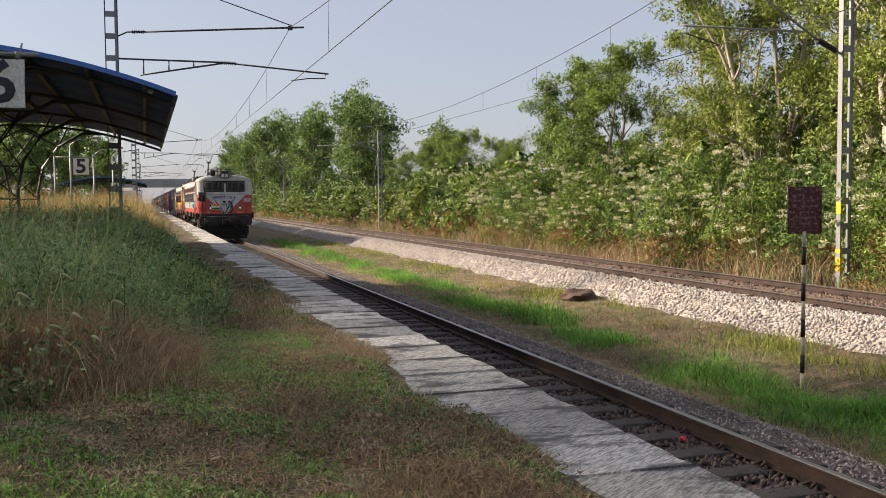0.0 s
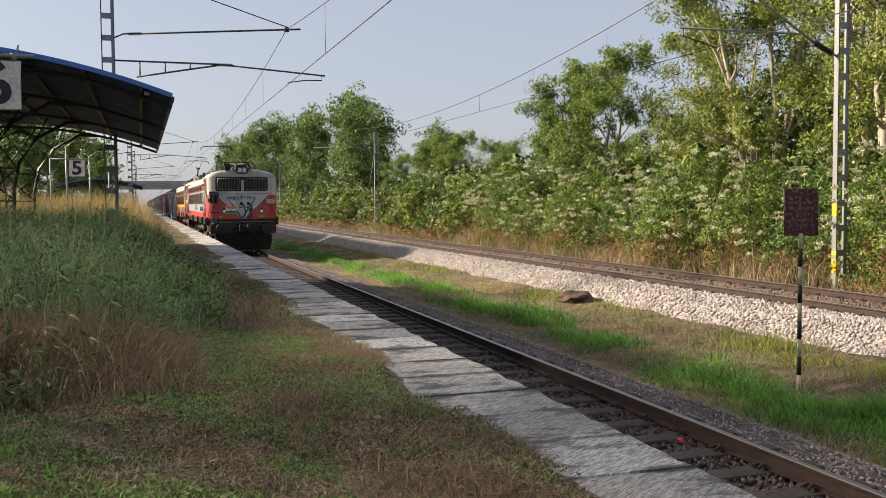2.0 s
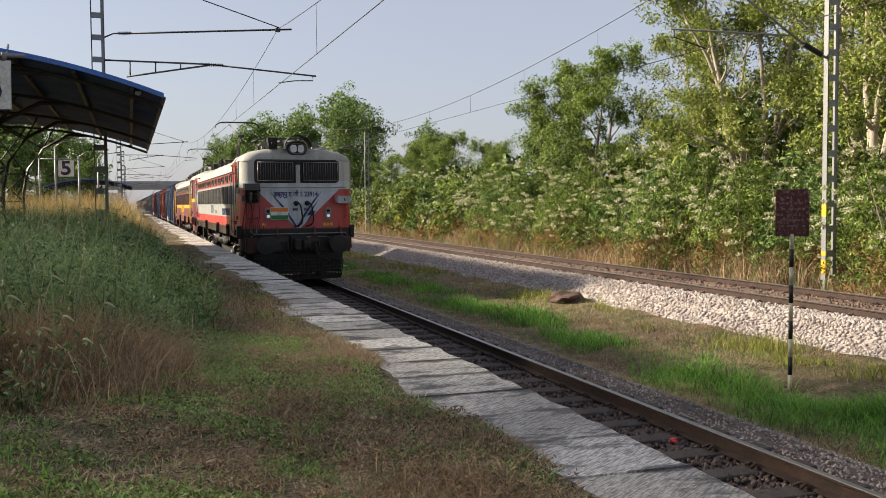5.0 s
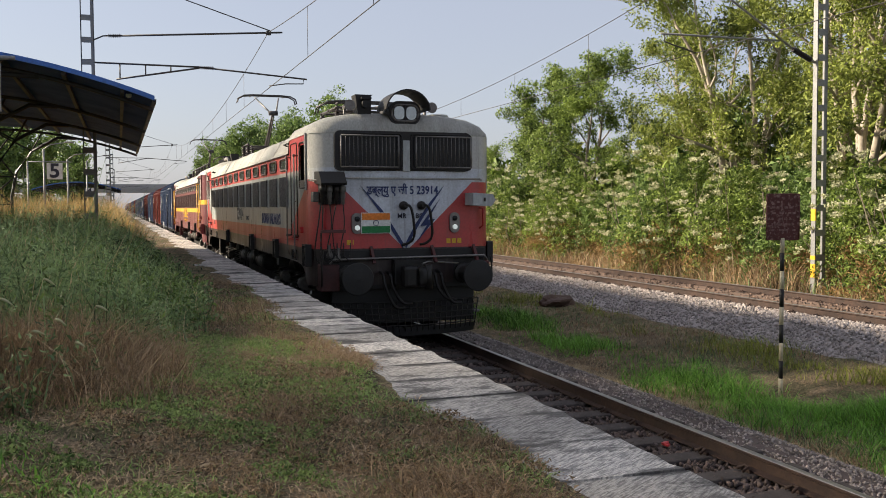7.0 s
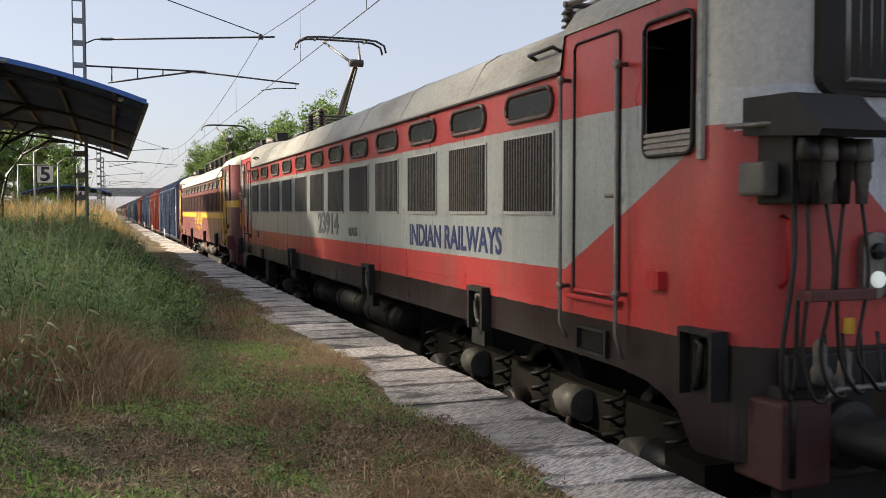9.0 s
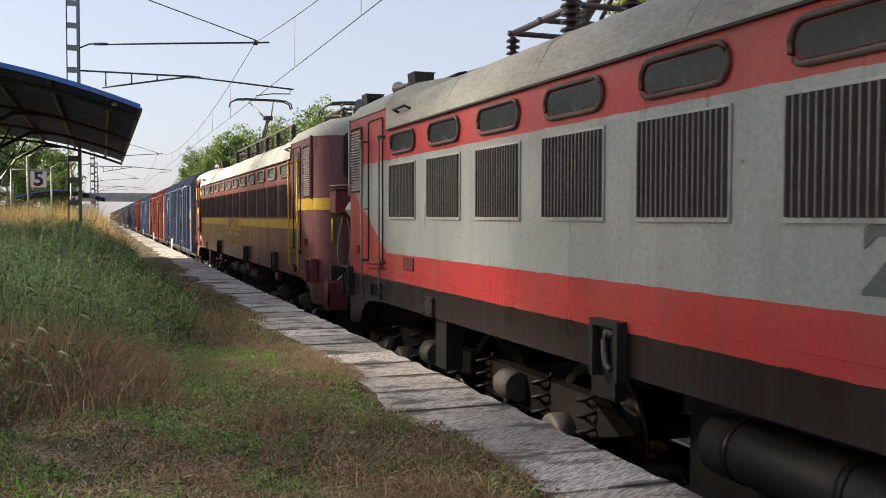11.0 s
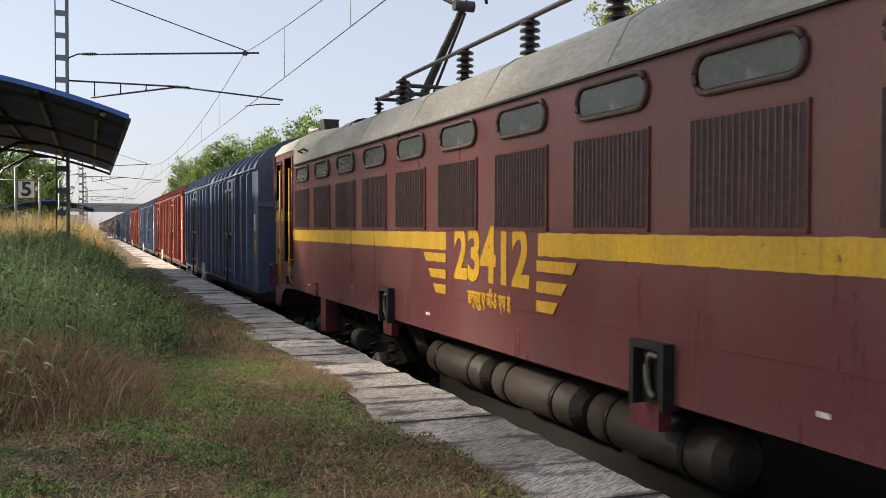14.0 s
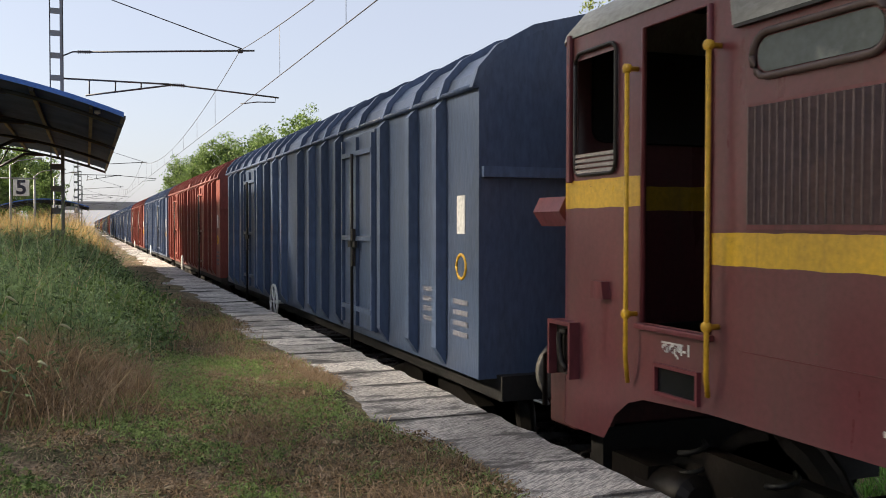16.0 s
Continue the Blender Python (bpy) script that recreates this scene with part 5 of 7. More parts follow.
    c = mixc(nt, ramp(nt, runs, [(0.58, (0, 0, 0)), (0.74, (0.40,) * 3)]), c, (0.10, 0.075, 0.062))
    nt.links.new(c, b.inputs["Base Color"])
    nt.links.new(ramp(nt, n1, [(0.3, (0.24,) * 3), (0.8, (0.50,) * 3)]), b.inputs["Roughness"])
    bp = nt.nodes.new("ShaderNodeBump")
    bp.inputs["Strength"].default_value, bp.inputs["Distance"].default_value = 0.5, 0.02
    nt.links.new(noise_tex(nt, 2.2, 3, 0.5, tc.outputs["Object"]), bp.inputs["Height"])
    nt.links.new(bp.outputs[0], b.inputs["Normal"])
    return m


def shared(name, me, parent, m, label=""):
    o = new(name, me)
    o.parent, o.matrix_basis = parent, m
    return tagged(o, label)


def as_mesh(bm, *mats):
    me = bpy.data.meshes.new("piece")
    bm.to_mesh(me)
    bm.free()
    for mt in mats:
        me.materials.append(mt)
    return me


END_PLAN = [(-1.08 - 0.45 * math.cos(a), 1.12 - 0.40 * math.sin(a)) for a in np.linspace(0, math.pi / 2, 9)] + [(-0.8, 0.70), (-0.4, 0.685), (0.0, 0.68)]


def loco_body(loco, paint, open_door):
    left = [1.18, 1.30, 1.45, 1.62, 1.90, 2.46, 2.60, 2.64, 9.65, 16.66, 16.70, 16.84, 17.40, 17.55, 17.68, 17.80, 18.12]
    plan = [(-1.53, y) for y in left]
    rear = [(x, LOCO - y) for x, y in END_PLAN]
    plan += rear + [(-x, y) for x, y in rear[-2::-1]]
    plan += [(1.53, y) for y in reversed(left)]
    front = END_PLAN
    plan += [(-x, y) for x, y in front] + [(x, y) for x, y in front[-2::-1]]
    levels = [0, 1.27, 1.52, 1.66, 2.10, 2.49, 2.62, 3.19, 3.25, 3.34]

    def low(x, y):
        if y < 9:
            return float(np.interp(y, [1.12, 1.18, 1.30, 1.45, 1.62, 1.90, 2.46], [0.94, 0.96, 1.12, 1.19, 1.23, 1.255, 1.265]))
        return float(np.interp(LOCO - y, [1.48, 1.50, 1.62, 1.75, 1.90, 2.46], [0.93, 0.94, 1.10, 1.19, 1.235, 1.265]))

    def level(y, z):            # the machine room's eaves lie lower than the cabs'
        return {3.19: 3.07, 3.25: 3.10, 3.34: 3.13}.get(z, z) if 2.62 < y < 16.68 else z
    bm = bmesh.new()
    grid = [[bm.verts.new((x, y, low(x, y) if k == 0 else level(y, z))) for k, z in enumerate(levels)] for x, y in plan]
    n = len(plan)
    for i in range(n):
        j = (i + 1) % n
        ym = (plan[i][1] + plan[j][1]) / 2
        side = abs(plan[i][0]) > 1.52 and abs(plan[j][0]) > 1.52 and plan[i][0] * plan[j][0] > 0
        for k in range(len(levels) - 1):
            zm = (levels[k] + levels[k + 1]) / 2
            if side and 2.62 < zm < 3.19 and (1.18 < ym < 1.62 or 17.68 < ym < 18.12):
                continue
            if side and open_door and plan[i][0] < 0 and 16.84 < ym < 17.40 and 1.66 < zm < 3.25:
                continue
            bm.faces.new((grid[i][k], grid[i][k + 1], grid[j][k + 1], grid[j][k]))
    bmesh.ops.recalc_face_normals(bm, faces=bm.faces)
    part("body", bm, paint, loco, smooth=True)
    # roof: eaves, a round shoulder and a nearly flat crown
    bm = bmesh.new()
    rings = []
    cab = ((3.34, -0.012), (3.39, 0.0), (3.51, 0.10), (3.61, 0.30), (3.67, 0.60), (3.70, 1.0))
    room = ((3.115, -0.022), (3.135, -0.018), (3.41, 0.14), (3.49, 0.26), (3.60, 0.60), (3.66, 1.0))
    for prof in zip(cab, room):
        ring = []
        for x, y in plan:
            z, inset = prof[1 if 2.62 < y < 16.68 else 0]
            k = 1 - inset / 1.53
            yn = 9.65 + (y - 9.65) * (1 - prof[0][1] * 0.40 / 9.0)
            ring.append(bm.verts.new((x * k, yn, z)))
        rings.append(ring)
    for a, c in zip(rings, rings[1:]):
        for i in range(n):
            f = bm.faces.new((a[i], a[(i + 1) % n], c[(i + 1) % n], c[i]))
            f.smooth = True
    bm.faces.new(rings[-1])
    bmesh.ops.recalc_face_normals(bm, faces=bm.faces)
    part("roof", bm, ROOFGREY, loco, "weathered grey roof")
    for side in (-1, 1):
        part("roof_drip", B((side * 1.530, 2.66, 3.096), (side * 1.562, 16.64, 3.112)), SOOT, loco, "dark joint below the roof hatches")
    for y in (4.3, 6.2, 7.9, 9.7, 11.4, 13.2, 15.0):
        bm = bmesh.new()
        pts = [(-1.545, 3.13), (-1.39, 3.412), (-1.27, 3.492), (-0.93, 3.602), (0, 3.668)]
        pts += [(-x, z) for x, z in pts[-2::-1]]
        tube(bm, [(x, y, z) for x, z in pts], 0.009, 5)
        part("roof_seam", bm, ROOFGREY, loco)
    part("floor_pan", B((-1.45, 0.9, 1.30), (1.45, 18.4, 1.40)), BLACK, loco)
    # bulkheads coloured black, painting in the darkness of the unlit cabs
    part("dark_cab_bulkhead", B((-1.45, 2.6, 1.4), (1.45, 2.66, 3.3)), BLACK, loco)
    part("dark_cab_bulkhead", B((-1.45, 16.64, 1.4), (1.45, 16.70, 3.3)), BLACK, loco)


def side_fittings(loco, trim, rail_mat, sashes, open_door):
    vent = bmesh.new()
    box(vent, (-0.395, -0.012, -0.275), (0.395, 0.004, 0.275))
    for k in range(17):
        xk = -0.375 + k * 0.0469
        prism(vent, [(xk - 0.016, 0.0), (xk + 0.010, 0.024), (xk + 0.016, 0.0)], 2, -0.265, 0.265)
        # lighter strip on each slat tip, a highlight put into the colour
        box(vent, (xk + 0.006, 0.023, -0.265), (xk + 0.013, 0.029, 0.265), 0.0, 1)
    vm = as_mesh(vent, VENT if trim is RED else VENTMAROON, SLATGLINT if trim is RED else SLATBROWN)
    rim = bmesh.new()
    for lo, hi in (((-0.41, 0.0, -0.295), (0.41, 0.030, -0.272)), ((-0.41, 0.0, 0.272), (0.41, 0.018, 0.287)), ((-0.41, 0.0, -0.272), (-0.393, 0.018, 0.272)), ((0.393, 0.0, -0.272), (0.41, 0.018, 0.272))):
        box(rim, lo, hi)
    rm = as_mesh(rim, GREY if trim is RED else trim)
    rm.transform(Matrix.Diagonal((0.985, 0.5, 0.985, 1)))
    pane = prism(bmesh.new(), rounded(0.70, 0.155, 0.07), 1, -0.005, 0.006)
    pm = as_mesh(pane, DARKPANE if trim is RED else SMEARPANE)
    ring = bmesh.new()
    loop = [(x, 0.010, z) for x, z in rounded(0.76, 0.20, 0.095)]
    tube(ring, loop + [loop[0]], 0.017, 6)
    gm = as_mesh(ring, WINRIM)
    for side in (-1, 1):
        for k in range(12):
            y = 3.15 + k * 1.182
            turn = Matrix.Rotation(radians(90 if side < 0 else -90), 4, "Z")
            at = lambda z: Matrix.Translation((side * 1.533, y, z)) @ turn
            v = shared("vent_panel", vm, loco, at(2.455), "ribbed dark ventilation panel")
            shared("vent_frame", rm, v, Matrix())
            w = shared("upper_window", pm, loco, at(2.945), "dusty upper window")
            shared("window_rim", gm, w, Matrix())
    for side in (-1, 1):
        for end in (0, 1):
            fy = (lambda v: v) if end == 0 else (lambda v: LOCO - v)
            # cab side window: sash frame, louvre below or shutter in the opening
            fr = bmesh.new()
            loop = [(side * 1.545, fy(1.40) + a, 2.86 + c) for a, c in rounded(0.46, 0.74, 0.06)]
            tube(fr, loop + [loop[0]], 0.012, 6)
            wf = part("cab_window", fr, SOOT, loco)
            shut = bmesh.new()
            z = 2.50
            while z < (2.62 if sashes[end] == "open" else 3.19):
                box(shut, (side * 1.525, fy(1.40) - 0.215, z), (side * 1.552, fy(1.40) + 0.215, z + 0.02))
                z += 0.032
            part("louvre", shut, SHUTTER, wf)
            # drip moulding behind the window
            part("door_post", B((side * 1.53, fy(1.10) - 0.02, 2.45), (side * 1.560, fy(1.10) + 0.02, 3.36), 0.006), ROOFGREY if trim is RED else trim, loco)
            if not (open_door and end == 1 and side < 0):
                dr = bmesh.new()
                loop = [(side * 1.538, fy(2.18) + a, 2.46 + c) for a, c in rounded(0.56, 1.60, 0.05)]
                tube(dr, loop + [loop[0]], 0.008, 6)
                d = part("cab_door", dr, SOOT, loco, "shut cab door with a dark joint")
                part("lower_rail", bar((side * 1.545, fy(1.95), 1.68), (side * 1.545, fy(2.42), 1.68), 0.014), trim, d)
                if trim is not RED:
                    part("door_window", prism(bmesh.new(), [(fy(2.18) + a, 2.86 + c) for a, c in rounded(0.36, 0.66, 0.08)], 0, side * 1.534, side * 1.545), DUSTGLASS, d)
                part("door_handle", bar((side * 1.57, fy(2.0), 2.28), (side * 1.57, fy(1.88), 2.28), 0.012), STEEL, d)
            else:
                part("door_frame", tube(bmesh.new(), [(side * 1.538, fy(2.46), 1.66), (side * 1.538, fy(2.46), 3.25), (side * 1.538, fy(1.90), 3.25), (side * 1.538, fy(1.90), 1.66)], 0.016, 6), trim, loco)
            part("door_sill", B((side * 1.53, fy(2.50), 1.625), (side * 1.575, fy(1.86), 1.655), 0.006), trim, loco)
            for yk, zlo in ((1.83, 1.32), (2.53, 1.36)):
                hb = tube(bmesh.new(), [(side * 1.60, fy(yk), 3.06), (side * 1.60, fy(yk), 1.46), (side * 1.565, fy(yk - 0.03), zlo)], 0.013, 8)
                h = part("handrail", hb, rail_mat, loco, "vertical entrance handrail")
                for zz in (3.04, 1.70):
                    part("bracket", lathe(bmesh.new(), (side * 1.53, fy(yk), zz), (side, 0, 0), [(0, 0.014), (0.05, 0.014), (0.055, 0.026), (0.085, 0.026), (0.09, 0.01)], 8), rail_mat, h)
            st = bmesh.new()
            for lo, hi in (((2.02, 1.29), (2.40, 1.31)), ((2.02, 1.44), (2.40, 1.46)), ((2.02, 1.31), (2.04, 1.44)), ((2.38, 1.31), (2.40, 1.44))):
                box(st, (side * 1.52, fy(lo[0]), lo[1]), (side * 1.555, fy(hi[0]), hi[1]))
            s = part("foot_step", st, trim if trim is not RED else BLACK, loco)
            # flush dark plate paints in the shade of the step opening
            part("step_recess", B((side * 1.50, fy(2.04), 1.31), (side * 1.534, fy(2.38), 1.44)), GLASS, s)
            jb = prism(bmesh.new(), [(fy(a), c) for a, c in ((0.92, 1.24), (0.945, 1.24), (0.945, 1.565), (1.185, 1.565), (1.185, 1.24), (1.21, 1.24), (1.21, 1.59), (0.92, 1.59))], 0, side * 1.50, side * 1.60)
            j = part("lifting_bracket", jb, BLACK if trim is RED else trim, loco)
            # dark backing plate, shade of the bracket's inside put into its colour
            part("bracket_recess", B((side * 1.50, fy(0.946), 1.25), (side * 1.545, fy(1.184), 1.564)), SOOT, j)
            part("bracket_hook", tube(bmesh.new(), bent([(side * 1.555, fy(1.10), 1.52), (side * 1.575, fy(1.04), 1.51), (side * 1.575, fy(1.05), 1.36), (side * 1.56, fy(1.10), 1.28)], 3), 0.020, 6), SOOT, j)
            part("marker_box", prism(bmesh.new(), [(fy(1.56), 1.76), (fy(1.42), 1.76), (fy(1.42), 1.86), (fy(1.54), 1.86)], 0, side * 1.525, side * 1.58), trim, loco)
        part("jack_plate", B((side * 1.30, 15.09, 0.80), (side * 1.46, 15.37, 1.26)), BLACK if trim is RED else trim, loco)
        cover = part("access_cover", B((side * 1.525, 15.22, 1.265), (side * 1.556, 15.44, 1.45), 0.006), BLACK if trim is RED else trim, loco, "bolted square access cover")
        for yb in (15.25, 15.41):
            for zb in (1.30, 1.42):
                part("bolt", lathe(bmesh.new(), (side * 1.555, yb, zb), (side, 0, 0), [(0, 0.010), (0.010, 0.010), (0.012, 0.0)], 6), SOOT, cover)
        for ya, yb in ((2.70, 7.1), (7.2, 12.0), (12.1, 16.6)):
            part("side_seam", B((side * 1.529, ya, 1.600), (side * 1.5335, yb, 1.606)), trim, loco)
        for yk in (4.03, 7.40, 12.10):
            o = prism(bmesh.new(), [(yk + a, c) for a, c in ((-0.16, 1.23), (-0.12, 1.23), (-0.12, 1.54), (0.12, 1.54), (0.12, 1.23), (0.16, 1.23), (0.16, 1.58), (-0.16, 1.58))], 0, side * 1.50, side * 1.60)
            # dark plate painted in for the shade within the open bracket
            part("bracket_recess", B((side * 1.50, yk - 0.125, 1.24), (side * 1.545, yk + 0.125, 1.55)), SOOT, loco)
            part("bracket_hook", tube(bmesh.new(), bent([(side * 1.55, yk - 0.06, 1.50), (side * 1.57, yk + 0.02, 1.50), (side * 1.57, yk + 0.02, 1.34), (side * 1.56, yk - 0.03, 1.28)], 3), 0.020, 6), DUSTSTEEL, loco)
            part("jack_plate", B((side * 1.42, yk + 0.02, 1.08), (side * 1.50, yk + 0.30, 1.25)), BLACK if trim is RED else trim, loco)
            # black on the maroon locomotive as well, painting in the opening's shade
            part("jacking_bracket", o, BLACK if trim is RED or yk < 15 else trim, loco, "open steel jacking bracket")


def bogie(loco, yc, facing):
    frame_bm = bmesh.new()
    for side in (-1, 1):
        prism(frame_bm, [(yc - 2.6, 0.72), (yc - 2.2, 0.92), (yc + 2.2, 0.92), (yc + 2.6, 0.72), (yc + 2.2, 0.62), (yc - 2.2, 0.62)], 0, side * 1.02, side * 1.14)
    box(frame_bm, (-1.1, yc - 0.4, 0.55), (1.1, yc + 0.4, 0.85))
    bg = part("bogie", frame_bm, SOOT, loco, "greasy three-axle bogie frame")
    for k in (-1.85, 0.0, 1.85):
        ax = bmesh.new()
        for side in (-1, 1):
            lathe(ax, (side * 0.80, yc + k, 0.546), (side, 0, 0), [(0, 0.30), (0.0, 0.575), (0.03, 0.575), (0.035, 0.546), (0.13, 0.54), (0.13, 0.46), (0.10, 0.43), (0.10, 0.16), (0.16, 0.14), (0.16, 0.02)], 24)
        tube(ax, [(-0.8, yc + k, 0.546), (0.8, yc + k, 0.546)], 0.09, 10)
        part("wheelset", ax, SOOT, bg)
        for side in (-1, 1):
            ab = lathe(bmesh.new(), (side * 1.10, yc + k, 0.546), (side, 0, 0), [(0, 0.19), (0.16, 0.19), (0.19, 0.16), (0.20, 0.05), (0.20, 0.0)], 14)
            part("axle_box", ab, DUSTSTEEL if k else SOOT, bg)
            for e in (-0.36, 0.36):
                sp = bmesh.new()
                tube(sp, [(side * 1.16 + 0.075 * math.cos(a), yc + k + e + 0.075 * math.sin(a), 0.50 + 0.022 * a / 1.2) for a in np.linspace(0, 6.28 * 4, 44)], 0.016, 5)
                part("coil_spring", sp, BLACK, bg)
    for side in (-1, 1):
        for k in (-0.95, 0.95):
            part("brake_cylinder", lathe(bmesh.new(), (side * 1.20, yc + k - 0.2, 0.80), (0, 1, 0), [(0, 0.02), (0, 0.12), (0.26, 0.12), (0.30, 0.07), (0.42, 0.05), (0.42, 0.0)], 14), DUSTSTEEL, bg)
            part("brake_hanger", tube(bmesh.new(), [(side * 1.16, yc + k, 0.85), (side * 1.20, yc + k + 0.1, 0.5), (side * 1.16, yc + k - 0.05, 0.25)], 0.035, 6), SOOT, bg)
        part("sand_box", prism(bmesh.new(), [(yc - facing * 2.75, 0.40), (yc - facing * 2.42, 0.40), (yc - facing * 2.36, 0.80), (yc - facing * 2.75, 0.80)], 0, side * 1.05, side * 1.35), SOOT, bg)
        part("step_plate", B((side * 1.18, yc - facing * 2.5 - 0.28, 0.36), (side * 1.50, yc - facing * 2.5 + 0.28, 0.40), 0.01), STEEL, bg)
        part("traction_rod", tube(bmesh.new(), [(side * 1.22, yc - 2.3, 0.42), (side * 1.22, yc + 2.3, 0.36)], 0.03, 6), SOOT, bg)
        part("sander_tank", lathe(bmesh.new(), (side * 1.22, yc - facing * 2.5, 0.66), (0, facing, 0), [(0, 0.02), (0, 0.14), (0.40, 0.14), (0.44, 0.09), (0.44, 0)], 16), SOOT, bg)


def flasher(fy):
    """Roof warning lamp: a box on a stepped foot, with a visor and a round lens rim."""
    bm = prism(bmesh.new(), [(-0.78, 3.62), (-0.44, 3.62), (-0.50, 3.68), (-0.50, 3.96), (-0.47, 3.98), (-0.76, 3.98), (-0.72, 3.68)], 1, fy(0.95), fy(1.22))
    box(bm, (-0.68, fy(0.84), 3.90), (-0.52, fy(0.96), 3.93))
    lathe(bm, (-0.60, fy(0.96), 3.83), (0, 1 if fy(1) > fy(0) else -1, 0), [(-0.10, 0.055), (-0.10, 0.065), (0.0, 0.065), (0.0, 0.02)], 14)
    return bm


def end_fittings(loco, end, paint, beam_mat, grille_paint):
    """Windscreens, lamps, hoses, buffers, coupler and rail guard of one end."""
    fy = (lambda v: v) if end == 0 else (lambda v: LOCO - v)
    d = -1 if end == 0 else 1
    for sx in (-1, 1):
        fr = bmesh.new()
        loop = [(sx * 0.600 + a, fy(0.665 + 0.02 * abs(sx * 0.600 + a)), 3.06 + c) for a, c in rounded(1.04, 0.56, 0.05)]
        tube(fr, loop + [loop[0]], 0.016, 6)
        ws = part("windscreen", fr, BLACK, loco, "dark windscreen behind a bar grille")
        pan = bmesh.new()
        vs = [pan.verts.new((sx * 0.615 + a, fy(0.662 + 0.02 * abs(sx * 0.615 + a)), 3.06 + c)) for a, c in rounded(1.00, 0.52, 0.05)]
        f = pan.faces.new(vs if end == 0 else vs[::-1])
        bmesh.ops.extrude_face_region(pan, geom=[f])
        bmesh.ops.translate(pan, verts=[v for v in pan.verts if v not in vs], vec=(0, -d * 0.02, 0))
        bmesh.ops.recalc_face_normals(pan, faces=pan.faces)
        part("glass", pan, GLASS, ws)
        g = bmesh.new()
        for k in range(15):
            xk = sx * 0.615 - 0.46 + k * 0.0657
            tube(g, [(xk, fy(0.60), 2.81), (xk, fy(0.60), 3.30)], 0.0055, 4)
        for zz in (2.81, 3.30):
            tube(g, [(sx * 0.615 - 0.47, fy(0.60), zz), (sx * 0.615 + 0.47, fy(0.60), zz)], 0.013, 5)
        for xk in (-0.47, 0.47):
            tube(g, [(sx * 0.615 + xk, fy(0.60), 2.81), (sx * 0.615 + xk, fy(0.60), 3.30)], 0.012, 5)
        part("bar_grille", g, grille_paint, ws)
        # twin marker lamps
        lf = bmesh.new()
        loop = [(sx * 0.82 + a, fy(0.655), 1.92 + c) for a, c in rounded(0.17, 0.33, 0.08)]
        prism(lf, [(p[0], p[2]) for p in loop], 1, fy(0.66), fy(0.73))
        ml = part("marker_lamp", lf, STEEL, loco, "twin round lamps in an oval housing")
        for zz, mt in ((1.99, GLASS), (1.85, LAMPON if end == 0 and paint == "red" else GLASS)):
            part("lens", lathe(bmesh.new(), (sx * 0.82, fy(0.665), zz), (0, d, 0), [(0, 0.042), (0.02, 0.042), (0.03, 0.034), (0.035, 0.0)], 16), mt, ml)
        # buffers
        bb = bmesh.new()
        lathe(bb, (sx * 0.978, fy(0.74), 1.09), (0, d, 0), [(0, 0.17), (0.10, 0.17), (0.12, 0.125), (0.42, 0.115), (0.44, 0.10), (0.62, 0.09)], 18)
        bf = part("buffer", bb, SOOT if paint == "red" and end == 0 else DUSTSTEEL, loco, "greasy round buffer")
        part("buffer_head", lathe(bmesh.new(), (sx * 0.978, fy(0.12), 1.09), (0, d, 0), [(0, 0.10), (0.05, 0.24), (0.09, 0.25), (0.10, 0.24), (0.12, 0.0)], 28), BLACK if paint == "red" and end == 0 else DUSTSTEEL, bf)
        # corner pillars of the beam
        part("beam_corner", B((sx * 1.12, fy(0.62), 0.86), (sx * 1.42, fy(0.98), 1.28), 0.02), BLACK if paint == "red" and end == 1 else beam_mat, loco)
        part("corner_step", tube(bmesh.new(), [(sx * 1.42, fy(0.62), 1.36), (sx * 1.42, fy(0.55), 1.30), (sx * 1.42, fy(0.55), 0.95)], 0.018, 6), SOOT, loco)
        part("grab_iron", tube(bmesh.new(), [(sx * 1.30, fy(0.78), 2.16), (sx * 1.33, fy(0.70), 2.14), (sx * 1.33, fy(0.70), 1.86), (sx * 1.30, fy(0.78), 1.82)], 0.016, 6), RED if paint == "red" else YELLOW, loco)
        # jumper box with hood and dangling cables
        if sx == -1 and end == 0:
            hood = bmesh.new()
            if paint != "red":
                box(hood, (-1.36, fy(0.40), 2.24), (-0.90, fy(0.74), 2.56), 0.012)
                box(hood, (-1.38, fy(0.38), 2.562), (-0.88, fy(0.74), 2.58), 0.006)
            else:
                prism(hood, [(fy(0.92), 2.56), (fy(0.38), 2.52), (fy(0.36), 2.55), (fy(0.55), 2.73), (fy(0.92), 2.74)], 0, -1.45, -1.05)
                box(hood, (-1.40, fy(0.60), 2.22), (-1.09, fy(0.90), 2.56), 0.01)
            jb = part("jumper_box", hood, BLACK if paint == "red" else MAROON, loco, "jumper socket box under a metal hood")
            for k in range(4):
                xk = (-1.40 if paint == "red" else -1.24) + k * 0.105
                part("socket", lathe(bmesh.new(), (xk, fy(0.50), 2.52), (0, 0, -1), [(0, 0.045), (0.06, 0.052), (0.10, 0.052), (0.11, 0.040), (0.18, 0.044), (0.20, 0.032), (0.30, 0.026)], 12), DUSTSTEEL if k % 2 else SOOT, jb)
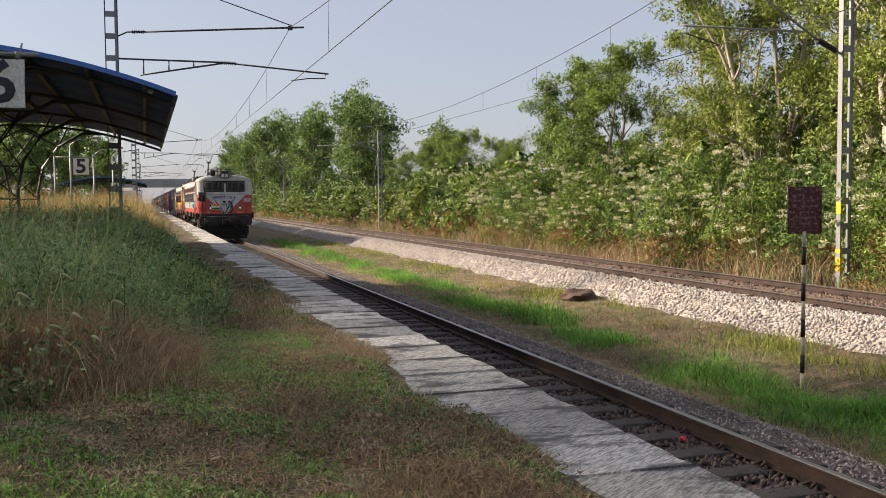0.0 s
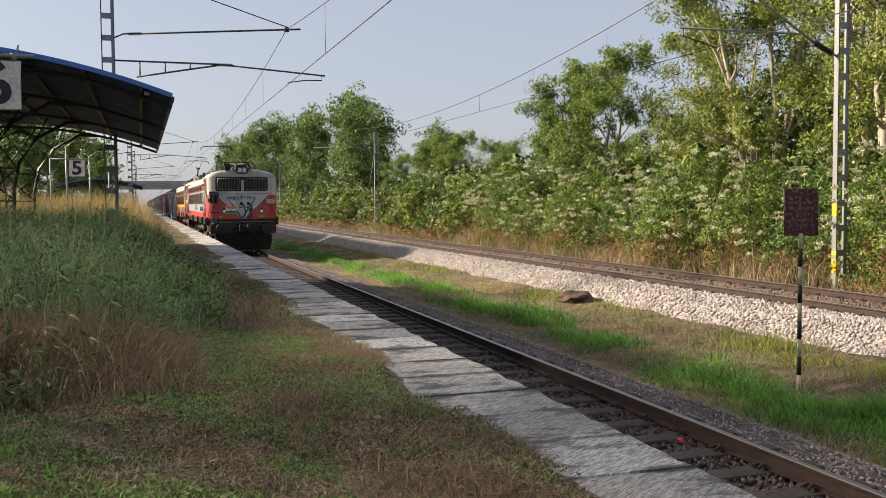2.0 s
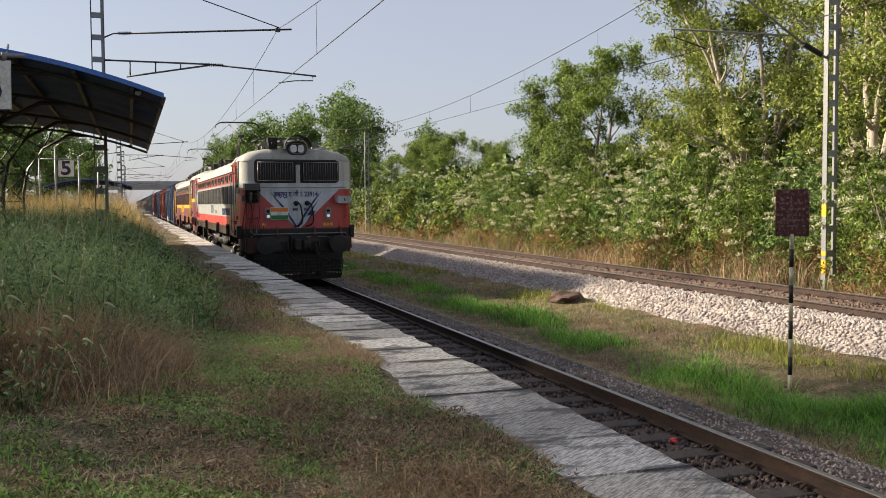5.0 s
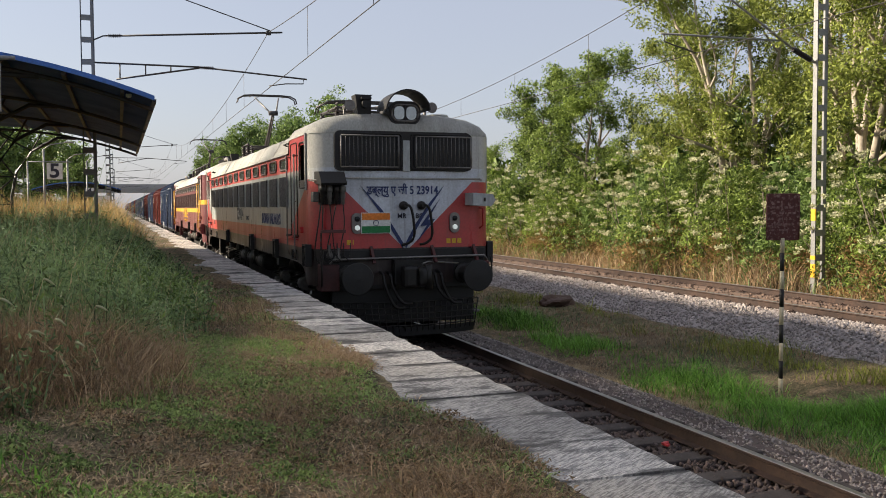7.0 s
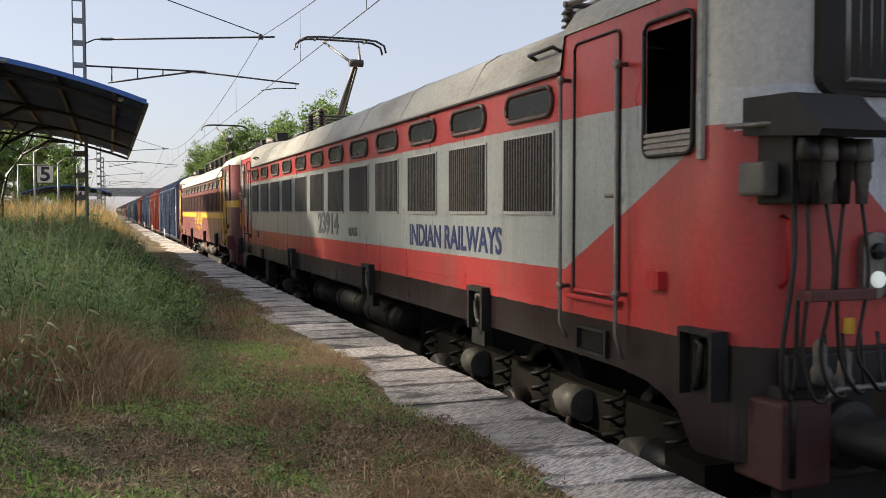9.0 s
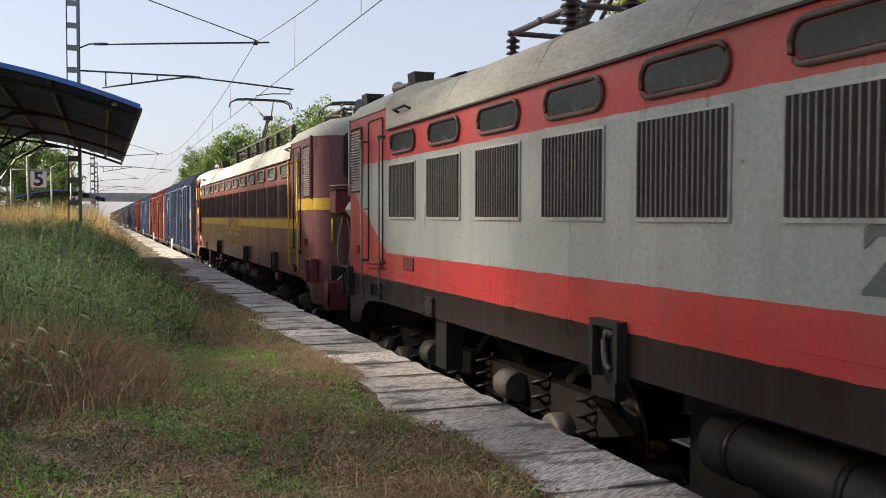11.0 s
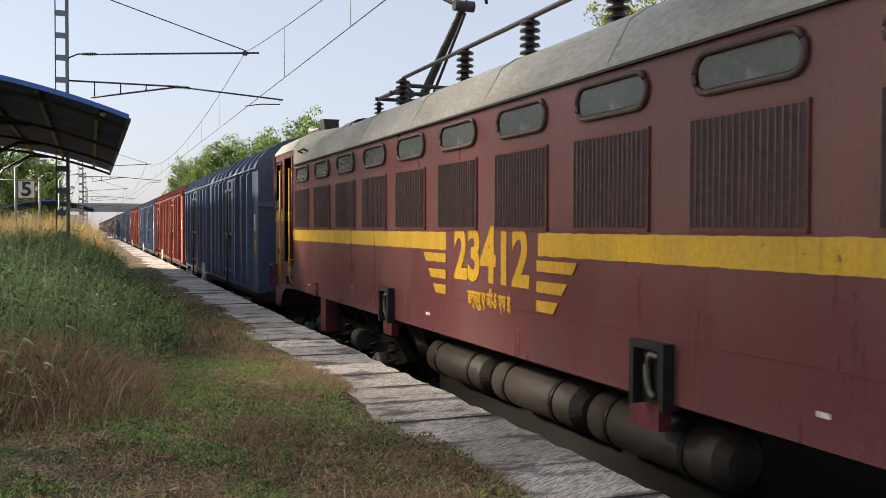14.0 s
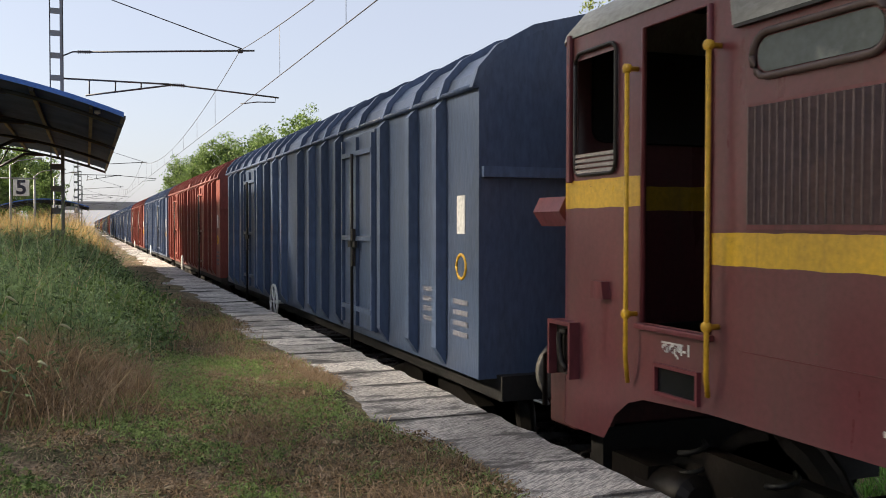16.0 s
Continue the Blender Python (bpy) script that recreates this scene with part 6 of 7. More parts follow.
            for k in range(4 if paint == "red" else 3):
                xk = (-1.40 if paint == "red" else -1.27) + k * (0.105 if paint == "red" else 0.15)
                dd = 0.05 * math.sin(k * 2.3)
                if paint == "red":
                    way = [(xk, fy(0.50), 2.24), (xk - 0.02 + dd, fy(0.46), 1.9), (xk - 0.05, fy(0.46), 1.55), (xk, fy(0.44), 1.34 + 0.03 * k), (xk + 0.09, fy(0.45), 1.36), (xk + 0.11, fy(0.50), 1.62)]
                else:
                    way = [(xk + 0.05, fy(0.50), 2.26), (xk - 0.03 + dd, fy(0.47), 1.85), (xk - 0.03, fy(0.46), 1.58 + dd), (xk + 0.02, fy(0.46), 1.49 + dd), (xk + 0.08, fy(0.46), 1.49 + dd), (xk + 0.13, fy(0.46), 1.60 + dd), (xk + 0.14, fy(0.47), 1.9), (xk + 0.09, fy(0.50), 2.26)]
                part("jumper_cable", tube(bmesh.new(), bent(way), 0.0095, 6), SOOT if paint == "red" else STEEL, jb)
            if paint != "red":
                continue
            part("junction_box", B((-1.52, fy(0.66), 2.26), (-1.42, fy(0.84), 2.42), 0.015), DUSTSTEEL, jb)
            part("cable_clamp", B((-1.44, fy(0.42), 1.78), (-1.06, fy(0.52), 1.83), 0.006), BEAM, jb)
            part("loose_cable", tube(bmesh.new(), bent([(-1.42, fy(0.56), 2.22), (-1.47, fy(0.50), 1.95), (-1.53, fy(0.50), 1.55), (-1.50, fy(0.52), 1.36), (-1.44, fy(0.52), 1.37), (-1.43, fy(0.52), 1.80)]), 0.012, 6), SOOT, jb)
            part("cable_plug", lathe(bmesh.new(), (-1.32, fy(0.50), 1.60), (0.1, 0, -1), [(0, 0.012), (0.03, 0.03), (0.12, 0.034), (0.15, 0.05), (0.20, 0.05), (0.22, 0.01)], 10), DUSTSTEEL, jb)
            part("cable_plug", lathe(bmesh.new(), (-1.16, fy(0.50), 1.55), (-0.1, 0, -1), [(0, 0.012), (0.03, 0.03), (0.12, 0.034), (0.15, 0.05), (0.20, 0.05), (0.22, 0.01)], 10), DUSTSTEEL, jb)
            part("socket_rail", bar((-1.53, fy(0.92), 2.60), (-1.40, fy(0.60), 2.60), 0.014), STEEL, jb)
        elif sx == -d:
            cover = part("jumper_cover", prism(bmesh.new(), [(sx * 1.02, 2.20), (sx * 1.34, 2.18), (sx * 1.41, 2.28), (sx * 1.36, 2.38), (sx * 1.02, 2.40)], 1, fy(0.34), fy(0.72)), GREY if paint == "red" else MAROON, loco, "metal jumper box on the nose")
            part("latch", B((sx * 1.20, fy(0.325), 2.26), (sx * 1.23, fy(0.345), 2.32)), SOOT, cover)
    part("windscreen_surround", prism(bmesh.new(), [(a - 0.03, 3.065 + c) for a, c in rounded(2.28, 0.63, 0.09)], 1, fy(0.672), fy(0.76)), BLACK, loco, "black windscreen surround")
    part("window_pillar", B((-0.060, fy(0.655), 2.745), (0.060, fy(0.70), 3.24), 0.01), GREY if paint == "red" else BLACK, loco)
    part("nose_rail", tube(bmesh.new(), [(-1.34, fy(0.80), 2.62), (-1.24, fy(0.62), 2.63), (1.24, fy(0.62), 2.63), (1.34, fy(0.80), 2.62)], 0.016, 7), ROOFGREY if paint == "red" else STEEL, loco, "horizontal nose handrail")
    # buffer beam, platform edge and braces
    part("buffer_beam", B((-1.36, fy(0.70), 0.86), (1.36, fy(0.90), 1.34), 0.015), BLACK if paint == "red" and end == 0 else beam_mat, loco, "grimy buffer beam")
    part("nose_sill", B((-1.36, fy(0.655), 1.335), (1.36, fy(0.72), 1.50), 0.01), BLACK, loco)
    part("walk_rail", tube(bmesh.new(), [(-1.30, fy(0.50), 1.30), (-1.25, fy(0.46), 1.37), (1.25, fy(0.46), 1.39), (1.32, fy(0.48), 1.30)], 0.016, 6), STEEL, loco)
    for xk in (-0.62, 0.40, 1.12):
        part("rail_brace", prism(bmesh.new(), [(fy(0.70), 1.50), (fy(0.50), 1.28), (fy(0.44), 1.30), (fy(0.66), 1.56)], 0, xk, xk + 0.045), BEAM if paint == "red" else MAROON, loco)
    # knuckle coupler
    cp = bmesh.new()
    box(cp, (-0.10, fy(0.72), 1.00), (0.10, fy(0.30), 1.19), 0.02)
    box(cp, (-0.22, fy(0.34), 0.92), (0.02, fy(0.10), 1.26), 0.05)
    box(cp, (0.0, fy(0.34), 0.94), (0.22, fy(0.02), 1.24), 0.06)
    lathe(cp, (0.16, fy(0.06), 0.90), (0, 0, 1), [(0, 0.06), (0.38, 0.06)], 10)
    c = part("coupler", cp, SOOT, loco, "greasy knuckle coupler")
    part("coupler_housing", B((-0.26, fy(0.50), 0.93), (0.26, fy(0.70), 1.34), 0.02), SOOT, c)
    part("cut_lever", tube(bmesh.new(), [(0.85, fy(0.56), 1.26), (0.3, fy(0.50), 1.30), (0.15, fy(0.34), 1.28)], 0.014, 6), STEEL, c)
    for xk, l in ((-0.34, 0.34), (-0.46, 0.40), (0.40, 0.30), (0.50, 0.36)):
        part("brake_hose", tube(bmesh.new(), bent([(xk, fy(0.64), 1.14), (xk, fy(0.46), 1.10), (xk + 0.03, fy(0.40), 0.90), (xk + 0.16, fy(0.38), 1.02 - l), (xk + 0.34, fy(0.40), 0.98 - l)], 4), 0.026, 7), SOOT, loco)
    # rail guard: bent plate edge with a grid of bars
    cg = bmesh.new()
    def guard(u, v):        # u across -1..1, v 0 top .. 1 bottom
        return (u * (1.28 - 0.10 * v), fy(0.52 + 0.28 * abs(u) ** 2.2 - 0.06 * v), 0.66 - 0.46 * v)
    for k in range(25):
        u = -1 + k / 12
        tube(cg, [guard(u, v) for v in (0, 0.5, 1)], 0.011, 4)
    for v in (0.0, 0.2, 0.4, 0.6, 0.8):
        tube(cg, [guard(u, v) for u in np.linspace(-1, 1, 17)], 0.012, 4)
    rg = part("rail_guard", cg, SOOT, loco, "rail guard of welded bars")
    pl = bmesh.new()
    us = np.linspace(-1, 1, 17)
    top, bot = [guard(u, 0.85) for u in us], [guard(u, 1.15) for u in us]
    vt, vb = [pl.verts.new(p) for p in top], [pl.verts.new(p) for p in bot]
    for i in range(16):
        pl.faces.new((vt[i], vt[i + 1], vb[i + 1], vb[i]))
    bmesh.ops.solidify(pl, geom=pl.faces[:], thickness=0.03)
    part("guard_plate", pl, BLACK, rg)
    part("pilot", B((-1.2, fy(0.80), 0.30), (1.2, fy(0.95), 0.86)), BLACK, loco)
    # roof end: head lamp under a hood, horns, lookout box
    hl = bmesh.new()
    prism(hl, [(a, 3.68 + c) for a, c in rounded(0.52, 0.38, 0.15)], 1, fy(0.72), fy(1.30))
    h = part("headlamp", hl, BLACK, loco, "twin headlamp in a hooded black housing")
    hd = bmesh.new()
    arc = [(0.37 * math.cos(a), 3.70 + 0.34 * math.sin(a)) for a in np.linspace(0.05, math.pi - 0.05, 16)]
    prism(hd, arc + [(0.95 * x, (z - 3.70) * 0.94 + 3.70) for x, z in reversed(arc)], 1, fy(0.52), fy(1.10))
    part("hood", hd, BLACK, h)
    rim = [(a, fy(0.715), 3.68 + c) for a, c in rounded(0.44, 0.26, 0.11)]
    part("lamp_rim", tube(bmesh.new(), rim + [rim[0]], 0.018, 6), STEEL, h)
    for sx in (-0.10, 0.10):
        part("reflector", prism(bmesh.new(), [(sx + a, 3.68 + c) for a, c in rounded(0.17, 0.21, 0.07)], 1, fy(0.705), fy(0.73)), STEELBRIGHT, h)
    part("lamp_mullion", B((-0.014, fy(0.695), 3.56), (0.014, fy(0.71), 3.80)), BLACK, h)
    part("lamp_bracket", B((-0.24, fy(0.80), 3.36), (0.24, fy(1.20), 3.56), 0.03), BLACK, h)
    for sx in (-1, 1):
        hx = 0.52 if sx > 0 else -0.86
        part("horn", lathe(bmesh.new(), (hx, fy(1.35), 3.80), (0, d, 0), [(0, 0.02), (0.20, 0.028), (0.36, 0.05), (0.44, 0.09), (0.445, 0.08), (0.36, 0.0)], 16), STEEL, loco, "roof air horn")
        part("horn_stand", bar((hx, fy(1.28), 3.55), (hx, fy(1.28), 3.80), 0.025), STEEL, loco)
    part("flasher_box", flasher(fy), BLACK, loco, "black roof lamp box with a side visor")
    part("roof_vent", lathe(bmesh.new(), (0.75, fy(1.3), 3.55), (0, 0, 1), [(0, 0.16), (0.12, 0.16), (0.13, 0.19), (0.17, 0.17), (0.18, 0)], 16), ROOFGREY, loco)


def pantograph(loco, yc, raised, side):
    """Half-diamond collector on insulators; arms fold towards +y * side."""
    pg = bmesh.new()
    for x in (-0.55, 0.55):
        tube(pg, [(x, yc - 0.7, 4.0), (x, yc + 0.7, 4.0)], 0.03, 6)
    for y in (-0.65, 0.0, 0.65):
        tube(pg, [(-0.6, yc + y, 4.0), (0.6, yc + y, 4.0)], 0.028, 6)
    p = part("pantograph", pg, WIRE, loco, "raised pantograph" if raised else "folded pantograph")
    for x in (-0.55, 0.55):
        for y in (-0.65, 0.65):
            part("insulator", insulator_mesh((x, yc + y, 3.66), (0, 0, 1), 0.30, 0.07), INSUL, p)
    top = 5.60 if raised else 4.13
    knee = Vector((0, yc + side * (1.15 if raised else 1.5), 4.95 if raised else 4.12))
    foot = Vector((0, yc - side * 0.35, 4.03))
    head = Vector((0, yc - side * (0.05 if raised else 0.4), top))
    part("lower_arm", tube(bmesh.new(), [foot, knee], [0.065, 0.045], 8), WIRE, p)
    part("lower_rod", tube(bmesh.new(), [foot + Vector((0.0, side * 0.45, 0)), knee + Vector((0, side * 0.04, -0.1))], 0.022, 6), WIRE, p)
    part("knee_joint", lathe(bmesh.new(), knee - Vector((0.13, 0, 0)), (1, 0, 0), [(0, 0.02), (0.0, 0.07), (0.26, 0.07), (0.26, 0.0)], 12), WIRE, p)
    for x in (-1, 1):
        part("upper_arm", tube(bmesh.new(), [knee + Vector((x * 0.08, 0, 0)), head + Vector((x * 0.36, 0, -0.06))], [0.028, 0.02], 6), STEEL, p)
    hd = bmesh.new()
    for e in (-0.13, 0.13):
        tube(hd, [(x, head.y + e, top - z) for x, z in ((-0.90, 0.24), (-0.86, 0.10), (-0.70, 0.02), (-0.45, 0), (0.45, 0), (0.70, 0.02), (0.86, 0.10), (0.90, 0.24))], 0.022, 6)
    for x in (-0.5, 0.5):
        tube(hd, [(x, head.y - 0.13, top - 0.03), (x, head.y + 0.13, top - 0.03)], 0.02, 6)
    part("collector_head", hd, WIRE, p)


STEELBRIGHT = surface("lamp_reflector", (0.34, 0.35, 0.35), 0.12, 0.8, bump=0)
LAMPON = lamp_glow("lit_lamp", (0.72, 0.78, 0.74), 0.15)
WINRIM = surface("window_rim", (0.085, 0.058, 0.055), 0.6, dirt=(0.16, 0.12, 0.11), amount=0.6)
# light grey for the slat tips: painted highlight on the red locomotive's vents
SLATGLINT = surface("slat_glint", (0.24, 0.225, 0.21), 0.5, dirt=(0.12, 0.13, 0.11), amount=0.6)
SLATBROWN = surface("brown_slat_edge", (0.17, 0.12, 0.115), 0.5, dirt=(0.05, 0.035, 0.03), amount=0.6)
DARKPANE = surface("grimy_dark_pane", (0.020, 0.023, 0.023), 0.25, dirt=(0.055, 0.06, 0.06), amount=0.5, coarse=2.5, bump=0.02, spec=0.3)
DUSTSTEEL = surface("dusty_steel", (0.13, 0.122, 0.11), 0.6, 0.2, dirt=(0.05, 0.04, 0.035), amount=0.8, coarse=3)
BEAM = surface("grimy_red_beam", (0.09, 0.026, 0.024), 0.6, dirt=(0.03, 0.025, 0.024), amount=0.9)
SHUTTER = surface("shutter_grey", (0.34, 0.31, 0.29), 0.55, dirt=(0.18, 0.14, 0.12), amount=0.5)


def build_loco(kind):
    red = kind == "red"
    if red:
        loco = thing("locomotive", "weathered red and grey electric locomotive leading a freight train", "locomotive", "locomotives")
    else:
        loco = thing("locomotive", "maroon electric locomotive with a yellow stripe, coupled second", "locomotive", "locomotives")
    trim = RED if red else MAROON
    loco_body(loco, livery("livery_" + kind, kind), not red)
    side_fittings(loco, trim, STEEL if red else YELLOW, ("open", "shut") if red else ("shut", "open"), not red)
    for e in (0, 1):
        end_fittings(loco, e, kind, trim if e == 0 and not red else BEAM, STEEL if red else WIRE)
    bogie(loco, 4.05, 1)
    bogie(loco, 15.25, -1)
    for side in (-1, 1):
        for yk in (7.84, 9.37, 10.90):
            tk = part("air_tank", lathe(bmesh.new(), (side * 1.16, yk - 0.72, 0.94), (0, 1, 0), [(0, 0.02), (0.02, 0.10), (0.08, 0.17), (1.36, 0.17), (1.42, 0.10), (1.44, 0.02)], 20), BRONZE if not red else BLACK, loco, "cylindrical air reservoir")
            for e in (-0.4, 0.4):
                part("strap", lathe(bmesh.new(), (side * 1.16, yk + e, 0.94), (0, 1, 0), [(0, 0.16), (0, 0.178), (0.05, 0.178), (0.05, 0.16)], 20), SOOT, tk)
        part("air_pipe", tube(bmesh.new(), [(side * 1.30, 6.9, 0.56), (side * 1.30, 12.4, 0.54)], 0.022, 6), STEEL, loco)
    part("transformer_tank", B((-1.0, 7.2, 0.42), (1.0, 12.1, 1.25), 0.05), BLACK, loco)
    # roof gear
    pantograph(loco, 15.0, True, -1)
    pantograph(loco, 3.75, False, 1)
    pts = [(-0.85, y, 3.98) for y in ((5.86, 7.56, 8.9, 10.3, 11.75, 13.7) if not red else (13.0, 13.9))]
    part("roof_conductor", tube(bmesh.new(), pts, 0.022, 6), WIRE, loco, "roof conductor on insulators")
    for p in pts:
        part("insulator", insulator_mesh((p[0], p[1], 3.59), (0, 0, 1), 0.38, 0.090), INSUL, loco)
    part("roof_bend", tube(bmesh.new(), [(0.3, 8.2, 3.7), (0.3, 8.25, 3.95), (0.3, 8.5, 4.02), (0.3, 9.1, 3.95), (0.3, 9.2, 3.72)], 0.05, 8), BLACK, loco)
    part("circuit_breaker", lathe(bmesh.new(), (0.2, 7.2, 3.7), (0, 1, 0), [(0, 0.05), (0, 0.12), (0.7, 0.12), (0.7, 0.0)], 14), SOOT, loco)
    for y in (2.78, 16.10):
        part("roof_grip", tube(bmesh.new(), [(-1.46, y, 3.27), (-1.53, y, 3.30), (-1.53, y + 0.38, 3.30), (-1.46, y + 0.38, 3.27)], 0.014, 6), SOOT, loco)
    if red:
        lettering("lettering", "INDIAN RAILWAYS", 0.29, NAVY, loco, on_left(4.78, 1.945), "navy painted lettering", 0.006, 0.93)
        lettering("lettering", "23914", 0.40, DARKGREYINK, loco, on_left(9.58, 2.01), "faded grey running number", 0.012, 1.25)
        lettering("lettering", "WAG5", 0.14, DARKGREYINK, loco, on_left(8.22, 1.93), "faded grey class letters", 0.004)
        lettering("lettering", "डब्ल्यु ए जी 5 23914", 0.185, NAVY, loco, on_front(-0.06, 2.44, 0.672), "navy painted running number", 0.004, 0.80)
        for flash in ([(-0.76, 2.52), (-0.36, 1.98), (-0.06, 1.50), (-0.06, 1.60), (-0.26, 1.92), (-0.40, 2.12)], [(0.64, 2.52), (0.26, 1.98), (-0.02, 1.50), (-0.02, 1.60), (0.16, 1.92), (0.40, 2.26)]):
            part("vee_flash", prism(bmesh.new(), flash, 1, 0.668, 0.680), NAVY, loco, "navy blue flash")
        bolt = prism(bmesh.new(), [(0.56, 2.30), (0.22, 1.86), (0.34, 1.88), (0.16, 1.60), (0.48, 1.98), (0.36, 1.97)], 1, 0.664, 0.676)
        part("lightning_mark", bolt, NAVY, loco)
        flag = part("flag_plate", B((-0.76, 0.640, 1.76), (-0.28, 0.655, 2.09)), WHITE, loco, "tricolour flag plate, saffron, white and green")
        part("band", B((-0.75, 0.634, 1.975), (-0.29, 0.642, 2.08)), SAFFRON, flag)
        part("band", B((-0.75, 0.634, 1.77), (-0.29, 0.642, 1.875)), FLAGGREEN, flag)
        wheel = [(-0.52 + 0.042 * math.cos(a), 0.636, 1.925 + 0.042 * math.sin(a)) for a in np.linspace(0, 6.283, 20)]
        part("wheel_mark", tube(bmesh.new(), wheel, 0.005, 5), NAVY, flag)
        for xk, t in ((-0.06, "MR"), (0.24, "BG")):
            part("hose_coupling", lathe(bmesh.new(), (xk, 0.68, 2.20), (0, -1, 0), [(0, 0.07), (0.06, 0.07), (0.08, 0.04), (0.16, 0.035)], 12), SOOT, loco)
            part("nose_hose", tube(bmesh.new(), bent([(xk, 0.54, 2.22), (xk + 0.08, 0.50, 2.16), (xk + 0.13, 0.51, 1.92), (xk + 0.14, 0.54, 1.70), (xk + 0.06, 0.58, 1.60), (xk - 0.04, 0.62, 1.57)], 4), 0.022, 7), SOOT, loco)
            lettering("lettering", t, 0.11, DARKINK, loco, on_front(xk - 0.02, 2.03, 0.674), "", 0.002)
        for x0, n in ((-0.98, 3), (0.40, 6)):
            for k in range(n):
                part("faded_mark", B((x0 + k * 0.095, 0.705 if x0 < 0 else 0.695, 1.58), (x0 + 0.07 + k * 0.095, 0.72, 1.66)), YELLOW, loco)
        part("builder_plate", B((-1.545, 15.80, 1.66), (-1.53, 16.10, 1.79), 0.004), MAROON, loco, "small raised builder's plate")
    else:
        lettering("lettering", "23412", 0.57, YELLOW, loco, on_left(9.62, 1.955), "large yellow running number", 0.020, 0.98)
        lettering("lettering", "डब्ल्यू ए जी-5 एच ई", 0.155, YELLOW, loco, on_left(9.62, 1.63), "small yellow class lettering", 0.005, 0.68)
        for k, (z0, l) in enumerate(((1.93, 0.55), (1.79, 0.42), (1.66, 0.30))):
            part("wing_bar", prism(bmesh.new(), [(10.50, z0 - 0.04), (10.50, z0 + 0.035), (10.50 + l, z0 + 0.035), (10.44 + l, z0 - 0.04)], 0, -1.540, -1.531), YELLOW, loco)
            part("wing_bar", prism(bmesh.new(), [(8.80, z0 - 0.04), (8.80, z0 + 0.035), (8.80 - l, z0 + 0.035), (8.86 - l, z0 - 0.04)], 0, -1.540, -1.531), YELLOW, loco)
        part("flash_bolt", prism(bmesh.new(), [(2.30, 2.46), (1.95, 2.30), (2.15, 2.28), (1.96, 1.996), (2.05, 1.996), (2.26, 2.20), (2.30, 2.29)], 0, -1.540, -1.531), YELLOW, loco)
        lettering("lettering", "WAG5", 0.17, YELLOW, loco, on_front(0.30, 2.70, 0.672), "yellow class letters", 0.003)
        lettering("lettering", "23412", 0.24, YELLOW, loco, on_front(0.30, 2.20, 0.672), "yellow running number", 0.008)
        part("nose_flash", prism(bmesh.new(), [(-0.30, 2.46), (0.30, 1.62), (0.42, 1.62), (-0.12, 2.46)], 1, 0.668, 0.680), YELLOW, loco)
        part("nose_flash", prism(bmesh.new(), [(0.90, 2.46), (0.34, 1.62), (0.46, 1.62), (1.06, 2.46)], 1, 0.668, 0.680), YELLOW, loco)
        flag = part("flag_plate", B((-0.66, 0.640, 1.74), (-0.22, 0.655, 1.98)), WHITE, loco, "faded flag plate")
        part("band", B((-0.66, 0.634, 1.87), (-0.22, 0.642, 1.98)), RUST, flag)
        lettering("lettering", "कक्ष-1", 0.085, WHITE, loco, on_left(17.10, 1.55), "small white stencilled cab mark", 0.002)
        for yk, zk, w in ((15.75, 1.38, 0.07), (12.38, 1.50, 0.05), (10.95, 1.40, 0.10), (6.2, 1.40, 0.08)):
            part("stencil_mark", B((-1.536, yk - w / 2, zk), (-1.5305, yk + w / 2, zk + 0.024)), WHITE, loco)
    return loco


BRONZE = surface("dusty_tank", (0.050, 0.040, 0.034), 0.6, dirt=(0.022, 0.018, 0.015), amount=0.6)
DARKGREYINK = surface("faded_lettering", (0.10, 0.11, 0.125), 0.6, dirt=(0.2, 0.2, 0.2), amount=0.5, bump=0)
MOVERS = [(build_loco("red"), 0.0), (build_loco("maroon"), LOCO)]

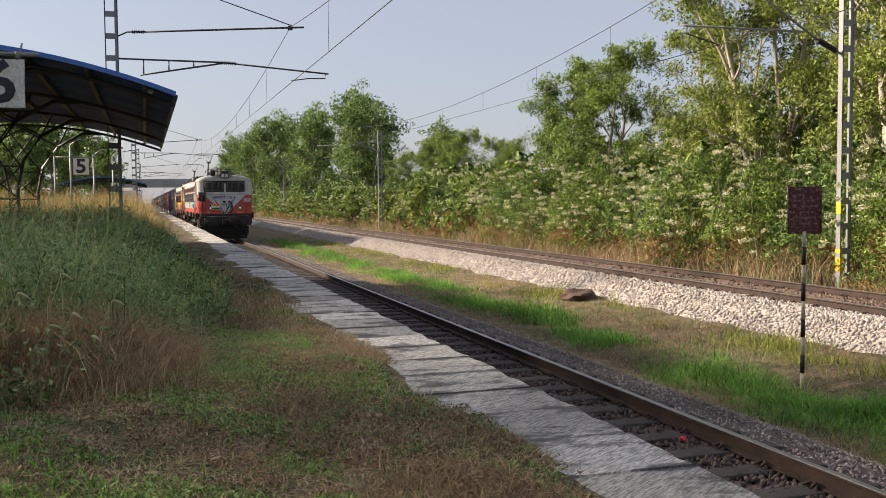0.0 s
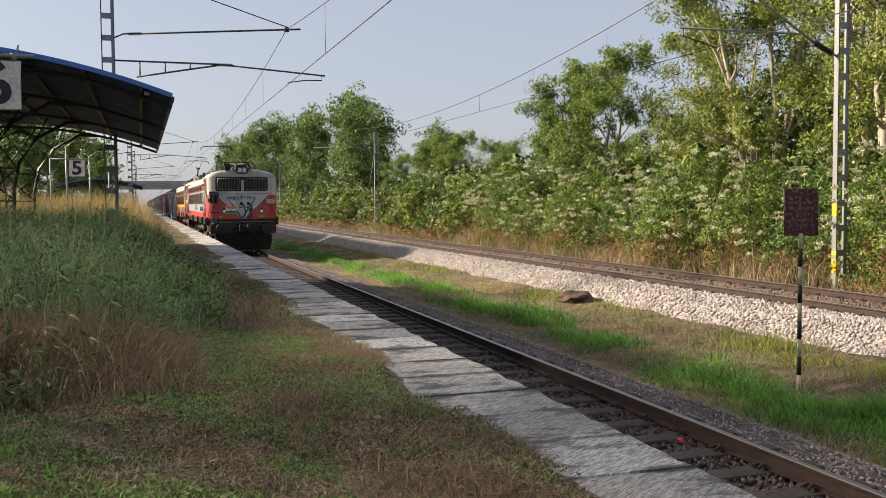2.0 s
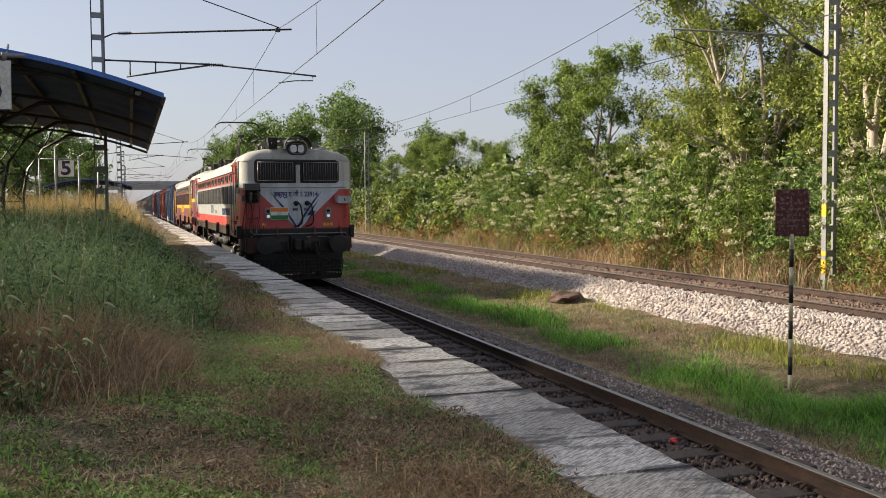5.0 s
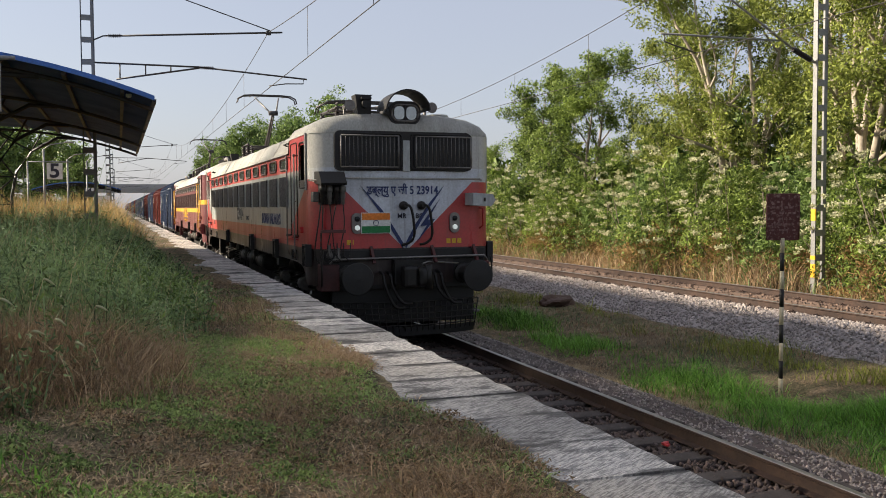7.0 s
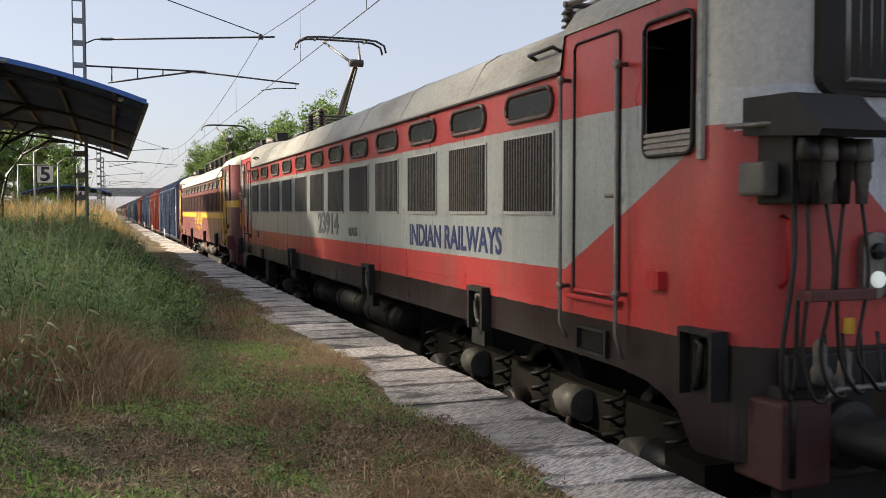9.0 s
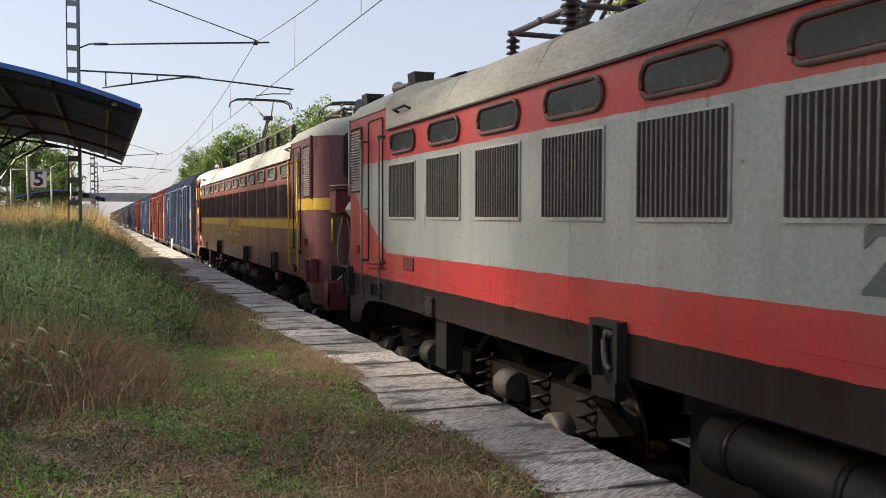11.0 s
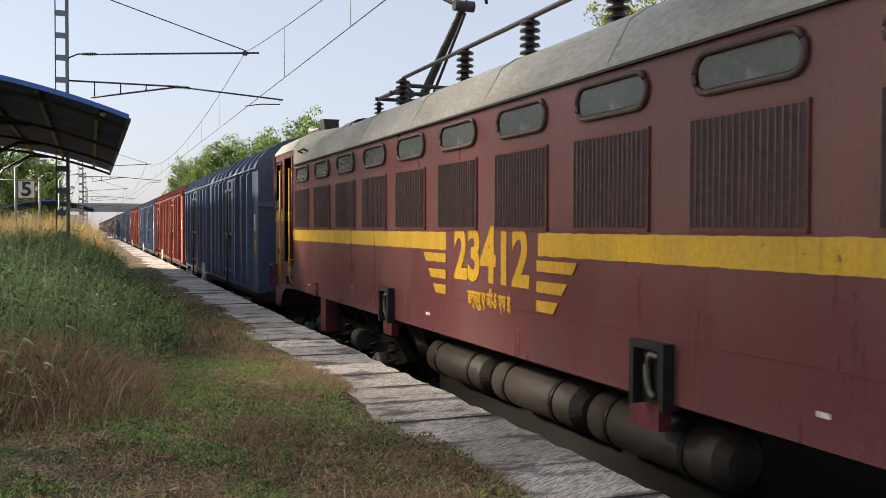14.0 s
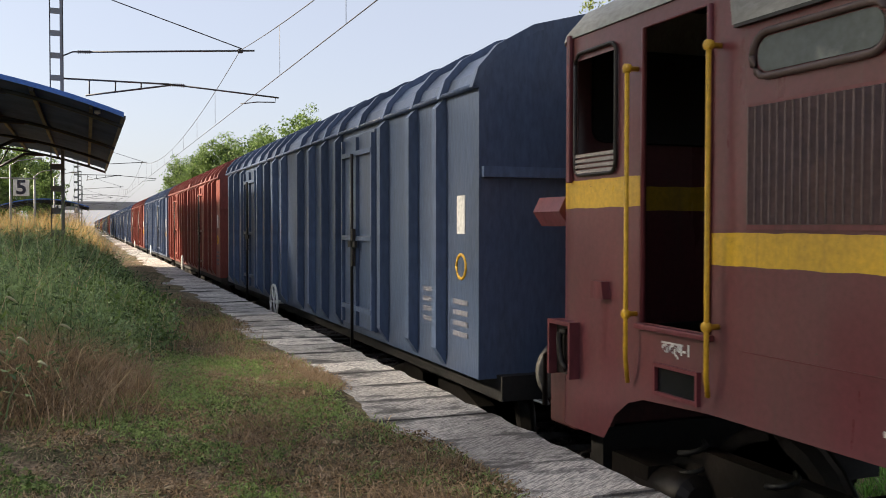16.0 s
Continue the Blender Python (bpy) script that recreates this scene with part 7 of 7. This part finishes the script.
WL = 13.05
def build_wagon(paint, label):
    """Covered bogie wagon: ribbed sides, round roof with carlines, two doors a side."""
    w = thing("wagon", label, "freight wagon", "covered wagons of the train")
    sec = [(-1.60, 1.02), (-1.60, 3.22), (-1.55, 3.36), (-1.40, 3.52), (-1.10, 3.68), (-0.65, 3.79), (0, 3.83)]
    sec += [(-x, z) for x, z in sec[-2::-1]]
    bm = prism(bmesh.new(), sec, 1, 0.0, WL)
    part("body", bm, paint, w)
    rib = bmesh.new()
    pts = [(-1.60, 1.04), (-1.69, 1.18), (-1.69, 3.14), (-1.60, 3.24)]
    prism(rib, pts, 1, -0.05, 0.05)
    rm = as_mesh(rib, paint)
    car = bmesh.new()
    arc = [(-1.60, 3.22), (-1.55, 3.36), (-1.40, 3.52), (-1.10, 3.68), (-0.65, 3.79), (0, 3.83)]
    arc += [(-x, z) for x, z in arc[-2::-1]]
    outer = [(x * 1.035, 3.2 + (z - 3.2) * 1.10) for x, z in arc]
    prism(car, outer + arc[::-1], 1, -0.03, 0.03)
    cm = as_mesh(car, paint)
    ribs = [0.72, 1.40, 2.25, 3.95, 4.62, 5.30, 5.98, WL - 5.98, WL - 5.30, WL - 4.62, WL - 3.95, WL - 2.25, WL - 1.40, WL - 0.72]
    for y in ribs:
        for s in (0, 180):
            shared("rib", rm, w, Matrix.Translation((0, y, 0)) @ Matrix.Rotation(radians(s), 4, "Z"))
    for y in sorted(ribs + [0.03, WL - 0.03, 3.1, WL - 3.1]):
        shared("carline", cm, w, Matrix.Translation((0, y, 0)))
    dp = bmesh.new()
    box(dp, (-1.645, -0.58, 1.10), (-1.60, 0.58, 3.16), 0.01)
    dm = as_mesh(dp, paint)
    um = as_mesh(B((-1.68, -0.02, 1.12), (-1.64, 0.02, 3.12)), paint)
    bmr = as_mesh(B((-1.685, -0.56, -0.025), (-1.645, 0.56, 0.025)), paint)
    rod = as_mesh(bar((-1.70, 0.07, 0.80), (-1.70, 0.07, 2.95), 0.018, 6), SOOT)
    hm = as_mesh(box(B((-1.72, -0.10, 1.95), (-1.69, 0.16, 2.02)), (-1.72, -0.02, 1.75), (-1.69, 0.06, 2.15)), SOOT)
    for y in (3.10, WL - 3.10):
        for s in (0, 180):
            d = shared("door", dm, w, Matrix.Translation((0, y, 0)) @ Matrix.Rotation(radians(s), 4, "Z"))
            for yb in (-0.56, 0.0, 0.56):
                shared("door_stile", um, d, Matrix.Translation((0, yb, 0)))
            for zb in (1.30, 2.05, 2.95):
                shared("door_rail", bmr, d, Matrix.Translation((0, 0, zb)))
            shared("lock_rod", rod, d, Matrix())
            shared("latch", hm, d, Matrix())
    for y in (-0.02, WL + 0.02):
        part("end_stiffener", B((-0.35, y - 0.03, 1.1), (-0.25, y + 0.03, 3.3)), paint, w)
        part("end_stiffener", B((0.25, y - 0.03, 1.1), (0.35, y + 0.03, 3.3)), paint, w)
        part("end_rail", B((-1.58, y - 0.03, 2.55), (1.58, y + 0.03, 2.63)), paint, w)
    part("gutter", tube(bmesh.new(), [(-1.625, 0, 3.235), (-1.625, WL, 3.235)], 0.022, 6), paint, w)
    part("solebar", B((-1.45, -0.1, 0.86), (1.45, WL + 0.1, 1.05)), BLACK, w)
    for y in (-0.65, WL + 0.12):
        part("coupler", B((-0.14, y, 0.95), (0.14, y + 0.53, 1.2), 0.04), SOOT, w)
    for yc in (2.1, WL - 2.1):
        bg = part("bogie", B((-1.2, yc - 0.25, 0.45), (1.2, yc + 0.25, 0.75), 0.03), SOOT, w)
        for s in (-1, 1):
            part("side_frame", prism(bmesh.new(), [(yc - 1.25, 0.42), (yc - 1.2, 0.62), (yc - 0.5, 0.80), (yc + 0.5, 0.80), (yc + 1.2, 0.62), (yc + 1.25, 0.42), (yc + 0.4, 0.34), (yc - 0.4, 0.34)], 0, s * 1.05, s * 1.20), SOOT, bg)
        for k in (-1.0, 1.0):
            ax = bmesh.new()
            for s in (-1, 1):
                lathe(ax, (s * 0.80, yc + k, 0.47), (s, 0, 0), [(0, 0.02), (0.0, 0.50), (0.03, 0.50), (0.035, 0.47), (0.13, 0.465), (0.13, 0.38), (0.10, 0.36), (0.10, 0.02)], 18)
            tube(ax, [(-0.9, yc + k, 0.47), (0.9, yc + k, 0.47)], 0.08, 8)
            part("wheelset", ax, SOOT, bg)
    hw = bmesh.new()
    tube(hw, [(-1.70, WL - 5.5 + 0.26 * math.cos(a), 1.02 + 0.26 * math.sin(a)) for a in np.linspace(0, 6.283, 22)], 0.02, 6)
    for a in (0, 1.05, 2.1):
        tube(hw, [(-1.70, WL - 5.5 + 0.26 * math.cos(a), 1.02 + 0.26 * math.sin(a)), (-1.70, WL - 5.5 - 0.26 * math.cos(a), 1.02 - 0.26 * math.sin(a))], 0.014, 5)
    tube(hw, [(-1.70, WL - 5.5, 1.02), (-1.5, WL - 5.5, 1.02)], 0.03, 6)
    part("brake_wheel", hw, WHITE, w, "white handbrake wheel")
    part("white_panel", B((-1.607, 0.26, 2.12), (-1.601, 0.42, 2.42)), WHITE, w)
    part("roundel", tube(bmesh.new(), [(-1.60, 0.34 + 0.095 * math.cos(a), 1.86 + 0.095 * math.sin(a)) for a in np.linspace(0, 6.283, 21)], 0.014, 5), YELLOW, w)
    for k in range(4):
        part("stencil", B((-1.606, 0.20, 1.56 - k * 0.085), (-1.601, 0.50, 1.60 - k * 0.085)), FADEDWHITE, w)
        part("stencil", B((-1.606, 0.90, 1.62 - k * 0.085), (-1.601, 1.20, 1.66 - k * 0.085)), FADEDWHITE, w)
    return w


FADEDWHITE = surface("faded_stencil", (0.17, 0.17, 0.20), 0.7, dirt=(0.08, 0.09, 0.13), amount=0.8, coarse=12, bump=0)
blue = build_wagon(BLUEW, "dark blue covered freight wagon with ribbed steel sides")
oxide = build_wagon(REDW, "oxide red covered freight wagon with ribbed steel sides")
used = {"b": False, "r": False}
for k, c in enumerate("brbrbbbbrbbbrrbbbrbbrbbr"):
    proto = blue if c == "b" else oxide
    ob = copy_thing(proto, Matrix()) if used[c] else proto
    used[c] = True
    MOVERS.append((ob, 38.78 + 14.27 * k))


def motions():
    for ob, off in MOVERS:
        walk(ob, [(t, pose(0, s + off, 0)) for t, s in TRAIN])


motions()
